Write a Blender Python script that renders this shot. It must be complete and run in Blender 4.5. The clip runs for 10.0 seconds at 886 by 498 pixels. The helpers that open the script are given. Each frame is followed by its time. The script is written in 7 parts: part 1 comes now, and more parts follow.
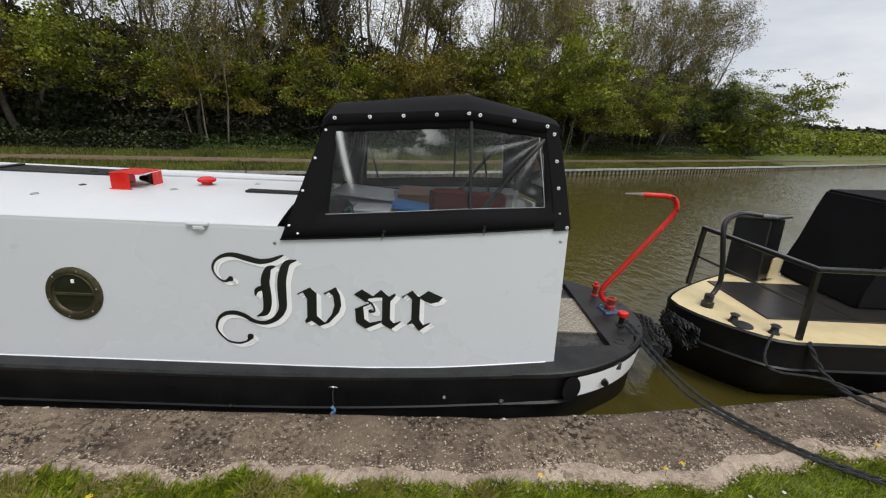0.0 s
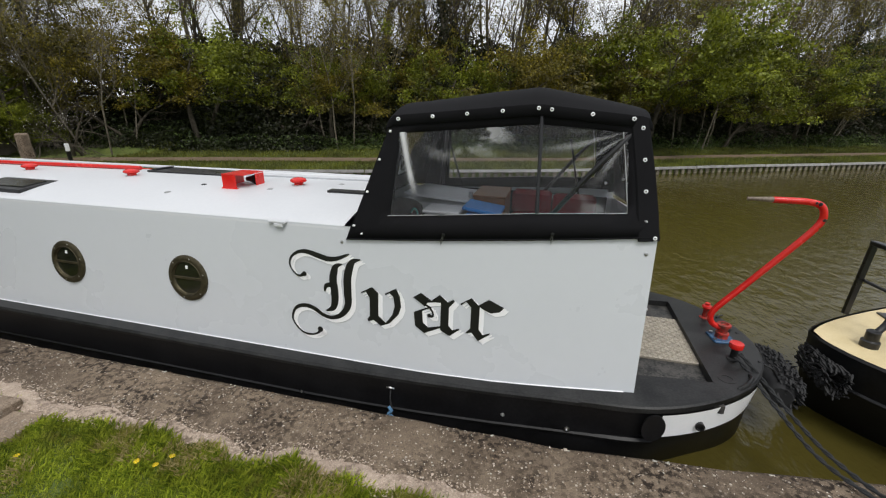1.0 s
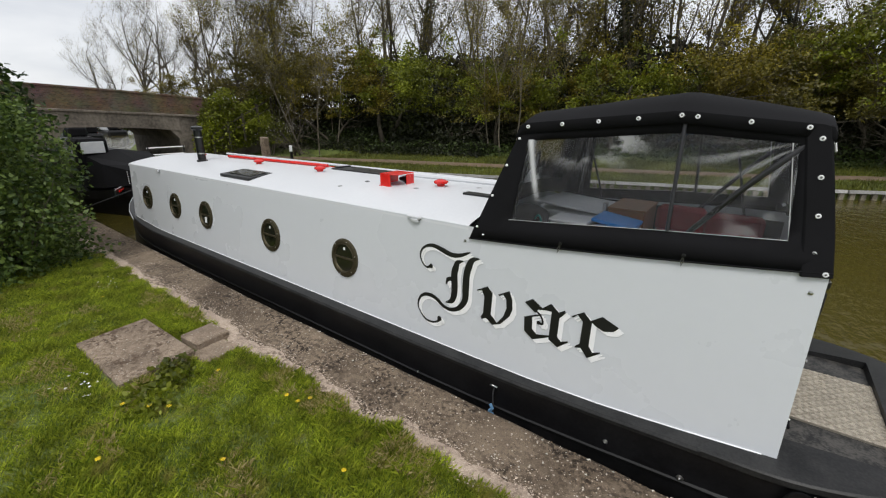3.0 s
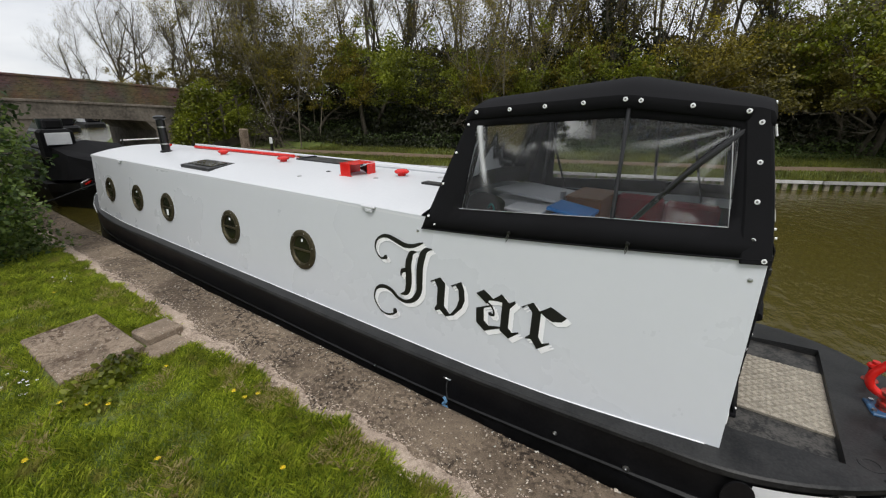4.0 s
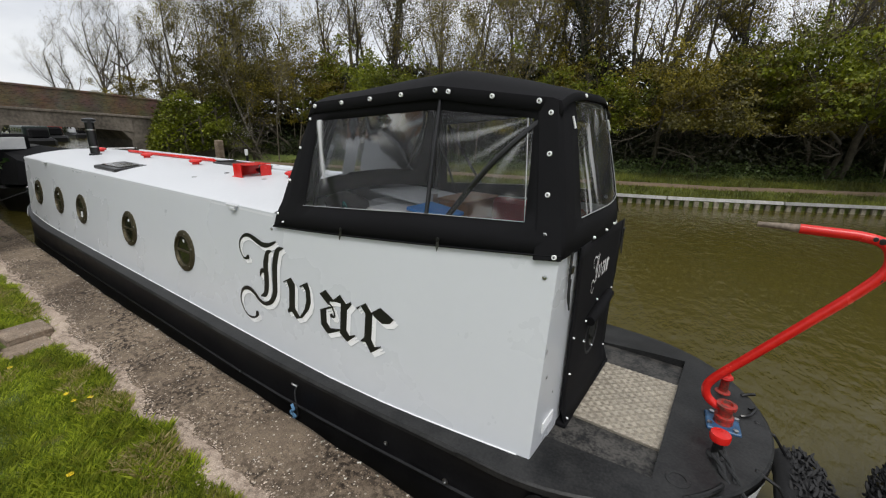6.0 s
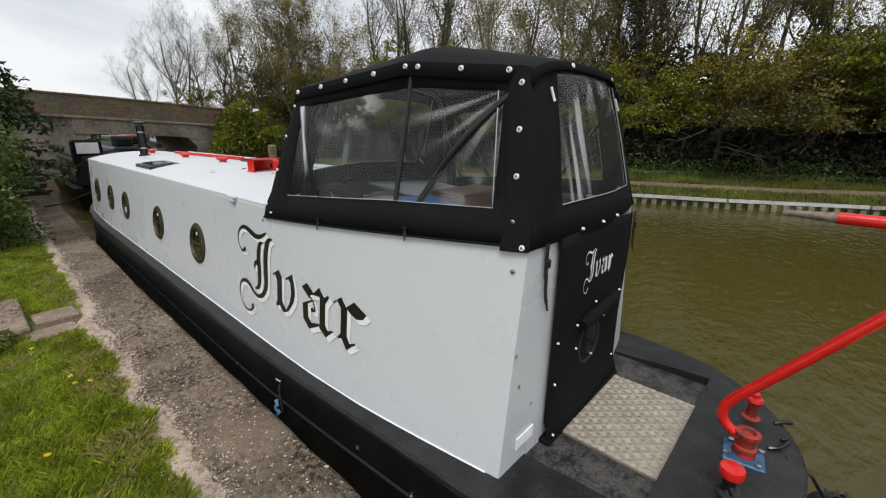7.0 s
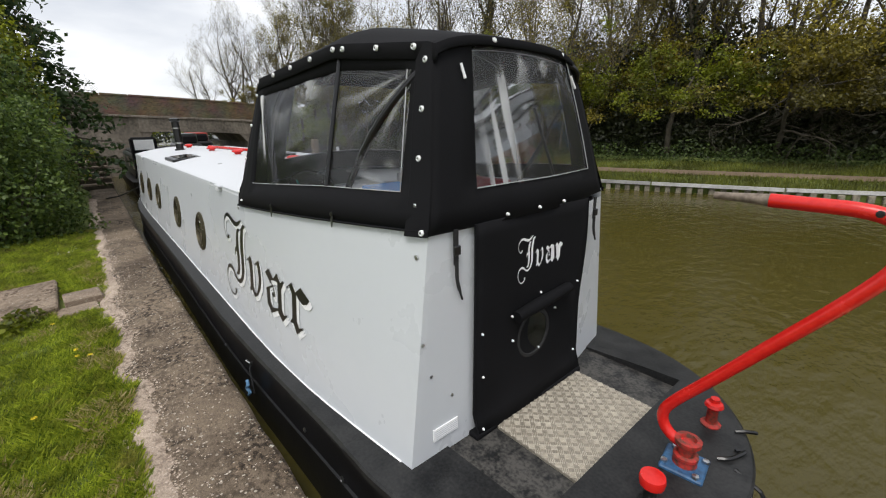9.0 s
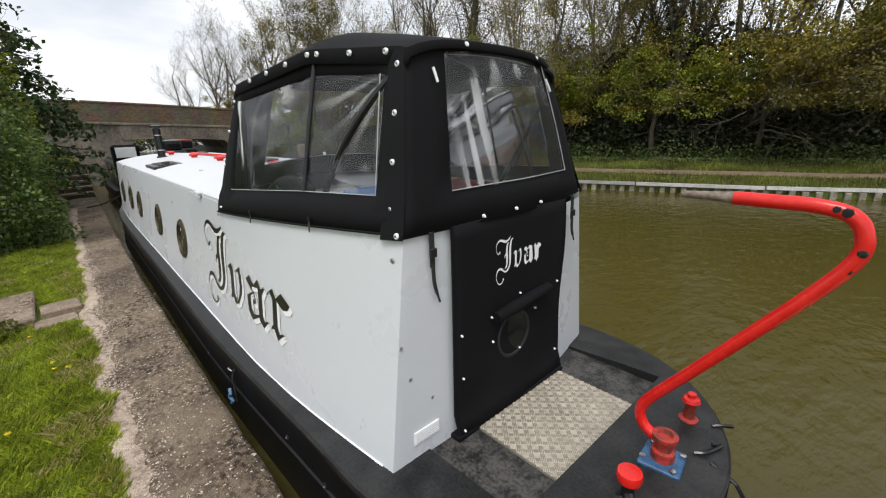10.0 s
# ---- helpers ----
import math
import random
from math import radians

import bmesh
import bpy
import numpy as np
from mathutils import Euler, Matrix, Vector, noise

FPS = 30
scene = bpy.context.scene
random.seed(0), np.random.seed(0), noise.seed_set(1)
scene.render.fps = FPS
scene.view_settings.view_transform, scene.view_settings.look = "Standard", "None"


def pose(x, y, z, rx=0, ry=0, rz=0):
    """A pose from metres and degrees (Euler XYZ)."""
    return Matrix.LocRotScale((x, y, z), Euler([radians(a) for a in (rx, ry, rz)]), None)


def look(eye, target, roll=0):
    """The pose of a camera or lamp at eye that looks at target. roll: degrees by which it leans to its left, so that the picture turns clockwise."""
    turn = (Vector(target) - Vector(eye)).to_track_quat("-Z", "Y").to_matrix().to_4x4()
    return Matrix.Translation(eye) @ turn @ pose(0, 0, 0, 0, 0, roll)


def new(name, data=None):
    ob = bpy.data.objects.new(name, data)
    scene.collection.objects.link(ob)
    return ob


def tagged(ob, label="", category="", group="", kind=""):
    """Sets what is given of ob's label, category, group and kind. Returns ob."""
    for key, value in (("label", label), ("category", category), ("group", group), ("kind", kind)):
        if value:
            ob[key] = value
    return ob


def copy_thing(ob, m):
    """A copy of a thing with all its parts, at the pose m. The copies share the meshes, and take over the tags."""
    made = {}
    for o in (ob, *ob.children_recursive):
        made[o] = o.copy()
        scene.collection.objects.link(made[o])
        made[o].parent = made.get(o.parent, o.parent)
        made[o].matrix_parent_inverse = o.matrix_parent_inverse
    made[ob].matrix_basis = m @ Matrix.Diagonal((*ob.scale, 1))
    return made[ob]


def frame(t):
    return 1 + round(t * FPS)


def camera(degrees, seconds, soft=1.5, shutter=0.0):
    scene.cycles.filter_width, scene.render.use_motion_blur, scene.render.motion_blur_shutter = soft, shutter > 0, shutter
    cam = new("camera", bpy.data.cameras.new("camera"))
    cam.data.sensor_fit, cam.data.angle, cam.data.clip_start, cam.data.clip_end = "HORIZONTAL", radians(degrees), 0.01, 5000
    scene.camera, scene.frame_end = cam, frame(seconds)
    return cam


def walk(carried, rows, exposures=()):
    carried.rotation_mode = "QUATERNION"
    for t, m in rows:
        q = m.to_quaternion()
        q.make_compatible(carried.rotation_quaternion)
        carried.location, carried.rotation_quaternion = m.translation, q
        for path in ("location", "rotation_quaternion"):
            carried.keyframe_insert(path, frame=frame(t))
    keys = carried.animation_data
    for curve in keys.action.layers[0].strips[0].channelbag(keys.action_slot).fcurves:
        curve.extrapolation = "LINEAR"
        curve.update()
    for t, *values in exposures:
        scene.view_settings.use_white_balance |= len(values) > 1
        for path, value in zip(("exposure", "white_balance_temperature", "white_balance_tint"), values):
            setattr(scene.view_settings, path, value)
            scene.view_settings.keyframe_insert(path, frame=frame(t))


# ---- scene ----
cam = camera(94.1, 10.0, 1.2)
PATH = [
    (0, (-0.069, -0.028, 2.363), (-0.003, 1.87, 1.737), 3.3),
    (0.5, (0.166, 0.106, 2.353), (0.058, 1.992, 1.694), 2.2),
    (1, (0.291, 0.188, 2.375), (-0.191, 2.015, 1.72), 0.6),
    (1.5, (0.418, 0.194, 2.377), (-0.409, 1.903, 1.748), 1.5),
    (2, (0.488, 0.177, 2.384), (-0.57, 1.747, 1.739), 1.9),
    (3.5, (0.652, 0.251, 2.361), (-0.501, 1.76, 1.734), 0.0),
    (4, (0.775, 0.429, 2.33), (-0.33, 1.962, 1.674), 0.2),
    (4.5, (0.996, 0.577, 2.316), (-0.191, 2.052, 1.67), 0.1),
    (5, (1.245, 0.743, 2.286), (0.096, 2.243, 1.631), 0.2),
    (5.5, (1.425, 0.949, 2.234), (0.359, 2.533, 1.636), 0.9),
    (6, (1.599, 1.105, 2.185), (0.49, 2.668, 1.613), 1.4),
    (6.2, (1.676, 1.18, 2.168), (0.478, 2.674, 1.592), 2.6),
    (7.3, (1.856, 1.619, 2.018), (0.519, 2.998, 1.462), -0.5),
    (7.5, (1.895, 1.681, 1.999), (0.527, 3.026, 1.432), -1.0),
    (8, (2.036, 1.825, 2.009), (0.603, 3.093, 1.43), 0.5),
    (8.5, (2.154, 1.922, 2.015), (0.673, 3.128, 1.42), -0.5),
    (9, (2.21, 1.976, 2.017), (0.75, 3.21, 1.43), -1.0),
    (9.5, (2.231, 2.002, 2.019), (0.805, 3.275, 1.431), -1.5),
    (10, (2.256, 2.015, 2.015), (0.823, 3.288, 1.442), -1.7),
]
walk(cam, [(t, look(eye, target, roll)) for t, eye, target, roll in PATH], [(0, 0.0), (6, 0.0), (8, 0.1), (9, 0.2), (10, 0.32)])

# ---- light ----
world = bpy.data.worlds.new("overcast_sky")
scene.world = world
world.use_nodes = True
wn, wl = world.node_tree.nodes, world.node_tree.links
sky = wn.new("ShaderNodeTexSky")
sky.sky_type, sky.sun_disc = "NISHITA", False
sky.sun_elevation, sky.sun_rotation = radians(61), radians(147)
w_co, w_map = wn.new("ShaderNodeTexCoord"), wn.new("ShaderNodeMapping")
w_map.inputs["Scale"].default_value = (1.0, 1.0, 3.2)
w_noise = wn.new("ShaderNodeTexNoise")
w_noise.inputs["Scale"].default_value, w_noise.inputs["Detail"].default_value = 2.6, 7.0
w_ramp = wn.new("ShaderNodeValToRGB")
w_ramp.color_ramp.elements[0].position, w_ramp.color_ramp.elements[0].color = 0.36, (0.66, 0.69, 0.75, 1)
w_ramp.color_ramp.elements[1].position, w_ramp.color_ramp.elements[1].color = 0.62, (0.96, 0.97, 0.99, 1)
w_mix = wn.new("ShaderNodeMix")
w_mix.data_type = "RGBA"
w_mix.inputs["Factor"].default_value = 0.9
wl.new(w_co.outputs["Generated"], w_map.inputs["Vector"])
wl.new(w_map.outputs["Vector"], w_noise.inputs["Vector"])
wl.new(w_noise.outputs["Fac"], w_ramp.inputs["Fac"])
wl.new(sky.outputs["Color"], w_mix.inputs[6])
w_scale = wn.new("ShaderNodeVectorMath")
w_scale.operation = "SCALE"
w_scale.inputs["Scale"].default_value = 10.0
wl.new(w_ramp.outputs["Color"], w_scale.inputs[0])
wl.new(w_scale.outputs[0], w_mix.inputs[7])
wl.new(w_mix.outputs[2], wn["Background"].inputs["Color"])
wn["Background"].inputs["Strength"].default_value = 0.1
sun = new("sun", bpy.data.lights.new("sun", "SUN"))
sun.data.energy, sun.data.angle, sun.data.color = 2.0, radians(25), (1.0, 0.97, 0.92)
sun.matrix_world = look((0, 0, 30), (-9, 14, 0))


# ---- materials ----
def mat(name, a, b=None, rough=0.6, metal=0.0, scale=8.0, fine=60.0, bump=0.15, dist=0.01, spread=0.5, random_amount=0.0, spec=0.5, coat=0.0):
    """Two tones of a surface, mixed by coarse and fine noise at real size, with fine relief."""
    m = bpy.data.materials.new(name)
    m.use_nodes = True
    n, l = m.node_tree.nodes, m.node_tree.links
    p = n["Principled BSDF"]
    co = n.new("ShaderNodeNewGeometry")
    c, f = n.new("ShaderNodeTexNoise"), n.new("ShaderNodeTexNoise")
    c.inputs["Scale"].default_value, c.inputs["Detail"].default_value = scale, 6
    f.inputs["Scale"].default_value, f.inputs["Detail"].default_value = fine, 4
    l.new(co.outputs["Position"], c.inputs["Vector"])
    l.new(co.outputs["Position"], f.inputs["Vector"])
    add = n.new("ShaderNodeMath")
    add.operation = "MULTIPLY_ADD"
    add.inputs[1].default_value = 0.45
    l.new(f.outputs["Fac"], add.inputs[0])
    half = n.new("ShaderNodeMath")
    half.operation = "MULTIPLY"
    half.inputs[1].default_value = 0.55
    l.new(c.outputs["Fac"], half.inputs[0])
    l.new(half.outputs[0], add.inputs[2])
    ramp = n.new("ShaderNodeValToRGB")
    ramp.color_ramp.elements[0].position, ramp.color_ramp.elements[1].position = 0.5 - spread * 0.3, 0.5 + spread * 0.3
    ramp.color_ramp.elements[0].color, ramp.color_ramp.elements[1].color = (*a, 1), (*(b or a), 1)
    l.new(add.outputs[0], ramp.inputs["Fac"])
    out = ramp.outputs["Color"]
    if random_amount:
        info, hsv = n.new("ShaderNodeObjectInfo"), n.new("ShaderNodeHueSaturation")
        rm = n.new("ShaderNodeMapRange")
        rm.inputs["To Min"].default_value, rm.inputs["To Max"].default_value = 1 - random_amount, 1 + random_amount
        l.new(info.outputs["Random"], rm.inputs["Value"])
        l.new(rm.outputs["Result"], hsv.inputs["Value"])
        l.new(out, hsv.inputs["Color"])
        out = hsv.outputs["Color"]
    l.new(out, p.inputs["Base Color"])
    rr = n.new("ShaderNodeMapRange")
    rr.inputs["To Min"].default_value, rr.inputs["To Max"].default_value = max(0.02, rough - 0.08), min(1, rough + 0.08)
    l.new(c.outputs["Fac"], rr.inputs["Value"])
    l.new(rr.outputs["Result"], p.inputs["Roughness"])
    p.inputs["Metallic"].default_value = metal
    p.inputs["Specular IOR Level"].default_value = spec
    p.inputs["Coat Weight"].default_value = coat
    if bump:
        bp = n.new("ShaderNodeBump")
        bp.inputs["Strength"].default_value, bp.inputs["Distance"].default_value = bump, dist
        l.new(add.outputs[0], bp.inputs["Height"])
        l.new(bp.outputs["Normal"], p.inputs["Normal"])
    return m


def leaf_mat(name, a, b, patch=0.0, low=0.5, dry=None):
    """Foliage: tone differs leaf by leaf, thin enough for light to come through."""
    m = bpy.data.materials.new(name)
    m.use_nodes = True
    n, l = m.node_tree.nodes, m.node_tree.links
    p, o = n["Principled BSDF"], n["Material Output"]
    geo, ramp = n.new("ShaderNodeNewGeometry"), n.new("ShaderNodeValToRGB")
    ramp.color_ramp.elements[0].color, ramp.color_ramp.elements[1].color = (*a, 1), (*b, 1)
    l.new(geo.outputs["Random Per Island"], ramp.inputs["Fac"])
    tone = ramp.outputs["Color"]
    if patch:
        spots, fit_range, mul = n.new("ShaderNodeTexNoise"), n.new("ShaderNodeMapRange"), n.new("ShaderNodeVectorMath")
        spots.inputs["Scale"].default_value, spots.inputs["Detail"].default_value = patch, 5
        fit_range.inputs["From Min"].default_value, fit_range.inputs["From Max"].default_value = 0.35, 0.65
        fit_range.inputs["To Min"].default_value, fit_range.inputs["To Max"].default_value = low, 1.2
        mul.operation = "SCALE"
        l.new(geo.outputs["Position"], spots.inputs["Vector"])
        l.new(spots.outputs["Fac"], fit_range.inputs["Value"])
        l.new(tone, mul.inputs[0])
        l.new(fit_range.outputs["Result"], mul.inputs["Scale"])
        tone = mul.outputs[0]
    if dry:
        bare, span, mix = n.new("ShaderNodeTexNoise"), n.new("ShaderNodeMapRange"), n.new("ShaderNodeMix")
        bare.inputs["Scale"].default_value, bare.inputs["Detail"].default_value = 4.5, 6
        span.inputs["From Min"].default_value, span.inputs["From Max"].default_value = 0.58, 0.70
        span.inputs["To Max"].default_value = 0.6
        mix.data_type = "RGBA"
        mix.inputs[7].default_value = (*dry, 1)
        l.new(geo.outputs["Position"], bare.inputs["Vector"])
        l.new(bare.outputs["Fac"], span.inputs["Value"])
        l.new(span.outputs["Result"], mix.inputs[0])
        l.new(tone, mix.inputs[6])
        tone = mix.outputs[2]
    l.new(tone, p.inputs["Base Color"])
    p.inputs["Roughness"].default_value = 0.55
    tr, mx = n.new("ShaderNodeBsdfTranslucent"), n.new("ShaderNodeMixShader")
    l.new(tone, tr.inputs["Color"])
    mx.inputs["Fac"].default_value = 0.35
    l.new(p.outputs[0], mx.inputs[1])
    l.new(tr.outputs[0], mx.inputs[2])
    l.new(mx.outputs[0], o.inputs["Surface"])
    return m


WHITE = mat("white_boat_paint", (0.58, 0.602, 0.635), (0.625, 0.647, 0.677), rough=0.28, scale=1.2, fine=14, bump=0.012, dist=0.004, spread=1.6)
ROOF = mat("white_roof_paint", (0.57, 0.585, 0.61), (0.635, 0.65, 0.67), rough=0.42, scale=2.2, fine=30, bump=0.08, dist=0.004, spread=1.0)
BLACKING = mat("hull_blacking", (0.003, 0.003, 0.0035), (0.010, 0.010, 0.011), spec=0.3, rough=0.38, scale=5, fine=40, bump=0.2, dist=0.004)
DECK = mat("dark_grey_deck_paint", (0.005, 0.0055, 0.006), (0.030, 0.030, 0.030), rough=0.45, scale=8, fine=70, bump=0.3, dist=0.003, spread=0.5, spec=0.35)
CANVAS = mat("black_canvas", (0.002, 0.002, 0.0027), (0.0065, 0.0065, 0.008), rough=0.85, scale=3, fine=350, bump=0.25, dist=0.002, spec=0.2)
BLACK = mat("black_paint", (0.006, 0.006, 0.007), (0.012, 0.012, 0.013), rough=0.3, bump=0.03, dist=0.002)
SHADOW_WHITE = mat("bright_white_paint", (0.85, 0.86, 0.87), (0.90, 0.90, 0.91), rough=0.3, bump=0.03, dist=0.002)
RED = mat("red_gloss_paint", (0.55, 0.010, 0.008), (0.66, 0.020, 0.014), rough=0.25, scale=10, bump=0.08, dist=0.003)
RED_WORN = mat("worn_red_paint", (0.09, 0.035, 0.022), (0.45, 0.025, 0.018), rough=0.5, scale=22, bump=0.35, dist=0.004, spread=0.35)
BLUE = mat("blue_paint", (0.02, 0.05, 0.11), (0.04, 0.13, 0.27), rough=0.45, scale=18, bump=0.2, dist=0.003)
STEEL = mat("bare_steel", (0.42, 0.42, 0.42), (0.6, 0.6, 0.6), rough=0.32, metal=1.0, scale=20, bump=0.1, dist=0.002)
BRASS = mat("dull_brass", (0.04, 0.034, 0.020), (0.105, 0.088, 0.05), rough=0.5, metal=0.7, scale=25, bump=0.1, dist=0.002)
ALU = mat("aluminium_plate", (0.23, 0.205, 0.165), (0.36, 0.325, 0.265), rough=0.5, metal=0.3, scale=9, fine=80, bump=0.1, dist=0.002)
TREAD = mat("bright_tread_bars", (0.40, 0.36, 0.30), (0.60, 0.55, 0.46), rough=0.5, metal=0.2, scale=12, bump=0.05)
WELL = mat("scuffed_deck_floor", (0.006, 0.0065, 0.007), (0.07, 0.066, 0.06), rough=0.6, scale=13, fine=60, bump=0.35, dist=0.004, spread=0.30)


def concrete_mat(name, dark, pale, pit, chip, stones=55.0, blotch=1.1):
    """Weathered aggregate concrete: broad stains, sandy grain, pits of moss and scattered pale stones."""
    m = bpy.data.materials.new(name)
    m.use_nodes = True
    n, l = m.node_tree.nodes, m.node_tree.links
    p, geo = n["Principled BSDF"], n.new("ShaderNodeNewGeometry")

    def grain(scale, detail, low, high):
        t, k = n.new("ShaderNodeTexNoise"), n.new("ShaderNodeMapRange")
        t.inputs["Scale"].default_value, t.inputs["Detail"].default_value = scale, detail
        t.inputs["Roughness"].default_value = 0.65
        k.inputs["From Min"].default_value, k.inputs["From Max"].default_value = low, high
        l.new(geo.outputs["Position"], t.inputs["Vector"])
        l.new(t.outputs["Fac"], k.inputs["Value"])
        return k.outputs["Result"]

    def blend(factor, a, b):
        x = n.new("ShaderNodeMix")
        x.data_type = "RGBA"
        for socket, value in ((0, factor), (6, a), (7, b)):
            if isinstance(value, tuple):
                x.inputs[socket].default_value = (*value, 1)
            else:
                l.new(value, x.inputs[socket])
        return x.outputs[2]

    def times(a, b):
        x = n.new("ShaderNodeMath")
        x.operation = "MULTIPLY"
        l.new(a, x.inputs[0])
        l.new(b, x.inputs[1])
        return x.outputs[0]

    tone = blend(grain(blotch, 8, 0.34, 0.66), dark, pale)
    tone = blend(times(grain(26, 6, 0.47, 0.56), grain(2.0, 6, 0.38, 0.60)), tone, pit)
    cell, gate = n.new("ShaderNodeTexVoronoi"), n.new("ShaderNodeMapRange")
    cell.inputs["Scale"].default_value = stones
    gate.inputs["From Min"].default_value, gate.inputs["From Max"].default_value = 0.36, 0.26
    l.new(geo.outputs["Position"], cell.inputs["Vector"])
    l.new(cell.outputs["Distance"], gate.inputs["Value"])
    sep, pick = n.new("ShaderNodeSeparateColor"), n.new("ShaderNodeMapRange")
    pick.inputs["From Min"].default_value, pick.inputs["From Max"].default_value = 0.80, 1.0
    l.new(cell.outputs["Color"], sep.inputs[0])
    l.new(sep.outputs[0], pick.inputs["Value"])
    stone = times(gate.outputs["Result"], pick.outputs["Result"])
    tone = blend(stone, tone, chip)
    fine = grain(150, 3, 0.3, 0.7)
    shade, scale = n.new("ShaderNodeMapRange"), n.new("ShaderNodeVectorMath")
    shade.inputs["To Min"].default_value, shade.inputs["To Max"].default_value = 0.6, 1.4
    scale.operation = "SCALE"
    l.new(fine, shade.inputs["Value"])
    l.new(tone, scale.inputs[0])
    l.new(shade.outputs["Result"], scale.inputs["Scale"])
    l.new(scale.outputs[0], p.inputs["Base Color"])
    p.inputs["Roughness"].default_value = 0.95
    height, bump = n.new("ShaderNodeMath"), n.new("ShaderNodeBump")
    height.operation = "ADD"
    l.new(grain(38, 6, 0.3, 0.7), height.inputs[0])
    l.new(stone, height.inputs[1])
    bump.inputs["Strength"].default_value, bump.inputs["Distance"].default_value = 0.9, 0.007
    l.new(height.outputs[0], bump.inputs["Height"])
    l.new(bump.outputs["Normal"], p.inputs["Normal"])
    return m


CONCRETE = concrete_mat("old_concrete", (0.085, 0.061, 0.041), (0.25, 0.192, 0.137), (0.020, 0.012, 0.006), (0.56, 0.49, 0.41), 40.0, 1.6)
SLAB = concrete_mat("concrete_slab", (0.15, 0.113, 0.082), (0.34, 0.265, 0.196), (0.07, 0.042, 0.024), (0.5, 0.46, 0.40), 48.0, 2.6)
GRAVEL = concrete_mat("pale_edge_grit", (0.33, 0.255, 0.20), (0.52, 0.42, 0.335), (0.15, 0.11, 0.08), (0.66, 0.58, 0.50), 85.0, 3.0)
GRASS_SOIL = mat("turf", (0.055, 0.09, 0.014), (0.15, 0.175, 0.04), rough=0.95, scale=2.5, fine=60, bump=0.8, dist=0.03)
BRICK_M = mat("weathered_brick", (0.085, 0.055, 0.04), (0.20, 0.12, 0.08), rough=0.95, scale=3, fine=30, bump=0.5, dist=0.01, random_amount=0.3)
STONE = mat("bridge_concrete", (0.07, 0.06, 0.048), (0.24, 0.205, 0.17), rough=0.95, scale=1.2, fine=9, bump=0.5, dist=0.015, spread=0.5)
BARK = mat("bark", (0.03, 0.024, 0.017), (0.11, 0.095, 0.068), rough=0.95, scale=7, fine=40, bump=0.6, dist=0.02)
WATER = bpy.data.materials.new("murky_water")
WATER.use_nodes = True
_n, _l = WATER.node_tree.nodes, WATER.node_tree.links
_p, _g = _n["Principled BSDF"], _n.new("ShaderNodeNewGeometry")
_p.inputs["Base Color"].default_value = (0.064, 0.053, 0.012, 1)
_p.inputs["Roughness"].default_value, _p.inputs["IOR"].default_value = 0.06, 1.33
_m = _n.new("ShaderNodeMapping")
_m.inputs["Scale"].default_value = (1.0, 0.55, 1.0)
_m.inputs["Rotation"].default_value = (0, 0, radians(25))
_w1, _w2 = _n.new("ShaderNodeTexNoise"), _n.new("ShaderNodeTexNoise")
_w1.inputs["Scale"].default_value, _w1.inputs["Detail"].default_value = 6.5, 5
_w2.inputs["Scale"].default_value, _w2.inputs["Detail"].default_value = 0.5, 2
_k = _n.new("ShaderNodeMath")
_k.operation = "MULTIPLY"
_b = _n.new("ShaderNodeBump")
_b.inputs["Strength"].default_value, _b.inputs["Distance"].default_value = 1.0, 0.062
_l.new(_g.outputs["Position"], _m.inputs["Vector"])
_l.new(_m.outputs["Vector"], _w1.inputs["Vector"])
_l.new(_m.outputs["Vector"], _w2.inputs["Vector"])
_l.new(_w1.outputs["Fac"], _k.inputs[0])
_l.new(_w2.outputs["Fac"], _k.inputs[1])
_l.new(_k.outputs[0], _b.inputs["Height"])
_l.new(_b.outputs["Normal"], _p.inputs["Normal"])

# Crown patches down to low put clump highlights and shade into the tone.
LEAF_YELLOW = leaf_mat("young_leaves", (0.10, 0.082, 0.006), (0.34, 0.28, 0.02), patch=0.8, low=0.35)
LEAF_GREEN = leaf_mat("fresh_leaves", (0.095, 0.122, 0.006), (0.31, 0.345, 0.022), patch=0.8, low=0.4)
# Leaf tone held below natural to carry the wood's deep shade in the colour.
LEAF_DARK = leaf_mat("shade_darkened_leaves", (0.012, 0.017, 0.005), (0.036, 0.045, 0.011), patch=0.9)
LEAF_EVERGREEN = leaf_mat("evergreen_leaves", (0.024, 0.055, 0.010), (0.14, 0.20, 0.032))
GRASS = leaf_mat("grass_blades", (0.098, 0.158, 0.010), (0.47, 0.525, 0.05), patch=5.0, low=0.62, dry=(0.36, 0.29, 0.10))
BLOSSOM = leaf_mat("pale_blossom", (0.45, 0.42, 0.36), (0.7, 0.68, 0.6))
GLASS = bpy.data.materials.new("clear_vinyl")
GLASS.use_nodes = True
_n, _l = GLASS.node_tree.nodes, GLASS.node_tree.links
_t, _gl, _mx = _n.new("ShaderNodeBsdfTransparent"), _n.new("ShaderNodeBsdfGlossy"), _n.new("ShaderNodeMixShader")
_t.inputs["Color"].default_value = (0.84, 0.85, 0.86, 1)
_gl.inputs["Roughness"].default_value = 0.12
_f, _wn, _wb, _wg = _n.new("ShaderNodeFresnel"), _n.new("ShaderNodeTexNoise"), _n.new("ShaderNodeBump"), _n.new("ShaderNodeNewGeometry")
_f.inputs["IOR"].default_value = 1.34
_wn.inputs["Scale"].default_value, _wn.inputs["Detail"].default_value = 3.0, 3
_wb.inputs["Strength"].default_value, _wb.inputs["Distance"].default_value = 0.12, 0.04
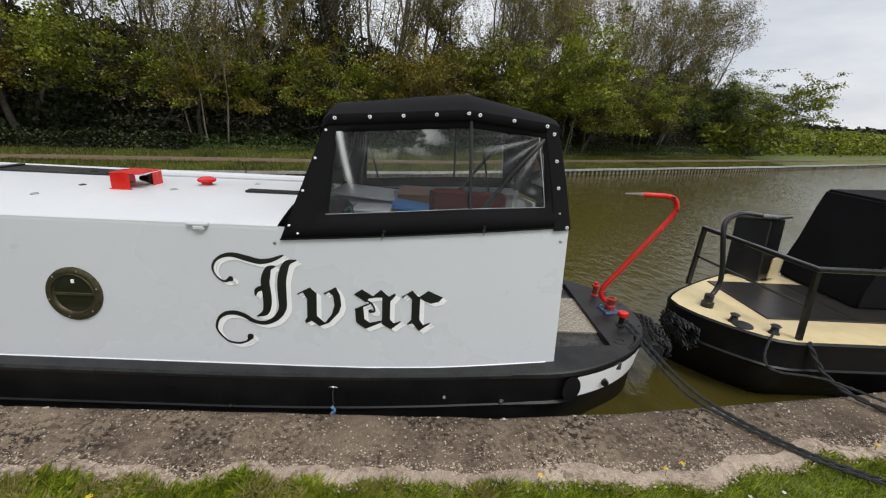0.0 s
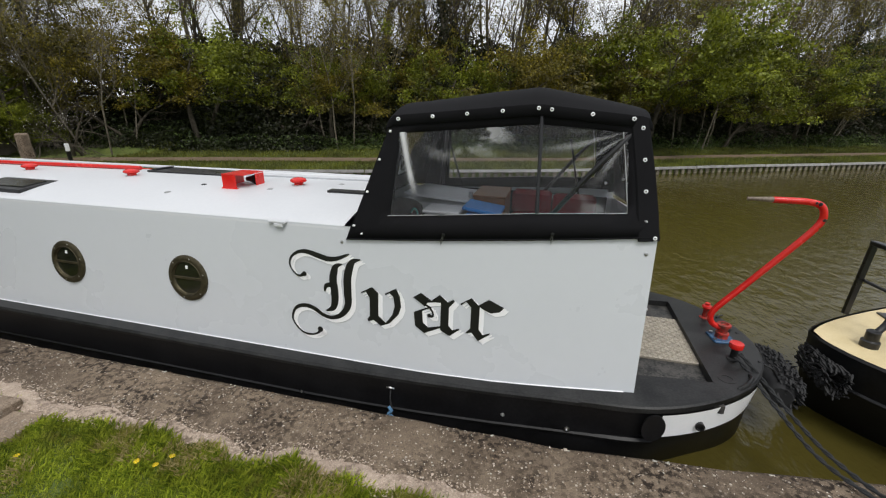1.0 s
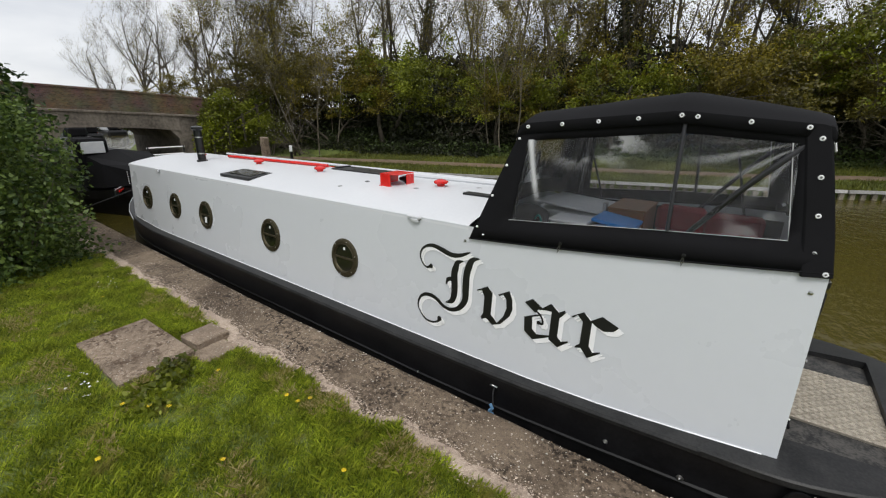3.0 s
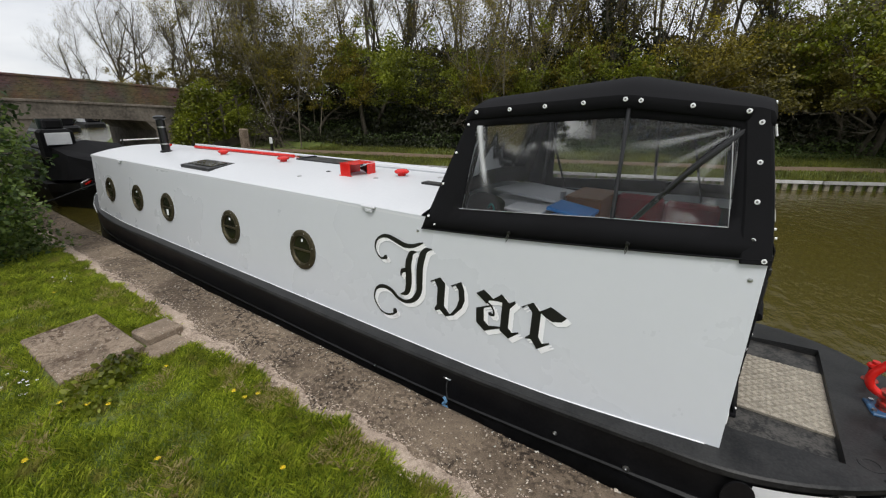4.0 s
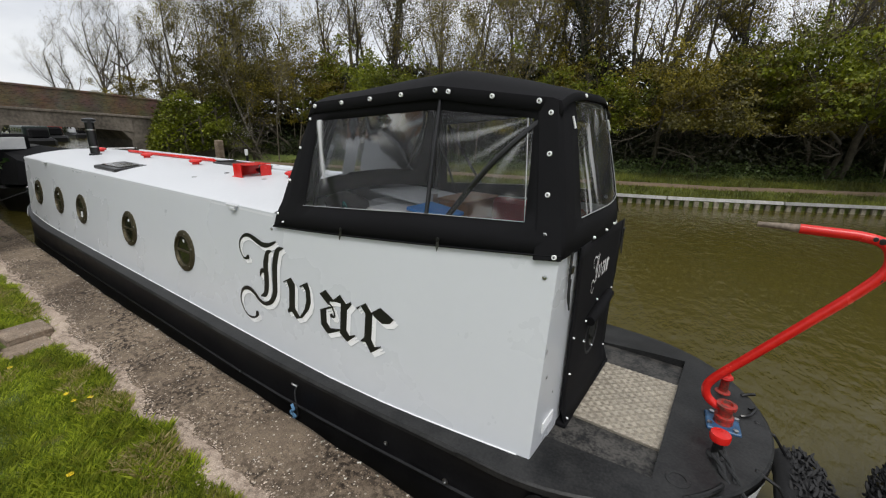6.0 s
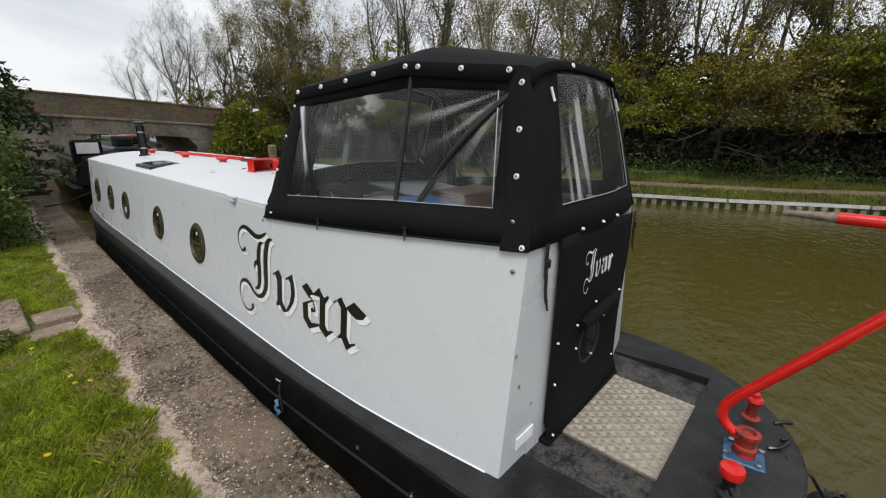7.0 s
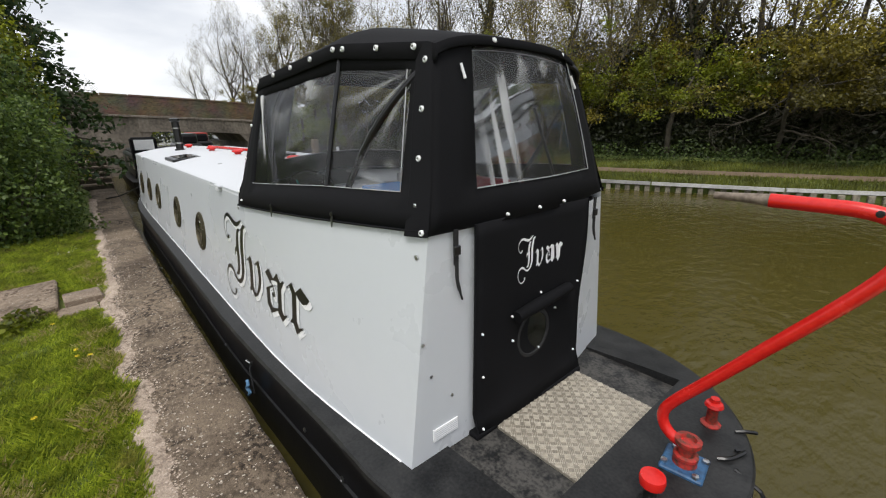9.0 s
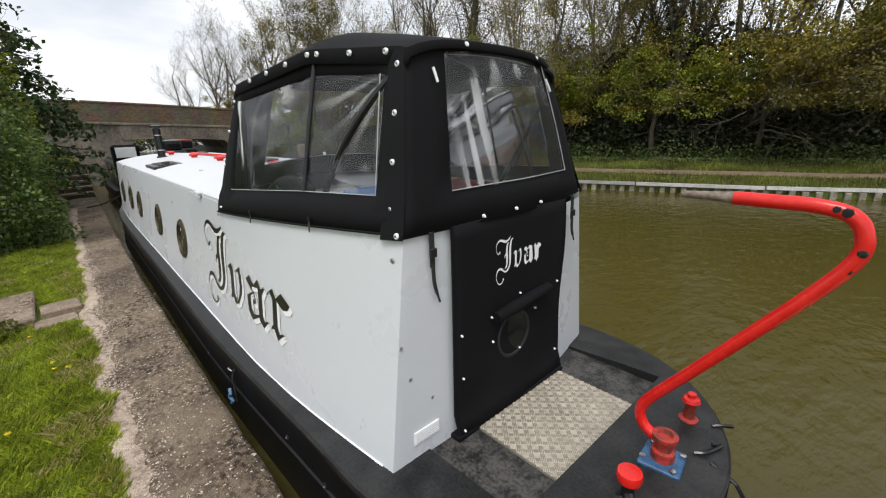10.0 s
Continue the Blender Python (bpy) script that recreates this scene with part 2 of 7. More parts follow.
_l.new(_wg.outputs["Position"], _wn.inputs["Vector"])
_l.new(_wn.outputs["Fac"], _wb.inputs["Height"])
_l.new(_wb.outputs["Normal"], _gl.inputs["Normal"])
_l.new(_wb.outputs["Normal"], _f.inputs["Normal"])
_l.new(_f.outputs[0], _mx.inputs["Fac"])
_l.new(_t.outputs[0], _mx.inputs[1])
_l.new(_gl.outputs[0], _mx.inputs[2])
# White mixed in by the attribute: worn creases plus painted sky reflections.
_hz, _ha, _hs, _hx = _n.new("ShaderNodeBsdfDiffuse"), _n.new("ShaderNodeAttribute"), _n.new("ShaderNodeMath"), _n.new("ShaderNodeMixShader")
_hz.inputs["Color"].default_value = (0.78, 0.79, 0.80, 1)
_ha.attribute_name = "crease"
_hs.operation = "MINIMUM"
_hs.inputs[1].default_value = 0.7
_l.new(_ha.outputs["Fac"], _hs.inputs[0])
_l.new(_hs.outputs[0], _hx.inputs["Fac"])
_l.new(_mx.outputs[0], _hx.inputs[1])
_l.new(_hz.outputs[0], _hx.inputs[2])
_l.new(_hx.outputs[0], _n["Material Output"].inputs["Surface"])


# ---- builders ----
def empty(name, at, label, category, group="", kind=""):
    ob = new(name)
    ob.empty_display_size = 0.1
    ob.location = at
    return tagged(ob, label, category, group, kind)


def link(name, verts, faces, material, parent=None, label="", smooth=False):
    """One mesh object. Vertices are in world metres; under a parent the parent's place is taken off."""
    me = bpy.data.meshes.new(name)
    off = parent_place(parent)
    me.from_pydata([(v[0] - off.x, v[1] - off.y, v[2] - off.z) for v in verts], [], faces)
    me.materials.append(material)
    if smooth:
        for p in me.polygons:
            p.use_smooth = True
    me.update()
    ob = new(name, me)
    if parent:
        ob.parent = parent
    if label:
        ob["label"] = label
    return ob


def parent_place(parent):
    place = Vector((0, 0, 0))
    while parent:
        place += parent.location
        parent = parent.parent
    return place


def part(name, bm, material, parent=None, label="", smooth=False):
    """Links a bmesh as one mesh object under a thing or a part."""
    off = parent_place(parent)
    if off.length:
        bmesh.ops.translate(bm, verts=bm.verts, vec=-off)
    bmesh.ops.recalc_face_normals(bm, faces=bm.faces)
    me = bpy.data.meshes.new(name)
    bm.to_mesh(me)
    bm.free()
    me.materials.append(material)
    if smooth:
        me.set_sharp_from_angle(angle=radians(35))
        for p in me.polygons:
            p.use_smooth = True
    ob = new(name, me)
    if parent:
        ob.parent = parent
    if label:
        ob["label"] = label
    return ob


def box(x0, x1, y0, y1, z0, z1, bevel=0.006, turn=None, bm=None):
    """A bevelled block, by its bounds; turn: a matrix about its middle."""
    b = bmesh.new()
    bmesh.ops.create_cube(b, size=1)
    bmesh.ops.scale(b, verts=b.verts, vec=(x1 - x0, y1 - y0, z1 - z0))
    if bevel:
        bmesh.ops.bevel(b, geom=b.edges[:], offset=min(bevel, 0.4 * min(x1 - x0, y1 - y0, z1 - z0)), segments=1, affect="EDGES")
    if turn:
        bmesh.ops.transform(b, matrix=turn, verts=b.verts)
    bmesh.ops.translate(b, verts=b.verts, vec=((x0 + x1) / 2, (y0 + y1) / 2, (z0 + z1) / 2))
    return merge(bm, b) if bm else b


def merge(bm, other):
    me = bpy.data.meshes.new("tmp")
    other.to_mesh(me)
    other.free()
    bm.from_mesh(me)
    bpy.data.meshes.remove(me)
    return bm


def spline(pts, per=8, closed=False):
    """Points on a smooth line through pts (any dimension)."""
    P = np.array(pts, float)
    n, out = len(P), []
    for i in range(n if closed else n - 1):
        a, b, c, d = (P[(i - 1) % n], P[i], P[(i + 1) % n], P[(i + 2) % n]) if closed else (P[max(i - 1, 0)], P[i], P[i + 1], P[min(i + 2, n - 1)])
        for k in range(per):
            t = k / per
            out.append(0.5 * (2 * b + (c - a) * t + (2 * a - 5 * b + 4 * c - d) * t * t + (3 * b - a - 3 * c + d) * t ** 3))
    if not closed:
        out.append(P[-1])
    return out


def tube(pts, radius, sides=8, bm=None, ends=True):
    """A round bar along pts; radius: one number, or one for each point."""
    b = bm or bmesh.new()
    P = [Vector(p) for p in pts]
    R = [radius] * len(P) if isinstance(radius, (int, float)) else radius
    rings, side = [], None
    for i, p in enumerate(P):
        d = (P[min(i + 1, len(P) - 1)] - P[max(i - 1, 0)]).normalized()
        if side is None:
            side = d.orthogonal().normalized()
        side = (side - d * side.dot(d)).normalized()
        up = d.cross(side)
        rings.append([b.verts.new(p + R[i] * (math.cos(a) * side + math.sin(a) * up)) for a in (2 * math.pi * k / sides for k in range(sides))])
    for r, s in zip(rings, rings[1:]):
        for k in range(sides):
            b.faces.new((r[k], r[(k + 1) % sides], s[(k + 1) % sides], s[k]))
    if ends:
        b.faces.new(rings[0][::-1])
        b.faces.new(rings[-1])
    return b


def lathe(profile, centre, axis="z", sides=24, bm=None, caps=True):
    """A turned body: profile rows of (radius, height) along the axis."""
    b = bm or bmesh.new()
    c = Vector(centre)
    rings = []
    for r, h in profile:
        ring = []
        for k in range(sides):
            a = 2 * math.pi * k / sides
            u, v = r * math.cos(a), r * math.sin(a)
            ring.append(b.verts.new(c + Vector({"z": (u, v, h), "y": (u, h, v), "x": (h, u, v)}[axis])))
        rings.append(ring)
    for r, s in zip(rings, rings[1:]):
        for k in range(sides):
            b.faces.new((r[k], r[(k + 1) % sides], s[(k + 1) % sides], s[k]))
    if caps and profile[0][0] > 1e-4:
        b.faces.new(rings[0][::-1])
    if caps and profile[-1][0] > 1e-4:
        b.faces.new(rings[-1])
    return b


def slabbed(outline, height, bm=None):
    """A flat sheet with thickness: outline points, each pushed by the vector height."""
    b = bm or bmesh.new()
    lo = [b.verts.new(p) for p in outline]
    hi = [b.verts.new(Vector(p) + Vector(height)) for p in outline]
    b.faces.new(lo[::-1])
    b.faces.new(hi)
    n = len(lo)
    for i in range(n):
        b.faces.new((lo[i], lo[(i + 1) % n], hi[(i + 1) % n], hi[i]))
    return b


def smooth_step(a, b, x):
    t = min(1, max(0, (x - a) / (b - a)))
    return t * t * (3 - 2 * t)


# ---- the canal, its banks and the path ----
BX = -21.5  # the bridge face
PATH_Z, WATER_Z = 0.24, -0.08
NEAR_X, NEAR_Y = (-400, -12, -4, 0.5, 1.5, 3.7, 8, 16, 40, 400), (2.6, 2.5, 2.45, 2.5, 2.6, 2.93, 3.9, 6.2, 16, 160)
FAR_X, FAR_Y = (-400, -60, -40, -30, -22, -13, -5, 1, 7, 20, 41, 70, 400), (160, 22, 12.5, 8.8, 8.0, 11.5, 14.1, 16.3, 19.6, 26.0, 37, 53, 235)


def near_edge(x):
    return float(np.interp(x, NEAR_X, NEAR_Y))


def far_edge(x):
    return float(np.interp(x, FAR_X, FAR_Y))


def grass_edge(x):
    """Where the towpath's concrete ends and the lawn begins."""
    return near_edge(x) - 0.66 + 0.12 * noise.noise((x * 0.9, 4, 0)) + 0.07 * noise.noise((x * 3.1, 7, 0))


def build_ground():
    xs = [-400, -250, -150, -100, -70, -50, -40, -34, -30, -27, -24, -22] + [-20 + 0.5 * i for i in range(81)] + [21.5, 23, 26, 30, 35, 41, 50, 60, 75, 100, 150, 250, 400]
    verts, faces = [], []
    for x in xs:
        g, e, f = grass_edge(x), near_edge(x), far_edge(x)
        ramp = smooth_step(-10, -20, x) * smooth_step(-36, -27, x)
        rise, right = 2.7 * ramp, 1.2 * ramp * (x < -16)
        row = [(-400, 0.3), (-60, 0.4 + 0.3 * rise), (-12, 0.35 + rise), (-5, 0.24 + rise), (-1.5, 0.23 + 0.9 * rise), (g - 0.5, 0.225 + 0.35 * rise), (g, 0.215), (g + 0.04, PATH_Z - 0.05), (e - 0.06, PATH_Z - 0.05), (e - 0.055, -1.2), (0.5 * (e + f), -1.4), (f + 0.1, -1.2), (f + 0.12, 0.10),
               (f + 0.5, 0.17), (f + 2.2, 0.24), (f + 2.9, 0.26), (f + 4.2, 0.32), (f + 7, 0.55 + right), (f + 11, 1.4 + right), (f + 18, 1.8 + right), (f + 60, 1.2), (f + 420, 2.0)]
        for i, (y, z) in enumerate(row):
            j = 0.05 * noise.noise((x * 0.7, y * 0.7, 3)) if i not in (4, 5, 6, 7, 8, 9, 10, 11, 12) else 0
            verts.append((x, y, z + j))
    n = len(row)
    for a in range(len(xs) - 1):
        for b in range(n - 1):
            faces.append((a * n + b, (a + 1) * n + b, (a + 1) * n + b + 1, a * n + b + 1))
    return tagged(link("ground", verts, faces, GRASS_SOIL, smooth=False), "grassy canal banks with worn turf and muddy bed", "ground", kind="structure")


build_ground()
water = tagged(link("water", [(-400, -20, WATER_Z), (400, -20, WATER_Z), (400, 300, WATER_Z), (-400, 300, WATER_Z)], [(0, 1, 2, 3)], WATER), "murky olive-brown canal water with small ripples", "water", kind="structure")


def build_pavement():
    """The concrete edge of the mooring: a thick strip with a worn rounded lip."""
    xs = [-20 + 0.125 * i for i in range(240)]
    verts, faces = [], []
    for x in xs:
        e, g = near_edge(x) + 0.012 * noise.noise((x * 3, 0, 0)), grass_edge(x)
        row = [(e - 0.02, -0.9), (e, 0.17), (e - 0.012, 0.222)] + [(e - 0.05 - (e - 0.05 - g - 0.16) * k / 6, PATH_Z) for k in range(7)] + [(g + 0.02, PATH_Z - 0.02), (g - 0.05, 0.1)]
        for i, (y, z) in enumerate(row):
            verts.append((x, y, z + (0.003 * noise.noise((x * 5, y * 5, 1)) if i > 1 else 0)))
    n = len(row)
    for a in range(len(xs) - 1):
        for b in range(n - 1):
            faces.append((a * n + b, (a + 1) * n + b, (a + 1) * n + b + 1, a * n + b + 1))
    return tagged(link("pavement", verts, faces, CONCRETE, smooth=True), "weathered concrete mooring edge with exposed grit", "pavement", kind="structure")


build_pavement()

# ---- the narrowboat ----
C, X_TAIL, X_BACK, X_FRONT, X_BOW = 3.69, 2.0, 0.97, -8.6, -10.6


def hull_half(x):
    if x > 0.8:
        return 1.02 * math.sqrt(max(0, 1 - ((x - 0.8) / (X_TAIL - 0.8)) ** 2))
    if x < -7.6:
        return 1.09 * max(0, 1 - ((-7.6 - x) / (-7.6 - X_BOW)) ** 2.2) ** 0.8
    return 1.09 - 0.07 * smooth_step(-1.6, 0.8, x)


def sheer(x):
    return 0.452 + 0.06 * smooth_step(-0.4, 1.4, x) + 0.034 * smooth_step(1.0, 1.7, x) + 0.34 * max(0, (-7.2 - x) / 3.4) ** 1.5


FAR_SET = 0.10  # how much further forward the far quarter ends than the near one


def cabin_half(x, z):
    s = min(1, max(0, (x + 0.9) / 1.87)) ** 1.8
    base, top = 0.985 - 0.10 * s, 0.885 - 0.135 * s
    return base + (top - base) * (z - 0.42) / 1.1


def rail(x):
    """Height of the cabin side's top edge."""
    return 1.495 + 0.006 * (x + 8.4) if x < -1 else 1.54 + 0.085 * smooth_step(-1, 1, x)


HULL_X = [X_BOW, -10.55, -10.4, -10.2, -9.9, -9.5, -9, -8.5, -8, -7.5, -7] + [-6.5 + 0.5 * i for i in range(13)] + [0, 0.25, 0.5, 0.7, 0.8, 0.9, 1.0, 1.1, 1.2, 1.3, 1.4, 1.5, 1.6, 1.7, 1.78, 1.85, 1.9, 1.94, 1.97, 1.99, X_TAIL]
boat = empty("narrowboat", (-4, C, WATER_Z), "white narrowboat with black hull moored beside concrete edge", "boat")


def build_hull():
    bm = bmesh.new()
    rows = []
    for x in HULL_X:
        h, z = hull_half(x), sheer(x)
        tuck = 0.26 * smooth_step(0.6, 1.6, x) * min(1, h)
        prof = [(max(0, h - 0.06 - 1.6 * tuck), -0.45), (max(0, h + 0.03 - tuck), -0.1), (max(0, h - 0.005 - 0.3 * tuck), z - 0.32), (h, z - 0.03), (h, z), (max(0, h - 0.02), z + 0.006)]
        rows.append([[bm.verts.new((x, C - s * w, zz)) for w, zz in prof] for s in (1, -1)])
    for a, b in zip(rows, rows[1:]):
        for s in (0, 1):
            for i in range(5):
                f = (a[s][i], b[s][i], b[s][i + 1], a[s][i + 1])
                bm.faces.new(f if s == 0 else f[::-1])
        if b[0][0].co.x < 0.95:
            bm.faces.new((a[0][5], b[0][5], b[1][5], a[1][5]))
    bmesh.ops.remove_doubles(bm, verts=bm.verts, dist=1e-4)
    return part("hull", bm, BLACKING, boat, "black-painted steel hull", smooth=True)


build_hull()


def build_cabin():
    bm = bmesh.new()
    xs = [X_FRONT + 0.02] + [-8.5 + 0.25 * i for i in range(38)] + [X_BACK]
    rows = []
    for x in xs:
        z0, z1 = sheer(x) + 0.005, rail(x)
        rows.append([[bm.verts.new((x - (FAR_SET * smooth_step(-0.5, 0.97, x) if s < 0 else 0), C - s * cabin_half(x, z), z)) for z in (z0, z0 + 0.35 * (z1 - z0), z0 + 0.7 * (z1 - z0), z1)] for s in (1, -1)])
    for a, b in zip(rows, rows[1:]):
        for s in (0, 1):
            for i in range(3):
                bm.faces.new((a[s][i], b[s][i], b[s][i + 1], a[s][i + 1]))
    bm.faces.new([v for v in rows[0][0]] + [v for v in rows[0][1]][::-1])
    return part("cabin_side", bm, WHITE, boat, "glossy white painted steel sides", smooth=True)


build_cabin()


def roof_z(x, y):
    w = cabin_half(x, rail(x))
    return rail(x) + 0.115 * (1 - min(1, abs(y - C) / w) ** 2.2)


def build_roof():
    bm = bmesh.new()
    rows = []
    for i in range(31):
        x = X_FRONT - 0.02 + (-1.13 - X_FRONT) * i / 30
        w = cabin_half(x, rail(x)) + 0.003
        lip = ((0.0, -0.030), (0.001, -0.016), (0.006, -0.004), (0.016, 0.006))
        row = [bm.verts.new((x, C - w + a, rail(x) + b)) for a, b in lip]
        row += [bm.verts.new((x, C + w * k / 20, roof_z(x, C + w * k / 20) + 0.004)) for k in range(-19, 20)]
        row += [bm.verts.new((x, C + w - a, rail(x) + b)) for a, b in lip[::-1]]
        rows.append(row)
    for a, b in zip(rows, rows[1:]):
        for i in range(len(a) - 1):
            bm.faces.new((a[i], b[i], b[i + 1], a[i + 1]))
    return part("roof", bm, ROOF, boat, "white painted crowned steel roof", smooth=True)


build_roof()
def side_y(x, z, out=0.0):
    """The near cabin side's surface, pushed out by so much."""
    return C - cabin_half(x, z) - out


def build_gunwale():
    """The dark grey walkway along both sides, and the thick rubbing bars below it."""
    bm = bmesh.new()
    xs = [x for x in HULL_X if -9.6 <= x <= 0.7]
    for s in (1, -1):
        rows = []
        for x in xs:
            h, z, c = hull_half(x), sheer(x), min(hull_half(x) - 0.05, cabin_half(x, 0.42) - 0.01) if x > X_FRONT else hull_half(x) - 0.12
            rows.append([bm.verts.new((x, C - s * w, zz)) for w, zz in ((h + 0.008, z - 0.035), (h + 0.012, z - 0.008), (h, z + 0.012), (c, z + 0.014))])
        for a, b in zip(rows, rows[1:]):
            for i in range(3):
                bm.faces.new((a[i], b[i], b[i + 1], a[i + 1]))
    part("gunwale", bm, DECK, boat, "dark grey painted walkway with worn edge", smooth=True)
    for s in (1, -1):
        line = [(x, C - s * (hull_half(x) - 0.015), sheer(x) - 0.30 + 0.02 * smooth_step(-1, 1, x)) for x in HULL_X if -9.8 < x < 1.2]
        part("rubbing_strake", tube(line, 0.022, 6), BLACKING, boat, smooth=True)
    line = [(x, side_y(x, sheer(x) + 0.014, 0.001), sheer(x) + 0.016) for x in HULL_X if X_FRONT < x < 0.97]
    part("base_bead", tube(line, 0.005, 6), SHADOW_WHITE, boat, "white sealant bead along the cabin foot", smooth=True)
    # the pale painted cant round the bow
    line = [(x, C - hull_half(x) - 0.005, sheer(x) - 0.03) for x in HULL_X if x < -8.4] 
    line = line[::-1] + [(p[0], 2 * C - p[1], p[2]) for p in line]
    part("bow_cant", tube(line, 0.02, 8), ROOF, boat, "white painted bow rim", smooth=True)


build_gunwale()


def build_stern():
    """The white counter band, the stern rim, the sunken well and its floor."""
    n = 36
    bm = bmesh.new()
    rows = []
    for i in range(n + 1):
        a = radians(-74 + 148 * i / n)
        x = 0.8 + 1.205 * math.cos(a)
        h = 1.025 * math.sin(a)
        z = sheer(x)
        grow = 1.014
        rows.append([bm.verts.new((0.8 + (x - 0.8) * grow - t * 0.03 * math.cos(a), C + h * grow * (1 - 0.025 * t), z - 0.045 - 0.2 * t)) for t in (0, 0.35, 0.7, 1)])
    for a, b in zip(rows, rows[1:]):
        for i in range(3):
            bm.faces.new((a[i], b[i], b[i + 1], a[i + 1]))
    part("counter_band", bm, SHADOW_WHITE, boat, "white band round the rounded stern", smooth=True)
    for s in (1, -1):
        bm = lathe([(0.0, 0.0), (0.105, 0.0), (0.105, -0.012)], (0, 0, 0), "y", 20)
        bmesh.ops.transform(bm, matrix=pose(1.085, C - s * 1.018, 0.375, 0, 0, 14 * s) @ Matrix.Diagonal((0.75, 1, 1, 1)), verts=bm.verts)
        part("band_end", bm, BLACKING, boat, smooth=True)
    # rim deck: one plate with the well cut out
    bm = bmesh.new()
    outer, inner = [], []
    m = 56
    for i in range(m + 1):
        a = radians(-100 + 200 * i / m)
        outer.append((0.8 + 1.215 * math.cos(a), C + 1.035 * math.sin(a)) if abs(a) < math.pi / 2 else (0.8 + 1.1 * math.cos(a), C + 1.035 * (1 if a > 0 else -1)))
    half_y, x_well = 0.66, 1.515
    for x, y in outer:
        k = (y - C) / 1.035
        q = max(-half_y, min(half_y, 1.25 * (y - C)))
        inner.append((x_well if abs(1.25 * (y - C)) < half_y else max(X_BACK - 0.2, min(x_well, x - 0.12)), C + q))
    ring = []
    for (x, y), (u, v) in zip(outer, inner):
        z1 = sheer(x) + 0.014
        ring.append([bm.verts.new(p) for p in ((x, y, z1 - 0.045), (x + 0.004, y, z1 - 0.01), (x - 0.008, C + (y - C) * 0.992, z1), (u, v, z1), (u - 0.004, v, z1 - 0.06))])
    for a, b in zip(ring, ring[1:]):
        for i in range(4):
            bm.faces.new((a[i], b[i], b[i + 1], a[i + 1]))
    part("stern_rim", bm, DECK, boat, "dark grey raised stern deck rim", smooth=True)
    bm = box(X_BACK - 0.05, x_well + 0.03, C - 0.84, C + 0.84, 0.44, 0.503, 0.002)
    part("well_floor", bm, WELL, boat, "scuffed dark deck floor with damp dirt")
    plate = part("tread_plate", box(1.035, 1.53, C - 0.375, C + 0.355, 0.501, 0.522, 0.003), ALU, boat, "aluminium chequer plate hatch cover")
    # raised tread bars in alternating pairs
    bar = bmesh.new()
    for k in range(4):
        lathe_bar = bmesh.new()
        bmesh.ops.create_cube(lathe_bar, size=1)
        bmesh.ops.scale(lathe_bar, verts=lathe_bar.verts, vec=(0.032, 0.0042, 0.004))
        for v in lathe_bar.verts:
            if v.co.z > 0:
                v.co.x *= 0.7
                v.co.y *= 0.5
        bmesh.ops.translate(lathe_bar, verts=lathe_bar.verts, vec=(0, (k - 1.5) * 0.0082, 0))
        merge(bar, lathe_bar)
    mesh = bpy.data.meshes.new("tread")
    bar.to_mesh(mesh)
    bar.free()
    mesh.materials.append(TREAD)
    base = parent_place(plate)
    nx, ny = 13, 20
    for i in range(nx):
        for j in range(ny):
            o = new("tread", mesh)
            o.parent = plate
            o.matrix_basis = Matrix.Translation(Vector((1.055 + i * 0.0375, C - 0.36 + j * 0.0365, 0.524)) - base) @ pose(0, 0, 0, 0, 0, 45 if (i + j) % 2 else -45)


build_stern()


def build_bulkhead():
    """The steel back of the cabin: two white wings beside the doorway."""
    for s in (1, -1):
        bm = bmesh.new()
        pts = []
        for z in (0.508, 1.0, 1.59 if s > 0 else 1.55):
            w, back = cabin_half(X_BACK, z), FAR_SET if s < 0 else 0.0
            pts.append([(X_BACK - back, C - s * w, z), (X_BACK + 0.002 - 0.94 * back, C - s * (w - 0.03), z), (X_BACK + 0.006, C - 0.045 - s * 0.40, z), (X_BACK - 0.02, C - 0.045 - s * 0.40, z)])
        g = [[bm.verts.new(p) for p in r] for r in pts]
        for a, b in zip(g, g[1:]):
            for i in range(3):
                bm.faces.new((a[i], a[i + 1], b[i + 1], b[i]))
        bm.faces.new(g[-1])
        part("back_panel", bm, WHITE, boat, "white steel panel beside the doorway")
    # engraved plate and screws on the near wing
    bm = box(0.975, 0.982, 2.94, 3.09, 0.60, 0.665, 0.001)
    plate = part("builder_plate", bm, SHADOW_WHITE, boat, "small white plate with unreadable lines")
    for k in range(5):
        part("text_bar", box(0.9815, 0.9835, 2.95, 3.08, 0.608 + k * 0.011, 0.611 + k * 0.011, 0), ROOF, plate)
    for y, z in ((2.94, 0.95), (3.06, 0.80), (2.90, 1.12)):
        part("screw", lathe([(0.008, 0), (0.008, 0.003), (0.0, 0.006)], (X_BACK + 0.004, y, z), "x", 8), STEEL, boat)


build_bulkhead()


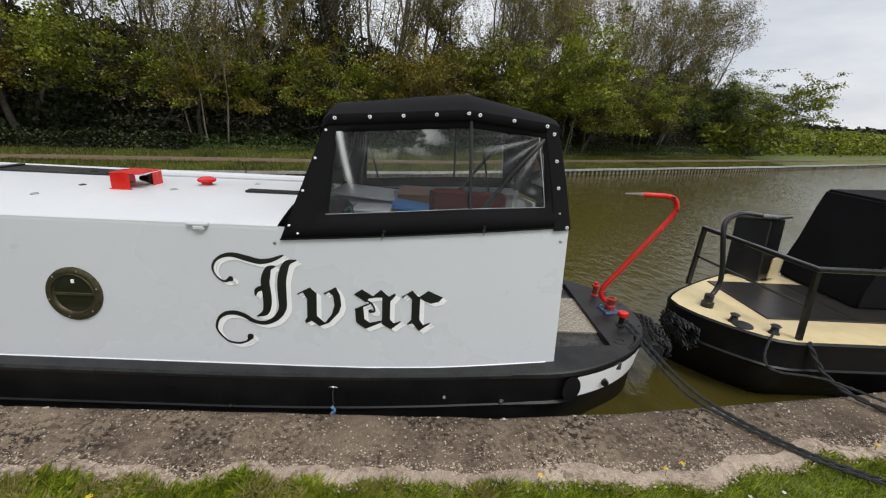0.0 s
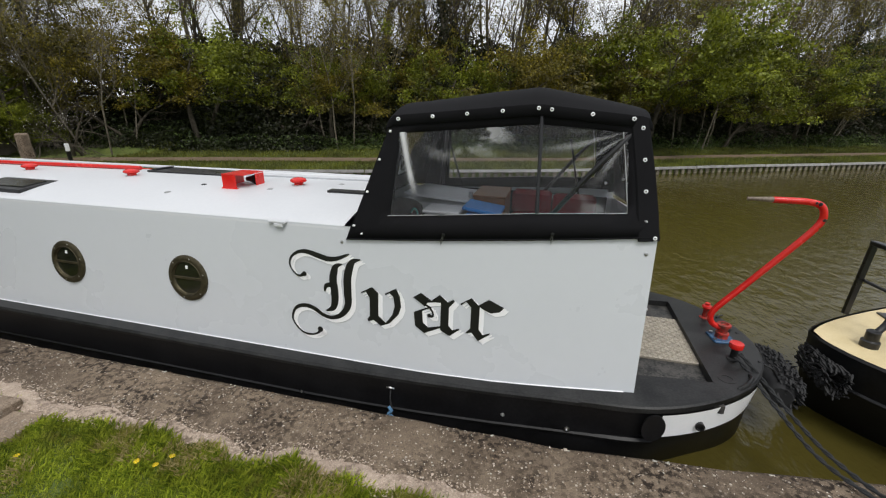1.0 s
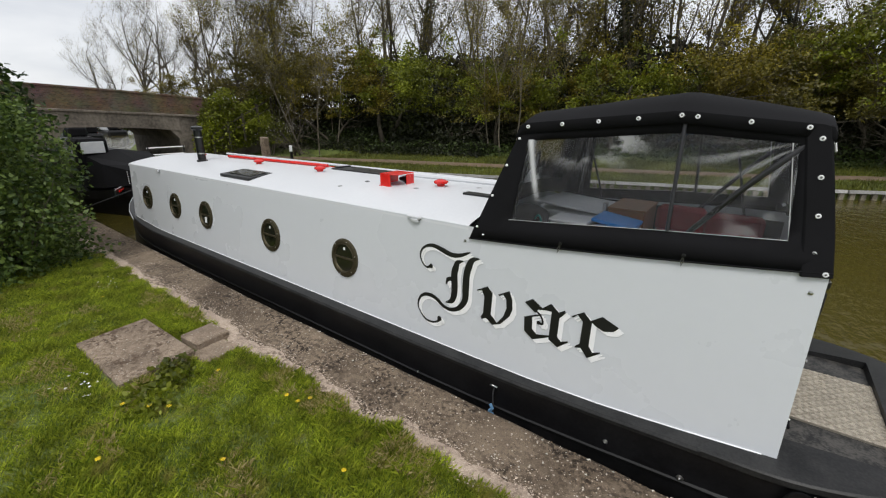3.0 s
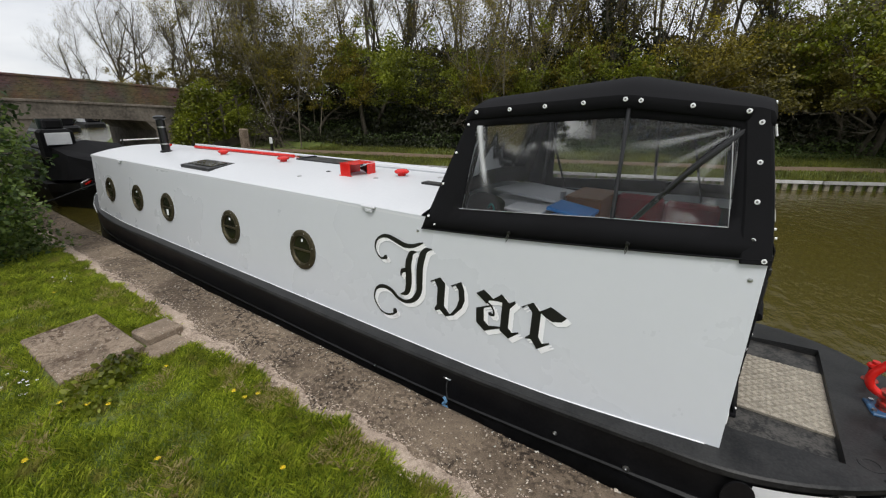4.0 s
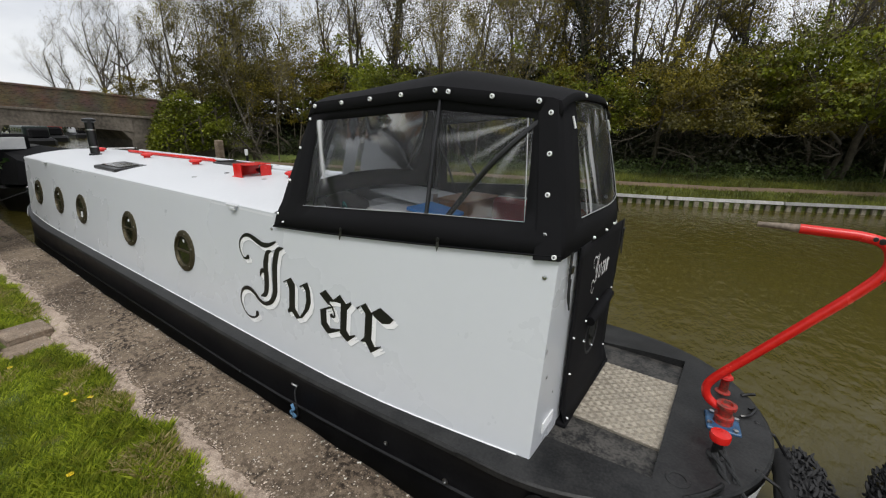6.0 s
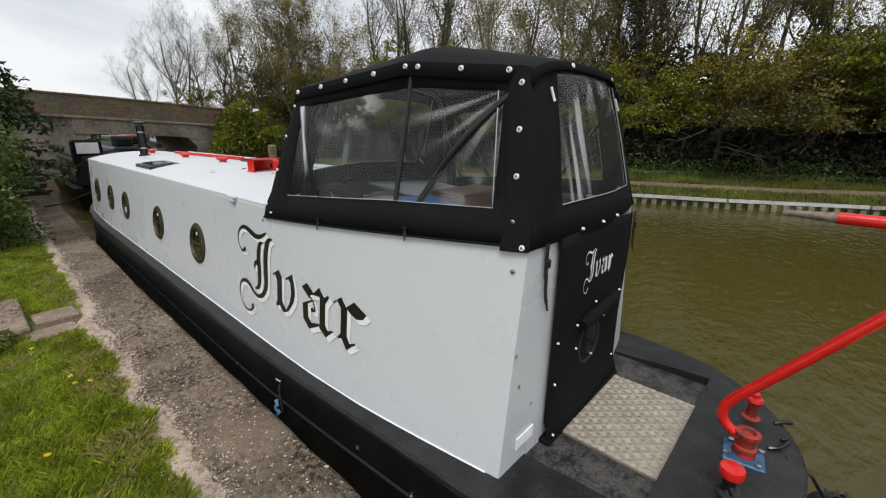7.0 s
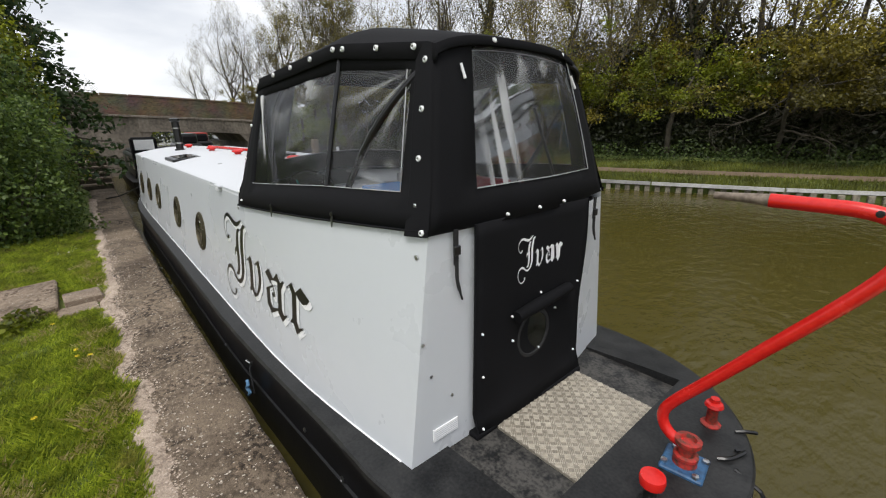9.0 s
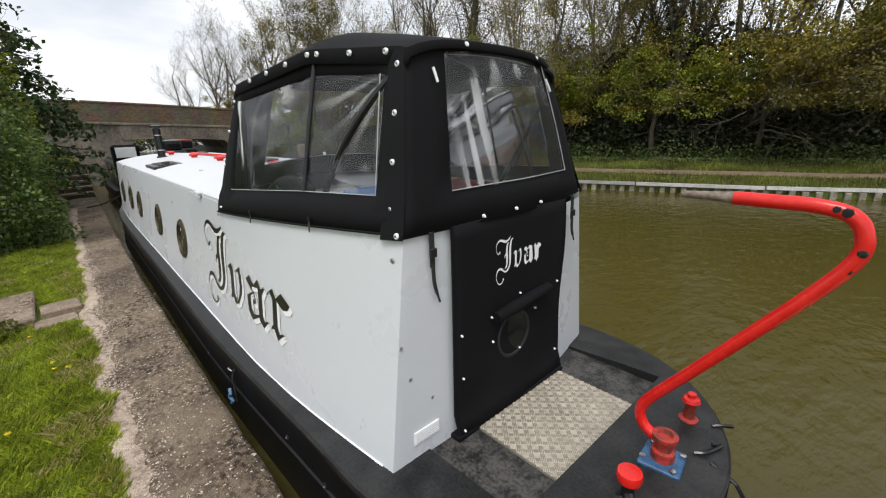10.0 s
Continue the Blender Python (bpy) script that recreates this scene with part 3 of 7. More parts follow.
def build_porthole(x, z=0.975, open_flap=False):
    y = side_y(x, z)
    lean = math.degrees(math.atan2(0.11, 1.1))
    turn = pose(x, y - 0.002, z, -lean, 0, 0)
    ring = lathe([(0.135, 0.0), (0.142, -0.012), (0.158, -0.02), (0.185, -0.018), (0.2, -0.008), (0.2, 0.004)], (0, 0, 0), "y", 40, caps=False)
    bmesh.ops.transform(ring, matrix=turn, verts=ring.verts)
    p = part("porthole", ring, BRASS, boat, "round brass-rimmed porthole with dark glass", smooth=True)
    bead = lathe([(0.146, -0.013), (0.150, -0.024), (0.155, -0.02)], (0, 0, 0), "y", 40, caps=False)
    bmesh.ops.transform(bead, matrix=turn, verts=bead.verts)
    part("bead", bead, BRASS, p, smooth=True)
    glass = lathe([(0.0, -0.004), (0.1, -0.005), (0.14, -0.004), (0.141, 0.004)], (0, 0, 0), "y", 32)
    bmesh.ops.transform(glass, matrix=turn, verts=glass.verts)
    part("pane", glass, PORT_GLASS, p, smooth=True)
    bar = box(-0.135, 0.135, -0.016, -0.004, -0.012, 0.012, 0.004)
    bmesh.ops.transform(bar, matrix=turn, verts=bar.verts)
    part("bar", bar, BRASS, p)
    for k in range(6):
        a = radians(60 * k + 15)
        b = lathe([(0.007, -0.015), (0.007, -0.02), (0.0, -0.0225)], (0.177 * math.cos(a), 0, 0.177 * math.sin(a)), "y", 8)
        bmesh.ops.transform(b, matrix=turn, verts=b.verts)
        part("bolt", b, STEEL, p)
    if open_flap:
        b = box(-0.03, 0.03, -0.008, -0.003, -0.11, -0.03, 0.004)
        bmesh.ops.transform(b, matrix=turn, verts=b.verts)
        part("sticker", b, SHADOW_WHITE, p)
    else:
        b = box(-0.012, 0.012, -0.01, -0.004, 0.08, 0.11, 0.004)
        bmesh.ops.transform(b, matrix=turn, verts=b.verts)
        part("catch", b, SHADOW_WHITE, p)


PORT_GLASS = mat("dark_port_glass", (0.008, 0.009, 0.006), (0.02, 0.02, 0.014), rough=0.12, bump=0.02, dist=0.002)
for x in (-2.62, -3.98, -5.66, -6.70, -7.84):
    build_porthole(x, open_flap=x == -5.66)

# lettering: pen strokes (u, v, width) and cut shapes (u, v), in hundredths of a metre from the first letter's foot
I_TOP = [(10, 46, 3), (6, 44, 1.6), (1, 47, 1.2), (-2, 53, 1.4), (0, 59, 1.8), (6, 63, 2.6), (13, 64, 3.4), (22, 62, 4.2), (31, 60, 4.0), (39, 61, 3.2), (46, 64, 2), (49, 65.5, 0.6)]
I_IN = [(43, 57, 0.8), (38, 55, 4), (36, 50, 6), (35, 44, 6.4), (36, 35, 6.4), (36, 27, 6), (34, 21, 4.5), (28, 18, 0.8)]
I_TICK = [(27.5, 34, 1), (29, 38.5, 3.4), (34, 40, 3.6)]
I_OUT = [(58, 62, 0.8), (52, 60, 4), (49, 55, 6), (47, 46, 6.4), (47, 35, 6.4), (47, 25, 5.6), (42, 17, 4.2), (34, 13, 3), (26, 14, 3), (19, 18, 3.4), (12, 20, 3.4), (5, 19, 3), (0, 15, 2.2), (-2, 8, 1.5), (1, 2, 1.3), (7, -3, 1.5), (14, -4, 1.7), (20, -2, 1.6), (22.5, 1, 3.4)]
V_L = [(58, 37), (67, 42), (72, 38), (72, 20), (78, 15), (74, 12), (68, 16), (64, 14), (63, 16), (65, 19), (65, 33), (62, 38), (58, 36)]
V_R = [(77, 38), (86, 43), (89, 37), (90, 29), (88, 23), (81, 15), (74, 12), (78, 15), (83, 22), (85, 29), (84, 36), (81, 39), (78, 37)]
A_L = [(100, 26), (106, 29), (107, 19), (111, 16), (120, 18), (121, 17), (108, 11), (101, 16)]
A_R = [(99, 38), (105, 42), (113, 37), (119, 42), (125, 37), (129, 39.5), (130, 38), (126, 33), (126, 19), (129, 16), (134, 18), (134, 17), (127, 11), (120, 15), (120, 36), (116, 36), (110, 35), (108, 32)]
A_HAIR = [(106, 34, 1.2), (111, 32, 1.4), (114, 28, 1.3), (114, 25, 1.6), (111.5, 25, 2.2)]
A_HAIR2 = [(100, 26, 1.4), (106, 29, 1.2), (113, 32, 1)]
R_ALL = [(134, 37), (142, 42), (147, 37), (154, 42), (165, 37), (162, 33.5), (156, 32), (151, 34), (148, 36), (148, 19), (151, 15), (156, 17), (156, 16), (148, 10), (143, 16), (139, 15), (139, 16), (142, 19), (142, 35), (138, 39), (135, 36)]


def letter_shapes():
    """The word as groups of closed outlines in metres, letter by letter."""
    def stroke(row):
        P = spline(row, 6)
        left, right = [], []
        for i, p in enumerate(P):
            d = P[min(i + 1, len(P) - 1)][:2] - P[max(i - 1, 0)][:2]
            n = np.array((-d[1], d[0])) / (np.hypot(*d) + 1e-6) * p[2] / 2
            left.append(p[:2] + n)
            right.append(p[:2] - n)
        return [[left[i], left[i + 1], right[i + 1], right[i]] for i in range(len(P) - 1)]
    def dot(u, v, r):
        return [[(u + r * math.cos(k * math.pi / 5), v + r * math.sin(k * math.pi / 5)) for k in range(10)]]
    return [stroke(I_TOP) + stroke(I_IN) + stroke(I_TICK) + stroke(I_OUT) + dot(10.5, 46, 2.0) + dot(22.5, 1.5, 2.4), [V_L, V_R], [A_L, A_R] + stroke(A_HAIR) + stroke(A_HAIR2) + dot(111.5, 25.2, 1.5), [R_ALL]]


def letter_mesh(shapes, place, shift=(0, 0)):
    bm = bmesh.new()
    for outline in shapes:
        vs = [bm.verts.new(place((p[0] + shift[0]) / 100, (p[1] + shift[1]) / 100)) for p in outline]
        try:
            bm.faces.new(vs)
        except ValueError:
            pass
    bmesh.ops.triangulate(bm, faces=bm.faces[:], ngon_method="BEAUTY")
    return bm


def on_side(out):
    return lambda u, v: (-1.60 + u, side_y(-1.60 + u, 0.68 + v, out), 0.68 + v)


for name, shapes in zip(("letter_i", "letter_v", "letter_a", "letter_r"), letter_shapes()):
    main = part(name, letter_mesh(shapes, on_side(0.0065)), BLACK, boat, "black blackletter character with white drop shadow")
    bm = letter_mesh(shapes, on_side(0.0045), (3.4, -2.4))
    merge(bm, letter_mesh(shapes, on_side(0.0035), (1.7, -1.2)))
    part("drop_shadow", bm, SHADOW_WHITE, main, "white drop shadow")

# scuppers at the roof edge and small fittings on the hull
for x in (-1.70, -7.25):
    bm = box(x - 0.075, x + 0.075, side_y(x, rail(x), 0.03), side_y(x, rail(x), -0.05), rail(x) - 0.012, rail(x) + 0.006, 0.004)
    box(x - 0.03, x + 0.05, side_y(x, rail(x), 0.032), side_y(x, rail(x), 0.0), rail(x) - 0.045, rail(x) - 0.01, 0.008, bm=bm)
    part("roof_scupper", bm, ROOF, boat, "white roof drain lip")
for x, z, r in ((0.55, 0.24, 0.016), (0.10, 0.27, 0.012), (-1.52, 0.17, 0.010)):
    part("skin_fitting", lathe([(r, 0), (r * 1.3, -0.008), (r * 0.5, -0.012), (0.0, -0.004)], (x, C - hull_half(x) - 0.001, z), "y", 12), STEEL, boat, smooth=True)
part("skin_fitting", lathe([(0.028, 0.02), (0.03, -0.014), (0.02, -0.016), (0.02, -0.004), (0, -0.004)], (1.40, C - 0.90, 0.36), "y", 14), BLACK, boat, smooth=True)
part("screw", lathe([(0.012, 0), (0.011, -0.006), (0.0, -0.009)], (-1.17, side_y(-1.17, 1.42), 1.42), "y", 10), STEEL, boat)
part("screw", lathe([(0.012, 0), (0.011, -0.006), (0.0, -0.009)], (0.915, side_y(0.915, 1.49), 1.49), "y", 10), STEEL, boat)


def build_vent(x, y):
    z = roof_z(x, y)
    v = part("roof_vent", lathe([(0.045, -0.01), (0.04, 0.03), (0.06, 0.034), (0.075, 0.045), (0.072, 0.06), (0.045, 0.075), (0.0, 0.08)], (x, y, z), "z", 24), RED, boat, "red domed mushroom vent", smooth=True)
    part("vent_collar", lathe([(0.06, -0.01), (0.06, 0.008), (0.045, 0.01)], (x, y, z), "z", 20, caps=False), ROOF, v, smooth=True)


for x in (-2.03, -4.05, -5.55, -7.45):
    build_vent(x, 3.60)


def build_red_box():
    """An open-fronted red steel box that shields the horn on the roof."""
    x0, x1, y0, y1, z = -2.66, -2.42, 3.34, 3.62, roof_z(-2.5, 3.45) - 0.005
    t = 0.008
    bm = box(x0, x0 + t, y0, y1, z, z + 0.13, 0.002)
    box(x1 - t, x1, y0 + 0.16, y1, z, z + 0.12, 0.002, bm=bm)
    box(x0, x1, y0, y1, z + 0.125, z + 0.133, 0.002, bm=bm)
    box(x0, x1 - 0.09, y0, y0 + t, z, z + 0.126, 0.002, bm=bm)
    horn = part("horn_box", bm, RED, boat, "open red steel box on the roof")
    part("horn", lathe([(0.02, 0), (0.03, 0.05), (0.05, 0.1), (0.045, 0.1)], (-2.56, 3.55, z + 0.06), "x", 14), BLACK, horn, smooth=True)
    part("foot", box(x0 - 0.01, x1 - 0.08, y0 - 0.012, y0 + 0.02, z - 0.004, z + 0.006, 0.002), RED, horn)


build_red_box()


def roof_rail():
    """The handrail along the roof's far side."""
    def at(x, lift):
        y = C + cabin_half(x, 1.5) - 0.12
        return (x, y, roof_z(x, y) + lift)
    h = part("handrail", tube([at(x, 0.05) for x in (-8.3, -6, -4, -2.5, -1.3)], 0.018, 8), ROOF, boat, "white painted roof handrail", smooth=True)
    for x in (-8.2, -6.5, -5, -3.5, -1.6):
        part("stanchion", tube([at(x, -0.01), at(x, 0.06)], 0.01, 6), ROOF, h)


roof_rail()
# roof hatch, deck fittings and stains of hardware
hz = roof_z(-4.85, 3.0)
hatch = part("roof_hatch", box(-5.35, -4.6, 2.90, 3.26, hz - 0.02, hz + 0.035, 0.008, pose(0, 0, 0, 5, 0, 0)), BLACK, boat, "dark framed roof hatch")
part("hatch_pane", box(-5.28, -4.67, 2.97, 3.19, hz + 0.03, hz + 0.045, 0.003, pose(0, 0, 0, 5, 0, 0)), PORT_GLASS, hatch)
for x, y in ((-2.95, 3.42), (-2.2, 3.4), (-3.1, 3.15), (-1.66, 3.75)):
    z = roof_z(x, y)
    part("roof_eyelet", lathe([(0.03, -0.006), (0.028, 0.006), (0.012, 0.012), (0, 0.012)], (x, y, z), "z", 12), STEEL if x != -2.95 else BLACK, boat, smooth=True)

chimney = empty("chimney", (-6.9, 3.36, roof_z(-6.9, 3.36)), "tall black steel chimney with chrome bands", "chimney")
part("pipe", lathe([(0.085, -0.02), (0.085, 0.02), (0.062, 0.03), (0.06, 0.42), (0.062, 0.5)], chimney.location, "z", 20), BLACK, chimney, smooth=True)
part("cap", lathe([(0.062, 0.5), (0.09, 0.52), (0.09, 0.55), (0.03, 0.57), (0, 0.57)], chimney.location, "z", 20), BLACK, chimney, smooth=True)
for h in (0.12, 0.38):
    part("band", lathe([(0.063, h), (0.065, h + 0.01), (0.063, h + 0.02)], chimney.location, "z", 20, caps=False), STEEL, chimney, smooth=True)

pole = empty("boat_pole", (-5.6, 3.95, roof_z(-5.6, 3.95) + 0.04), "long red boat pole lying on roof", "pole", "poles on the roof")
part("shaft", tube([(-7.0, 3.86, roof_z(-7, 3.86) + 0.03), (-4.4, 4.0, roof_z(-4.4, 4) + 0.03)], 0.024, 8), RED, pole, smooth=True)
pole2 = empty("boat_pole", (-5.2, 4.1, roof_z(-5.2, 4.1) + 0.04), "red gangplank edge lying on roof", "pole", "poles on the roof")
part("shaft", box(-6.2, -4.3, 4.15, 4.24, roof_z(-5.2, 4.2) - 0.005, roof_z(-5.2, 4.2) + 0.012, 0.003), RED, pole2)
plank = empty("gangplank", (-3.6, 4.0, roof_z(-3.6, 4.0)), "dark painted wooden gangplank lying on roof", "plank")
part("board", box(-4.15, -3.0, 3.86, 4.15, roof_z(-3.6, 4.0) - 0.012, roof_z(-3.6, 4.0) + 0.03, 0.005), BLACK, plank)
part("batten", box(-4.1, -4.05, 3.88, 4.13, roof_z(-3.6, 4.0) + 0.03, roof_z(-3.6, 4.0) + 0.045, 0.004), BLACK, plank)
part("batten", box(-3.1, -3.05, 3.88, 4.13, roof_z(-3.6, 4.0) + 0.03, roof_z(-3.6, 4.0) + 0.045, 0.004), BLACK, plank)
white_plank = empty("boat_pole", (-2.0, 4.05, roof_z(-2, 4.05)), "white painted pole lying along roof", "pole")
part("shaft", tube([(-3.0, 4.02, roof_z(-3, 4.02) + 0.025), (-1.15, 4.12, roof_z(-1.15, 4.12) + 0.025)], 0.03, 8), ROOF, white_plank, smooth=True)
slide = part("slide_rail", box(-1.62, -1.12, 3.40, 3.50, roof_z(-1.4, 3.45) - 0.01, roof_z(-1.4, 3.45) + 0.018, 0.004), BLACK, boat, "black hatch slide rail")

# ---- stern gear ----
GRIP = mat("worn_grip", (0.10, 0.075, 0.055), (0.24, 0.19, 0.15), rough=0.6, scale=30, bump=0.2, dist=0.003)
DECK_Z = 0.553
tiller = empty("tiller", (1.80, 3.71, DECK_Z), "red swan-neck tiller on blue-painted base plate", "tiller")
part("base_plate", box(1.715, 1.885, 3.625, 3.795, DECK_Z - 0.002, DECK_Z + 0.022, 0.006, pose(0, 0, 0, 0, 0, 8)), BLUE, tiller, "chipped blue base plate")
part("rudder_cup", lathe([(0.05, 0.02), (0.046, 0.045), (0.05, 0.05), (0.05, 0.066), (0.036, 0.072), (0.038, 0.118), (0.052, 0.124), (0.052, 0.142), (0.032, 0.145), (0.026, 0.13), (0, 0.13)], (1.80, 3.71, DECK_Z), "z", 20), RED_WORN, tiller, "rust-stained red rudder cup", smooth=True)
for dx, dy in ((-0.062, -0.06), (0.064, -0.06), (-0.06, 0.062), (0.064, 0.062)):
    part("bolt", lathe([(0.014, 0.02), (0.014, 0.034), (0.0, 0.036)], (1.80 + dx, 3.71 + dy, DECK_Z), "z", 6), STEEL, tiller)
neck = spline([(1.80, 3.71, 0.655), (1.745, 3.71, 0.67), (1.70, 3.71, 0.705), (1.685, 3.71, 0.765), (1.72, 3.71, 0.845), (1.852, 3.71, 1.03), (2.025, 3.71, 1.275), (2.168, 3.71, 1.48), (2.235, 3.71, 1.60), (2.235, 3.71, 1.675), (2.20, 3.71, 1.725), (2.12, 3.71, 1.745), (2.00, 3.71, 1.747), (1.90, 3.71, 1.747)], 5)
part("swan_neck", tube(neck, 0.024, 12), RED, tiller, "gloss red bent steel bar with chipped bend", smooth=True)
part("handle", tube([(1.90, 3.71, 1.747), (1.84, 3.71, 1.747), (1.78, 3.71, 1.746), (1.735, 3.71, 1.745)], [0.022, 0.017, 0.014, 0.013], 12), GRIP, tiller, "bare worn wooden grip", smooth=True)
for p, r in (((2.222, 3.692, 1.56), 0.012), ((2.243, 3.689, 1.62), 0.014), ((2.19, 3.689, 1.735), 0.016), ((2.165, 3.689, 1.742), 0.012)):
    part("paint_chip", lathe([(r, 0), (r * 0.8, -0.004), (0, -0.005)], p, "y", 7), DECK, tiller, "dark primer showing")
tiller.location.x -= 0.025


def bollard(x, y):
    b = empty("bollard", (x, y, DECK_Z), "short dark mooring bollard with red cap", "bollard", "stern bollards")
    part("post", lathe([(0.045, -0.002), (0.045, 0.012), (0.026, 0.02), (0.024, 0.09), (0.03, 0.1)], b.location, "z", 16), DECK if y < C else RED_WORN, b, smooth=True)
    part("cap", lathe([(0.03, 0.1), (0.046, 0.105), (0.05, 0.13), (0.046, 0.145), (0.0, 0.15)] if y < C else [(0.03, 0.1), (0.042, 0.115), (0.036, 0.13), (0.02, 0.135), (0.02, 0.155), (0, 0.155)], b.location, "z", 16), RED, b, smooth=True)
    return b


bollard(1.76, 3.40)
bollard(1.76, 4.08)
filler = part("deck_filler", lathe([(0.06, 0), (0.055, 0.01), (0.038, 0.011), (0.036, 0.006), (0, 0.007)], (1.62, 3.10, DECK_Z), "z", 20), DECK, boat, "weathered round filler cap", smooth=True)
part("fairlead", tube(spline([(1.66, 3.0, DECK_Z), (1.72, 3.03, DECK_Z + 0.03), (1.78, 3.12, DECK_Z + 0.03), (1.80, 3.2, DECK_Z)], 4), 0.014, 8), DECK, boat, smooth=True)
part("drain_slot", box(1.537, 1.55, 3.66, 3.71, 0.515, 0.54, 0.003), BLACK, boat)
for y0, y1 in ((3.85, 3.98), (4.10, 4.16)):
    part("shackle", tube(spline([(1.86, y0, DECK_Z + 0.012), (1.90, y0 + 0.03, DECK_Z + 0.02), (1.93, y1, DECK_Z + 0.014), (1.9, y1 - 0.02, DECK_Z + 0.012)], 4), 0.009, 6), BLACK, boat, smooth=True)

ROPE = mat("black_rope", (0.010, 0.011, 0.012), (0.035, 0.036, 0.038), rough=0.9, scale=40, fine=300, bump=0.8, dist=0.006)
ROPE_BLUE = mat("blue_rope", (0.05, 0.16, 0.32), (0.16, 0.30, 0.45), rough=0.85, scale=60, fine=300, bump=0.6, dist=0.004)
RUBBER = mat("rubber", (0.008, 0.008, 0.009), (0.02, 0.02, 0.021), rough=0.75, scale=20, bump=0.5, dist=0.006)


def rope(name, pts, radius, material, label, parent=None):
    """A laid rope: two strands twisted round each other."""
    P = spline(pts, 10)
    bm = bmesh.new()
    length = 0
    for s in range(2):
        line = []
        length = 0
        for i, p in enumerate(P):
            if i:
                length += float(np.linalg.norm(P[i] - P[i - 1]))
            a = length / radius * 0.55 + s * math.pi
            line.append((p[0] + 0.45 * radius * math.cos(a), p[1] + 0.45 * radius * math.sin(a), p[2] + 0.45 * radius * math.cos(a)))
        tube(line, radius * 0.72, 6, bm)
    ob = part(name, bm, material, parent, label if parent else "", smooth=True)
    return ob if parent else tagged(ob, label, "rope")


rope("mooring_rope", [(1.78, 3.36, 0.63), (1.82, 3.30, 0.60), (1.95, 3.12, 0.47), (2.12, 2.80, 0.33), (2.33, 2.53, 0.27), (2.62, 2.20, 0.265), (3.0, 1.95, 0.265), (3.6, 1.6, 0.26)], 0.013, ROPE, "black mooring rope from stern bollard across concrete")
rope("mooring_rope", [(1.75, 3.34, 0.61), (1.80, 3.26, 0.57), (1.92, 3.05, 0.44), (2.07, 2.75, 0.31), (2.28, 2.50, 0.27), (2.58, 2.17, 0.265), (2.97, 1.92, 0.265), (3.6, 1.54, 0.26)], 0.013, ROPE, "black mooring rope doubled back over concrete")
blue = rope("cord", [(-0.74, C - hull_half(-0.74) - 0.01, 0.36), (-0.745, C - hull_half(-0.74) - 0.03, 0.30), (-0.74, C - hull_half(-0.74) - 0.03, 0.2), (-0.735, C - hull_half(-0.74) - 0.032, 0.1)], 0.006, ROPE, "thin cord with blue knot hanging on hull")
part("knot", tube(spline([(-0.75, 2.56, 0.22), (-0.725, 2.555, 0.19), (-0.75, 2.55, 0.16), (-0.72, 2.56, 0.13), (-0.745, 2.555, 0.1)], 4), 0.012, 6), ROPE_BLUE, blue, "frayed blue knot", smooth=True)
part("eye", tube(spline([(-0.77, 2.59, 0.37), (-0.74, 2.575, 0.385), (-0.71, 2.59, 0.37)], 4), 0.006, 6), STEEL, blue)


def build_fender():
    """The woven rope fender that hangs at the stern."""
    f = empty("rope_fender", (2.12, 3.55, 0.30), "black woven rope stern fender", "fender")
    rf = random.Random(6)
    bm = bmesh.new()
    for j in range(20):
        a0 = -0.95 + j * 0.10
        r = 0.13 * math.sqrt(max(0.1, 1 - (a0 / 1.25) ** 2))
        for k in range(34):
            b = radians(360 / 34 * (k + 0.5 * (j % 2)))
            c0 = Vector((2.10 + 0.10 * math.cos(a0) + r * math.cos(b) * 0.8, 3.62 + 0.36 * math.sin(a0), 0.34 + r * math.sin(b)))
            q = Vector((rf.uniform(-0.02, 0.02), 0.035, rf.uniform(-0.03, 0.03)))
            c0 += Vector((rf.gauss(0, 0.008), rf.gauss(0, 0.012), rf.gauss(0, 0.008)))
            tube([c0 - 0.6 * q, c0, c0 + 0.6 * q], [0.005, 0.010, 0.005], 4, bm)
    part("weave", bm, RUBBER, f, smooth=True)
    part("core", tube([(2.10, 3.32, 0.34), (2.16, 3.45, 0.34), (2.17, 3.62, 0.34), (2.16, 3.8, 0.34), (2.10, 3.93, 0.34)], [0.07, 0.105, 0.115, 0.105, 0.07], 12), RUBBER, f, smooth=True)
    for y in (3.40, 3.84):
        part("chain", tube([(1.93, y, DECK_Z + 0.01), (2.03, y, 0.52), (2.10, y, 0.42)], 0.009, 6), BLACK, f)


build_fender()

# ---- the canopy over the steering well ----
CAN = 3.675
canopy = empty("canopy", (0, CAN, 1.5), "black canvas boat canopy with clear vinyl windows", "canopy")


def canopy_z(x):
    """Height of the roof's edge seam."""
    return 2.298 + 0.085 * (x + 0.82) / 0.98 if x < 0.16 else 2.383 - 0.068 * (x - 0.16) / 0.64


def canopy_crown(x):
    """How far the roof rises from its seam to the middle."""
    return float(np.interp(x, (-0.82, 0.16, 0.80), (0.085, 0.122, 0.062)))


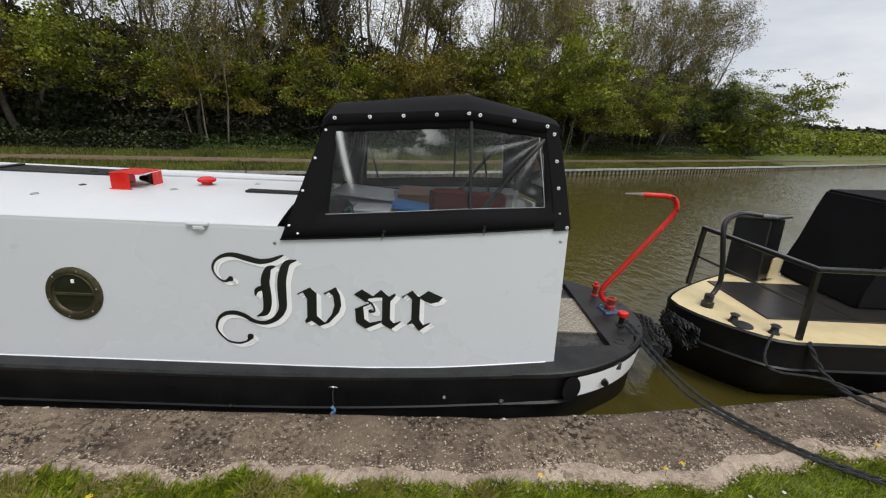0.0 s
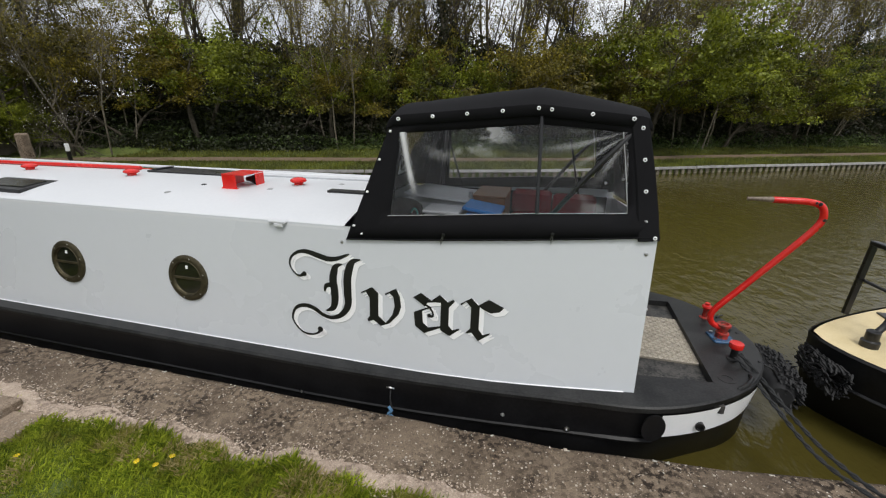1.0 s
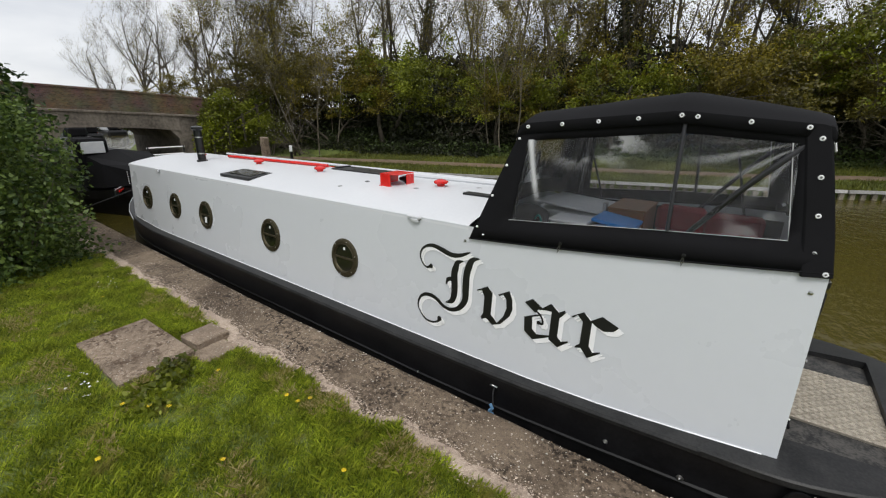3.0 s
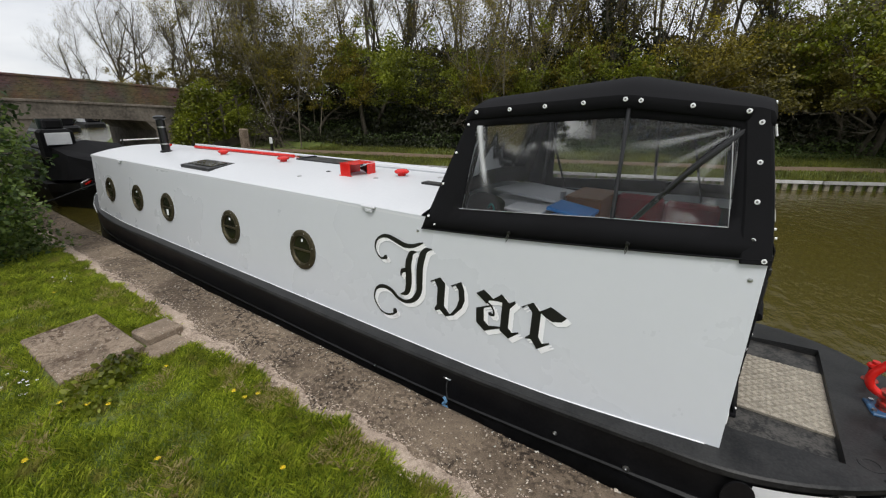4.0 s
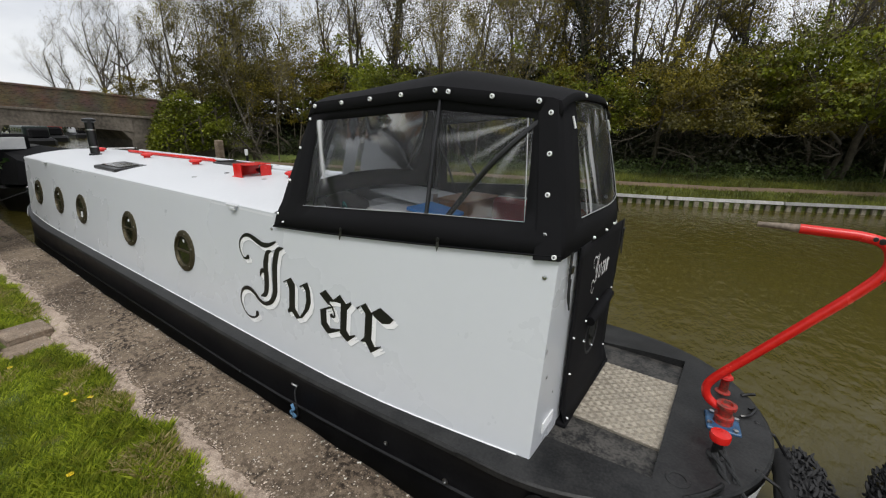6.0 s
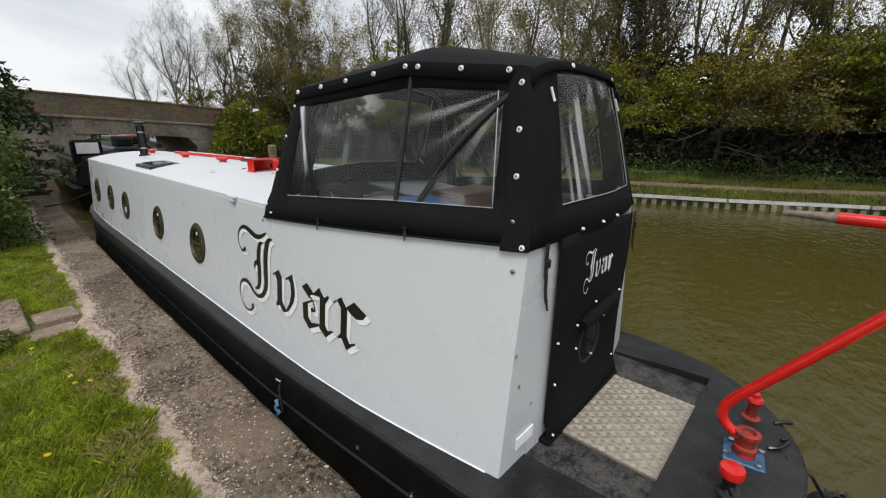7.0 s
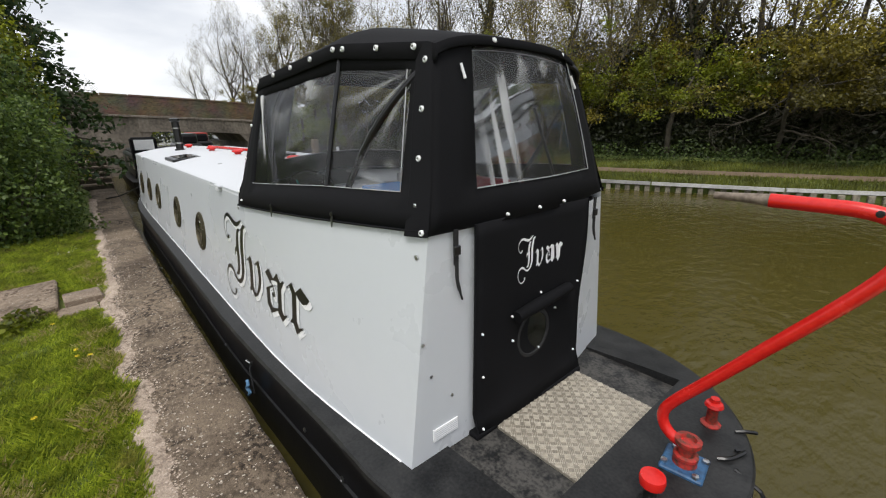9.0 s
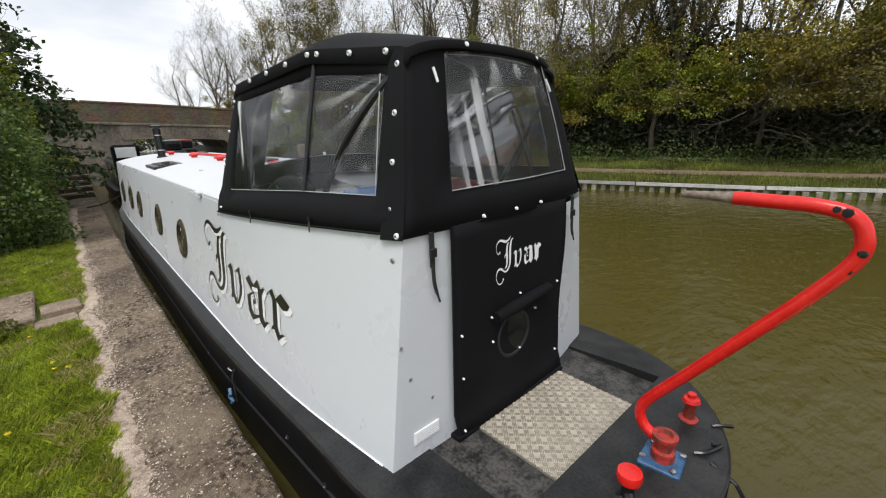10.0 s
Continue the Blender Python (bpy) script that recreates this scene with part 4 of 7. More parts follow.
def side_point(x, z, s=1, out=0.0):
    """A point of the canopy's side: it leans in towards the roof and narrows aft."""
    low = 1.45 + 0.075 * (x + 1.12)
    t = (z - low) / (2.33 - low)
    w0 = cabin_half(min(x, 0.95), low) - 0.010 - 0.012 * smooth_step(0, 0.9, x)
    w1 = float(np.interp(x, (-0.8, -0.07, 0.16, 0.5, 0.78), (0.705, 0.655, 0.638, 0.588, 0.556)))
    w = w0 + (w1 - w0) * t + 0.006 * math.sin(math.pi * min(1, max(0, t)))
    if z < rail(x) + 0.05:
        w = max(w, cabin_half(x, z) + (0.012 if x < 0.9 else 0.006) - s * (C - CAN))
    return Vector((x - (FAR_SET * smooth_step(-0.5, 0.95, x) if s < 0 else 0), CAN - s * (w + out), z))


def front_x(z):
    return -1.13 + 0.33 * (z - 1.44) / 0.87


def back_x(z):
    return 0.985 - 0.15 * max(0, (z - 1.56) / 0.75) ** 1.2


def build_canopy():
    # side panels: frame of canvas round the window
    for s in (1, -1):
        def P(u, v, out=0.0, s=s):
            """u 0 front to 1 back, v 0 bottom to 1 top."""
            low = 1.45 + 0.155 * u
            top0 = canopy_z(-0.80 + 1.62 * u) + 0.01
            z = low + (top0 - low) * v
            x = front_x(z) + (back_x(z) - front_x(z)) * u
            return side_point(x, z, s, out)
        u0, u1, v0, v1 = 0.12, 0.905, 0.20, 0.858
        us = [0, 0.04, 0.08, u0] + [u0 + (u1 - u0) * k / 14 for k in range(1, 14)] + [u1, 0.94, 0.97, 1.0]
        vs = [0, 0.1, v0] + [v0 + (v1 - v0) * k / 8 for k in range(1, 8)] + [v1, 0.95, 1.0]
        def uu(u, v):
            """The window's front edge runs close to the panel's slanting front edge."""
            t = min(1, max(0, (v - v0) / (v1 - v0)))
            left, right = 0.129 - 0.067 * t, 0.905 + 0.017 * t
            if u <= u0:
                return u / u0 * left
            if u >= u1:
                return right + (u - u1) / (1 - u1) * (1 - right)
            return left + (u - u0) / (u1 - u0) * (right - left)
        bm = bmesh.new()
        g = [[bm.verts.new(P(uu(u, v), v)) for v in vs] for u in us]
        for i in range(len(us) - 1):
            for j in range(len(vs) - 1):
                if us[i] >= u0 - 1e-6 and us[i + 1] <= u1 + 1e-6 and vs[j] >= v0 - 1e-6 and vs[j + 1] <= v1 + 1e-6:
                    continue
                bm.faces.new((g[i][j], g[i + 1][j], g[i + 1][j + 1], g[i][j + 1]))
        side = part("side_panel", bm, CANVAS, canopy, "black canvas side curtain", smooth=True)
        solid(side, 0.006)
        # clear pane with creases running from the aft corner
        bm = bmesh.new()
        n, m = 110, 60
        def crease(a, b):
            d = (1 - a) * 1.0 + (1 - b) * 0.9
            w = 0.003 * math.sin(22 * (b - 0.9 * a) + 2.0 * noise.noise((a * 3, b * 3, 5 + s))) * math.exp(-3.2 * abs((a - 0.78) + 0.15)) * (0.4 + b)
            w += 0.012 * math.exp(-((b - (1 - 4.2 * a)) / 0.10) ** 2) * (a < 0.3)
            return w + 0.004 * noise.noise((a * 3, b * 2, s)) + 0.0012 * noise.noise((a * 12, b * 7, s))
        g = [[bm.verts.new(P(uu(u0 + (u1 - u0) * i / n, v0 + (v1 - v0) * j / m) + 0.016 * (i / n - 0.5), v0 - 0.008 + (v1 - v0 + 0.016) * j / m, -0.004 + crease(i / n, j / m))) for j in range(m + 1)] for i in range(n + 1)]
        for i in range(n):
            for j in range(m):
                bm.faces.new((g[i][j], g[i + 1][j], g[i + 1][j + 1], g[i][j + 1]))
        pane = part("window_pane", bm, GLASS, canopy, "creased clear vinyl window", smooth=True)
        def crease_and_sheen(a, b):
            """Whitened creases and sky reflections painted white: a fold at the front corner, a fan at the aft corner,
            a smear by the stay.
            """
            n1 = noise.noise((a * 5, b * 5, 3 + s))
            front = math.exp(-((a - 0.13 * (1 - b) - 0.012) / 0.011) ** 2) * smooth_step(0.2, 0.5, b) * (0.75 + 0.3 * n1)
            c, r = math.atan2(1.02 - b, (1.02 - a) * 2.2), math.hypot(1.02 - b, (1.02 - a) * 1.6)
            rays = max(0, math.sin(c * 19 + 1.5 * noise.noise((c * 4, r * 2, 1))) + 0.35 * noise.noise((c * 8, r * 5, 4)) - 0.15)
            fan = 0.32 * rays * math.exp(-((r - 0.25) / 0.32) ** 2) * smooth_step(0.08, 0.3, c) * (0.6 + 0.8 * max(0, noise.noise((a * 6, b * 7, 8)) + 0.3))
            smear = 0.34 * smooth_step(0.0, 0.35, noise.noise((a * 11 + b * 4, b * 5, 2)) + 0.4 * noise.noise((a * 34, b * 20, 2))) * smooth_step(0.10, 0.22, a) * smooth_step(0.56, 0.40, a) * smooth_step(0.55, 0.95, b)
            low = 0.2 * smooth_step(0.1, 0.35, noise.noise((a * 14, b * 6, 12))) * smooth_step(0.7, 0.95, a) * smooth_step(0.5, 0.1, b)
            return 0.015 + (front + fan + smear + low if s > 0 else 0.2 * fan)
        set_crease_sheen(pane, [crease_and_sheen(i / n, j / m) for i in range(n + 1) for j in range(m + 1)])
        # pale welded edge round the pane
        edge = [P(u0 + (u1 - u0) * k / 10, v0, 0.003) for k in range(11)] + [P(u1, v0 + (v1 - v0) * k / 6, 0.003) for k in range(1, 7)]
        part("weld", tube(edge, 0.0025, 5), VINYL_EDGE, pane)
        # stay bar behind the pane, at the peak
        part("mullion", tube([P(0.622, 0.2, 0.002), P(0.612, 0.6, 0.002), P(0.604, 0.92, 0.002)], 0.012, 8), BLACK, side, smooth=True)
        # studs along the roof seam and down the aft edge
        for u in (0.032, 0.172, 0.31, 0.45, 0.59, 0.64, 0.795, 0.945):
            stud(P(u, 0.972, 0.034), (0, -s, 0.15), side)
        for v in (0.905, 0.645, 0.385, 0.13, -0.005):
            stud(P(0.957 + 0.02 * v if v > 0 else 0.985, v, 0.012), (0, -s, 0.1), side)
        for v in (0.88, 0.66, 0.40, 0.12):
            stud(P(0.012, v, 0.008), (-0.5, -s, 0.1), side, 0.009)
        stud(P(0.05, 0.05, 0.008), (0, -s, 0.1), side, 0.007)
        # elastic toggles hooked on the cabin side
        for u in (0.335, 0.68):
            a, b = P(u, 0.045, 0.012), P(u, -0.035, 0.008)
            tog = part("toggle", tube([a, a + (b - a) * 0.5 + Vector((0.006, 0, 0)), b, a + (b - a) * 0.5 - Vector((0.008, 0, 0)), a], 0.0035, 6), STEEL_DARK, side, smooth=True)
            part("toggle_eye", lathe([(0.012, 0), (0.012, -0.006), (0, -0.008)], a, "y", 10), BLACK, tog)
        # hem and overlapping aft strip
        strip = bmesh.new()
        rows = [[strip.verts.new(P(u, v, o)) for u, o in ((0.935, 0.004), (0.94, 0.011), (0.995, 0.011), (1.0, 0.004))] for v in (-0.03, 0.25, 0.5, 0.75, 0.99)]
        for a, b in zip(rows, rows[1:]):
            for i in range(3):
                strip.faces.new((a[i], a[i + 1], b[i + 1], b[i]))
        part("strip", strip, CANVAS, side, smooth=True)
        part("hem", tube([P(k / 16, 0.0, 0.003) for k in range(17)], 0.006, 6), CANVAS, side, smooth=True)
    # roof: crowned sheet that folds over the seam
    bm = bmesh.new()
    rows = []
    xs = [-0.86, -0.84, -0.80, -0.5, -0.2, 0.05, 0.13, 0.19, 0.3, 0.5, 0.7, 0.80, 0.845, 0.862]
    for i, x in enumerate(xs):
        e = canopy_z(min(0.8, max(-0.82, x)))
        drop = {0: 0.10, 1: 0.035, len(xs) - 1: 0.05, len(xs) - 2: 0.014}.get(i, 0)
        crown = canopy_crown(x)
        w = side_point(min(x, 0.84), 2.33).y
        half = CAN - w + 0.012
        set_back = FAR_SET * smooth_step(-0.5, 0.95, x)
        row = [bm.verts.new((x, CAN - half - 0.016, e - 0.055 - drop * 0.4))]
        for k in range(-9, 10):
            q = k / 9
            row.append(bm.verts.new((x - set_back * max(0, q) ** 1.5, CAN + half * q, e + crown * (1 - abs(q) ** 4) + 0.012 - drop - 0.004 * math.sin(x * 9) * (1 - abs(q)))))
        row.append(bm.verts.new((x - set_back, CAN + half + 0.016, e - 0.055 - drop * 0.4)))
        rows.append(row)
    for a, b in zip(rows, rows[1:]):
        for i in range(len(a) - 1):
            bm.faces.new((a[i], b[i], b[i + 1], a[i + 1]))
    top = part("canopy_roof", bm, CANVAS, canopy, "taut black canvas roof with raised middle hoop", smooth=True)
    solid(top, 0.006)
    # back and front panels with a window each
    for back in (True, False):
        def Q(a, v, out=0.0, back=back):
            """a -1 near side to 1 far side, v 0 bottom to 1 top."""
            top_z = (canopy_z(0.8) if back else canopy_z(-0.82)) + canopy_crown(0.8 if back else -0.82) * (1 - abs(a) ** 4)
            low = 1.588 if back else roof_z(-1.1, CAN + a * 0.85) + 0.005
            z = low + (top_z - low) * v
            x = back_x(z) + out + 0.018 * (1 - a * a) - FAR_SET * max(0, a) ** 1.5 if back else front_x(z) - out - 0.02 * (1 - a * a)
            edge = side_point(back_x(z) if back else front_x(z), min(z, 2.34), 1)
            return Vector((x, CAN + a * (CAN - edge.y), z))
        a0, a1, v0, v1 = -0.655, 0.76, 0.205, 0.945
        as_ = [-1, -0.93, -0.8, a0] + [a0 + (a1 - a0) * k / 8 for k in range(1, 8)] + [a1, 0.8, 0.93, 1]
        vs = [0, 0.12, v0] + [v0 + (v1 - v0) * k / 6 for k in range(1, 6)] + [v1, 1]
        bm = bmesh.new()
        g = [[bm.verts.new(Q(a, v)) for v in vs] for a in as_]
        for i in range(len(as_) - 1):
            for j in range(len(vs) - 1):
                if as_[i] >= a0 - 1e-6 and as_[i + 1] <= a1 + 1e-6 and vs[j] >= v0 - 1e-6 and vs[j + 1] <= v1 + 1e-6:
                    continue
                bm.faces.new((g[i][j], g[i + 1][j], g[i + 1][j + 1], g[i][j + 1]))
        end = part("back_curtain" if back else "front_curtain", bm, CANVAS, canopy, "black canvas end curtain", smooth=True)
        solid(end, 0.006)
        bm = bmesh.new()
        n, m = 150, 40
        def fold(a, b):
            return 0.007 * math.sin(30 * a + 3 * b + 2 * noise.noise((a * 2, b * 2, 9))) * math.exp(-((a - 0.18) / 0.16) ** 2) * (1.1 - b) + 0.006 * noise.noise((a * 4, b * 3, 11))
        g = [[bm.verts.new(Q(a0 - 0.01 + (a1 - a0 + 0.02) * i / n, v0 - 0.01 + (v1 - v0 + 0.02) * j / m, -0.004 + fold(i / n, j / m))) for j in range(m + 1)] for i in range(n + 1)]
        for i in range(n):
            for j in range(m):
                bm.faces.new((g[i][j], g[i + 1][j], g[i + 1][j + 1], g[i][j + 1]))
        pane = part("window_pane", bm, GLASS, canopy, "creased clear vinyl window", smooth=True)
        # White streaks on the back pane: sky sheen along folds, painted as colour.
        def sheen_streaks(a, b):
            n1 = noise.noise((a * 22 + b * 3, b * 1.0, 6))
            return 0.02 if not back else 0.03 + 0.45 * smooth_step(0.08, 0.34, n1) * math.exp(-((a - 0.17 - 0.06 * b) / 0.11) ** 2) * smooth_step(0.95, 0.6, b) + 0.25 * smooth_step(0.15, 0.4, noise.noise((a * 9, b * 6, 7))) * smooth_step(0.6, 0.95, b)
        set_crease_sheen(pane, [sheen_streaks(i / n, j / m) for i in range(n + 1) for j in range(m + 1)])
        part("weld", tube([Q(a0 + (a1 - a0) * k / 8, v0, 0.003) for k in range(9)] + [Q(a1, v0 + (v1 - v0) * k / 6, 0.003) for k in range(1, 7)], 0.0025, 5), VINYL_EDGE, pane)
        if back:
            for a in (-0.43, 0.62):
                stud(Q(a, 0.975, 0.014), (1, 0, 0.2), end, 0.011)
            for a in (-0.40, -0.08, 0.22):
                stud(Q(a, 0.035, 0.012), (1, 0, 0), end, 0.008)
            for a in (-0.76, 0.78):
                part("strap_tab", tube([Q(a - 0.02, 0.86, 0.010), Q(a + 0.015, 0.78, 0.012)], 0.006, 6), SHADOW_WHITE, end)


def set_crease_sheen(pane, values):
    """How much white the vinyl carries, creases and painted sky reflections, vertex by vertex."""
    att = pane.data.attributes.new("crease", "FLOAT", "POINT")
    att.data.foreach_set("value", values)


def stud(at, normal, parent, r=0.0128):
    """A press stud: chrome ring, pale cap with a dark slot."""
    n = Vector(normal).normalized()
    turn = Matrix.Translation(at) @ n.to_track_quat("Z", "Y").to_matrix().to_4x4()
    bm = lathe([(r, -0.006), (r, 0.002), (r * 0.75, 0.006), (r * 0.45, 0.004), (0, 0.005)], (0, 0, 0), "z", 14)
    bmesh.ops.transform(bm, matrix=turn, verts=bm.verts)
    s = part("stud", bm, SHADOW_WHITE, parent, "pale press stud", smooth=True)
    if r > 0.012:
        bm = lathe([(r * 0.42, 0.0045), (r * 0.3, 0.008), (0, 0.009)], (0, 0, 0), "z", 8)
        bmesh.ops.transform(bm, matrix=turn, verts=bm.verts)
        part("stud_cap", bm, STEEL_DARK, s, smooth=True)


def solid(ob, thick):
    """Gives a cloth sheet its thickness, inwards."""
    mod = ob.modifiers.new("thickness", "SOLIDIFY")
    mod.thickness, mod.offset = thick, -1


STEEL_DARK = mat("dark_steel", (0.10, 0.10, 0.10), (0.2, 0.2, 0.2), rough=0.4, metal=0.9, bump=0.05)
VINYL_EDGE = mat("vinyl_edge", (0.35, 0.36, 0.37), (0.5, 0.5, 0.5), rough=0.3, bump=0.05)
build_canopy()


def build_door_flap():
    """The canvas curtain that closes the doorway, with the boat's name and a rolled porthole cover."""
    flap = empty("door_curtain", (1.02, CAN, 0.52), "black canvas door curtain lettered in white", "curtain")
    bm = bmesh.new()
    n, m = 14, 16
    def F(a, v, out=0.0):
        z = 0.525 + 1.075 * v
        y = 3.185 + 0.89 * a + (0.012 * math.sin(9 * v + 1) if a > 0.95 else 0)
        return Vector((0.990 + out + 0.007 * math.sin(5 * a + 2 * v) + 0.035 * max(0, 0.1 - v) / 0.1 * (1 if v < 0.1 else 0), y, z))
    g = [[bm.verts.new(F(i / n, j / m)) for j in range(m + 1)] for i in range(n + 1)]
    for i in range(n):
        for j in range(m):
            bm.faces.new((g[i][j], g[i + 1][j], g[i + 1][j + 1], g[i][j + 1]))
    solid(part("cloth", bm, CANVAS, flap, smooth=True), 0.005)
    part("foot_skirt", box(0.965, 1.035, 3.17, 4.09, 0.502, 0.532, 0.006), CANVAS, flap)
    for name, shapes in zip(("letter_i", "letter_v", "letter_a", "letter_r"), letter_shapes()):
        bm = letter_mesh(shapes, lambda u, v: F(0.335 + u * 0.255, 0.68 + v * 0.31, 0.008))
        part(name, bm, SHADOW_WHITE, flap, "small white blackletter character")
    ring = lathe([(0.115, 0.0), (0.12, 0.006), (0.135, 0.006), (0.14, 0.0)], F(0.50, 0.37, 0.006), "x", 32, caps=False)
    part("porthole_seam", ring, RUBBER, flap, "clear round vinyl porthole", smooth=True)
    part("porthole_pane", lathe([(0.118, 0), (0.0, 0.003)], F(0.50, 0.37, 0.005), "x", 28), PORT_GLASS, flap, smooth=True)
    part("rolled_cover", tube([F(0.30, 0.52, 0.03), F(0.5, 0.535, 0.036), F(0.82, 0.55, 0.03)], [0.03, 0.034, 0.03], 12), CANVAS, flap, "rolled-up canvas porthole cover", smooth=True)
    for a, v in ((0.56, 0.575), (0.29, 0.52), (0.72, 0.45), (0.30, 0.39), (0.56, 0.27), (0.06, 0.28), (0.04, 0.02), (0.05, 0.50), (0.95, 0.55), (0.96, 0.12)):
        stud(F(a, v, 0.008), (1, 0, 0), flap, 0.0062)
    part("hem", tube([F(0.0, k / 10, 0.002) for k in range(11)], 0.006, 6), CANVAS, flap, smooth=True)
    part("hem", tube([F(1.0, k / 10, 0.002) for k in range(11)], 0.006, 6), CANVAS, flap, smooth=True)


build_door_flap()
for y, z0, drop in ((3.08, 1.575, 0.30), (4.16, 1.575, 0.24)):
    s = empty("strap", (1.01, y, z0), "black webbing strap with buckle hanging from canopy", "strap", "canopy straps")
    part("webbing", box(0.985, 0.991, y - 0.013, y + 0.013, z0 - drop * 0.45, z0 + 0.02, 0.001), RUBBER, s)
    part("buckle", box(0.988, 1.002, y - 0.018, y + 0.018, z0 - 0.09, z0 - 0.05, 0.003), BLACK, s)
    part("tail", tube(spline([(0.992, y, z0 - drop * 0.4), (0.992, y + 0.004, z0 - drop * 0.7), (0.994, y + 0.03, z0 - drop)], 5), [0.008] * 8 + [0.005] * 3, 6), RUBBER, s, smooth=True)

# ---- inside the steering well ----
WOOD = mat("varnished_wood", (0.20, 0.085, 0.03), (0.32, 0.15, 0.06), rough=0.4, scale=4, fine=50, bump=0.1)
RED_CLOTH = mat("dark_red_cushion", (0.20, 0.010, 0.016), (0.28, 0.018, 0.026), rough=0.85, scale=10, fine=200, bump=0.3)
GREY_PLASTIC = mat("pale_grey_plastic", (0.58, 0.59, 0.60), (0.68, 0.69, 0.69), rough=0.45, bump=0.04)
BLUE_BRIGHT = mat("bright_blue_plastic", (0.03, 0.26, 0.75), (0.04, 0.32, 0.82), rough=0.4, bump=0.04)
INNER = mat("dark_cockpit_lining", (0.03, 0.032, 0.035), (0.05, 0.052, 0.055), rough=0.7, bump=0.1)

part("well_sole", box(-1.0, 0.95, C - 0.84, C + 0.84, 0.43, 0.46, 0.002), INNER, boat, "dark cockpit floor")
bm = bmesh.new()
rows = [[bm.verts.new((x, C + cabin_half(x, z) - 0.03, z)) for z in (0.46, 1.0, 1.55)] for x in (-1.0, -0.4, 0.2, 0.6, 0.82)]
for a, b in zip(rows, rows[1:]):
    for i in range(2):
        bm.faces.new((a[i], b[i], b[i + 1], a[i + 1]))
solid(part("inner_lining", bm, INNER, boat, "dark grey inner side"), 0.01)
bm = bmesh.new()
rows = [[bm.verts.new((x, C - cabin_half(x, z) + 0.02, z)) for z in (0.46, 1.0, 1.55)] for x in (-1.0, -0.4, 0.2, 0.6, 0.94)]
for a, b in zip(rows, rows[1:]):
    for i in range(2):
        bm.faces.new((a[i], b[i], b[i + 1], a[i + 1]))
solid(part("inner_lining", bm, INNER, boat, "dark grey inner side"), 0.01)
part("cabin_bulkhead", box(-1.06, -1.02, C - 0.86, C + 0.86, 0.45, 1.53, 0.003), WHITE, boat, "white bulkhead at the cabin's end")
worktop = empty("instrument_locker", (-0.7, 3.95, 0.46), "pale grey locker with hinged lid in steering well", "locker")
part("carcass", box(-0.98, -0.43, 3.64, 4.30, 0.46, 1.56, 0.01), GREY_PLASTIC, worktop)
part("lid", box(-0.99, -0.40, 3.62, 4.31, 1.585, 1.61, 0.008, pose(0, 0, 0, -3, 4, 0)), GREY_PLASTIC, worktop)
part("latch", box(-0.42, -0.39, 3.75, 3.82, 1.54, 1.66, 0.004), STEEL, worktop)
tub = empty("storage_tub", (-0.6, 3.48, 0.46), "white storage tub standing in steering well", "tub")
part("tub_body", box(-0.72, -0.42, 3.35, 3.60, 0.46, 1.54, 0.02), GREY_PLASTIC, tub)
part("tub_lid", box(-0.73, -0.41, 3.34, 3.61, 1.54, 1.565, 0.008), SHADOW_WHITE, tub)
crate = empty("crate", (-0.25, 3.6, 0.46), "bright blue plastic crate with sloping lid", "crate")
part("crate_body", box(-0.39, -0.11, 3.46, 3.74, 0.46, 1.53, 0.012), BLUE_BRIGHT, crate)
part("crate_lid", box(-0.41, -0.09, 3.44, 3.76, 1.545, 1.575, 0.006, pose(0, 0, 0, 0, 8, 0)), BLUE_BRIGHT, crate)
locker = empty("cockpit_locker", (-0.25, 4.0, 0.46), "varnished wooden locker in steering well", "locker")
part("locker_body", box(-0.39, -0.10, 3.82, 4.30, 0.46, 1.60, 0.008), WOOD, locker)
part("locker_top", box(-0.40, -0.09, 3.80, 4.31, 1.60, 1.62, 0.006), WOOD, locker)
bench = empty("bench", (0.30, 4.05, 0.46), "cockpit bench with dark red cushions", "bench")
part("bench_base", box(-0.08, 0.75, 3.75, 4.28, 0.46, 1.28, 0.01), WOOD, bench)
part("cushion", box(-0.07, 0.74, 3.74, 4.18, 1.28, 1.42, 0.03), RED_CLOTH, bench, "dark red seat cushion")
part("back_cushion", box(-0.07, 0.30, 4.14, 4.28, 1.40, 1.62, 0.03), RED_CLOTH, bench, "dark red back cushion")
part("back_cushion", box(0.31, 0.70, 4.14, 4.28, 1.40, 1.60, 0.03), RED_CLOTH, bench, "dark red back cushion")
dash = part("dashboard", box(-1.02, -0.74, 2.95, 3.62, 0.46, 1.50, 0.01), INNER, boat, "dark dashboard beside the cabin end")
bag = empty("bag", (-0.86, 3.25, 1.5), "crumpled black bag lying on dashboard", "bag")
bm = bmesh.new()
bmesh.ops.create_icosphere(bm, subdivisions=3, radius=0.15)
for v in bm.verts:
    v.co *= 1 + 0.25 * noise.noise(v.co * 9)
    v.co.x *= 1.1
    v.co.z = max(-0.07, v.co.z * 0.75)
bmesh.ops.translate(bm, verts=bm.verts, vec=(-0.84, 3.25, 1.57))
part("sack", bm, RUBBER, bag, smooth=True)
part("cord", tube(spline([(-0.74, 3.12, 1.60), (-0.70, 3.09, 1.64), (-0.68, 3.10, 1.60), (-0.70, 3.12, 1.56)], 4), 0.007, 6), mat("teal_cord", (0.02, 0.2, 0.18), rough=0.6), bag)
frame_ob = empty("hoop_set", (0, CAN, 1.55), "black tubular hoops that carry the canopy", "frame")
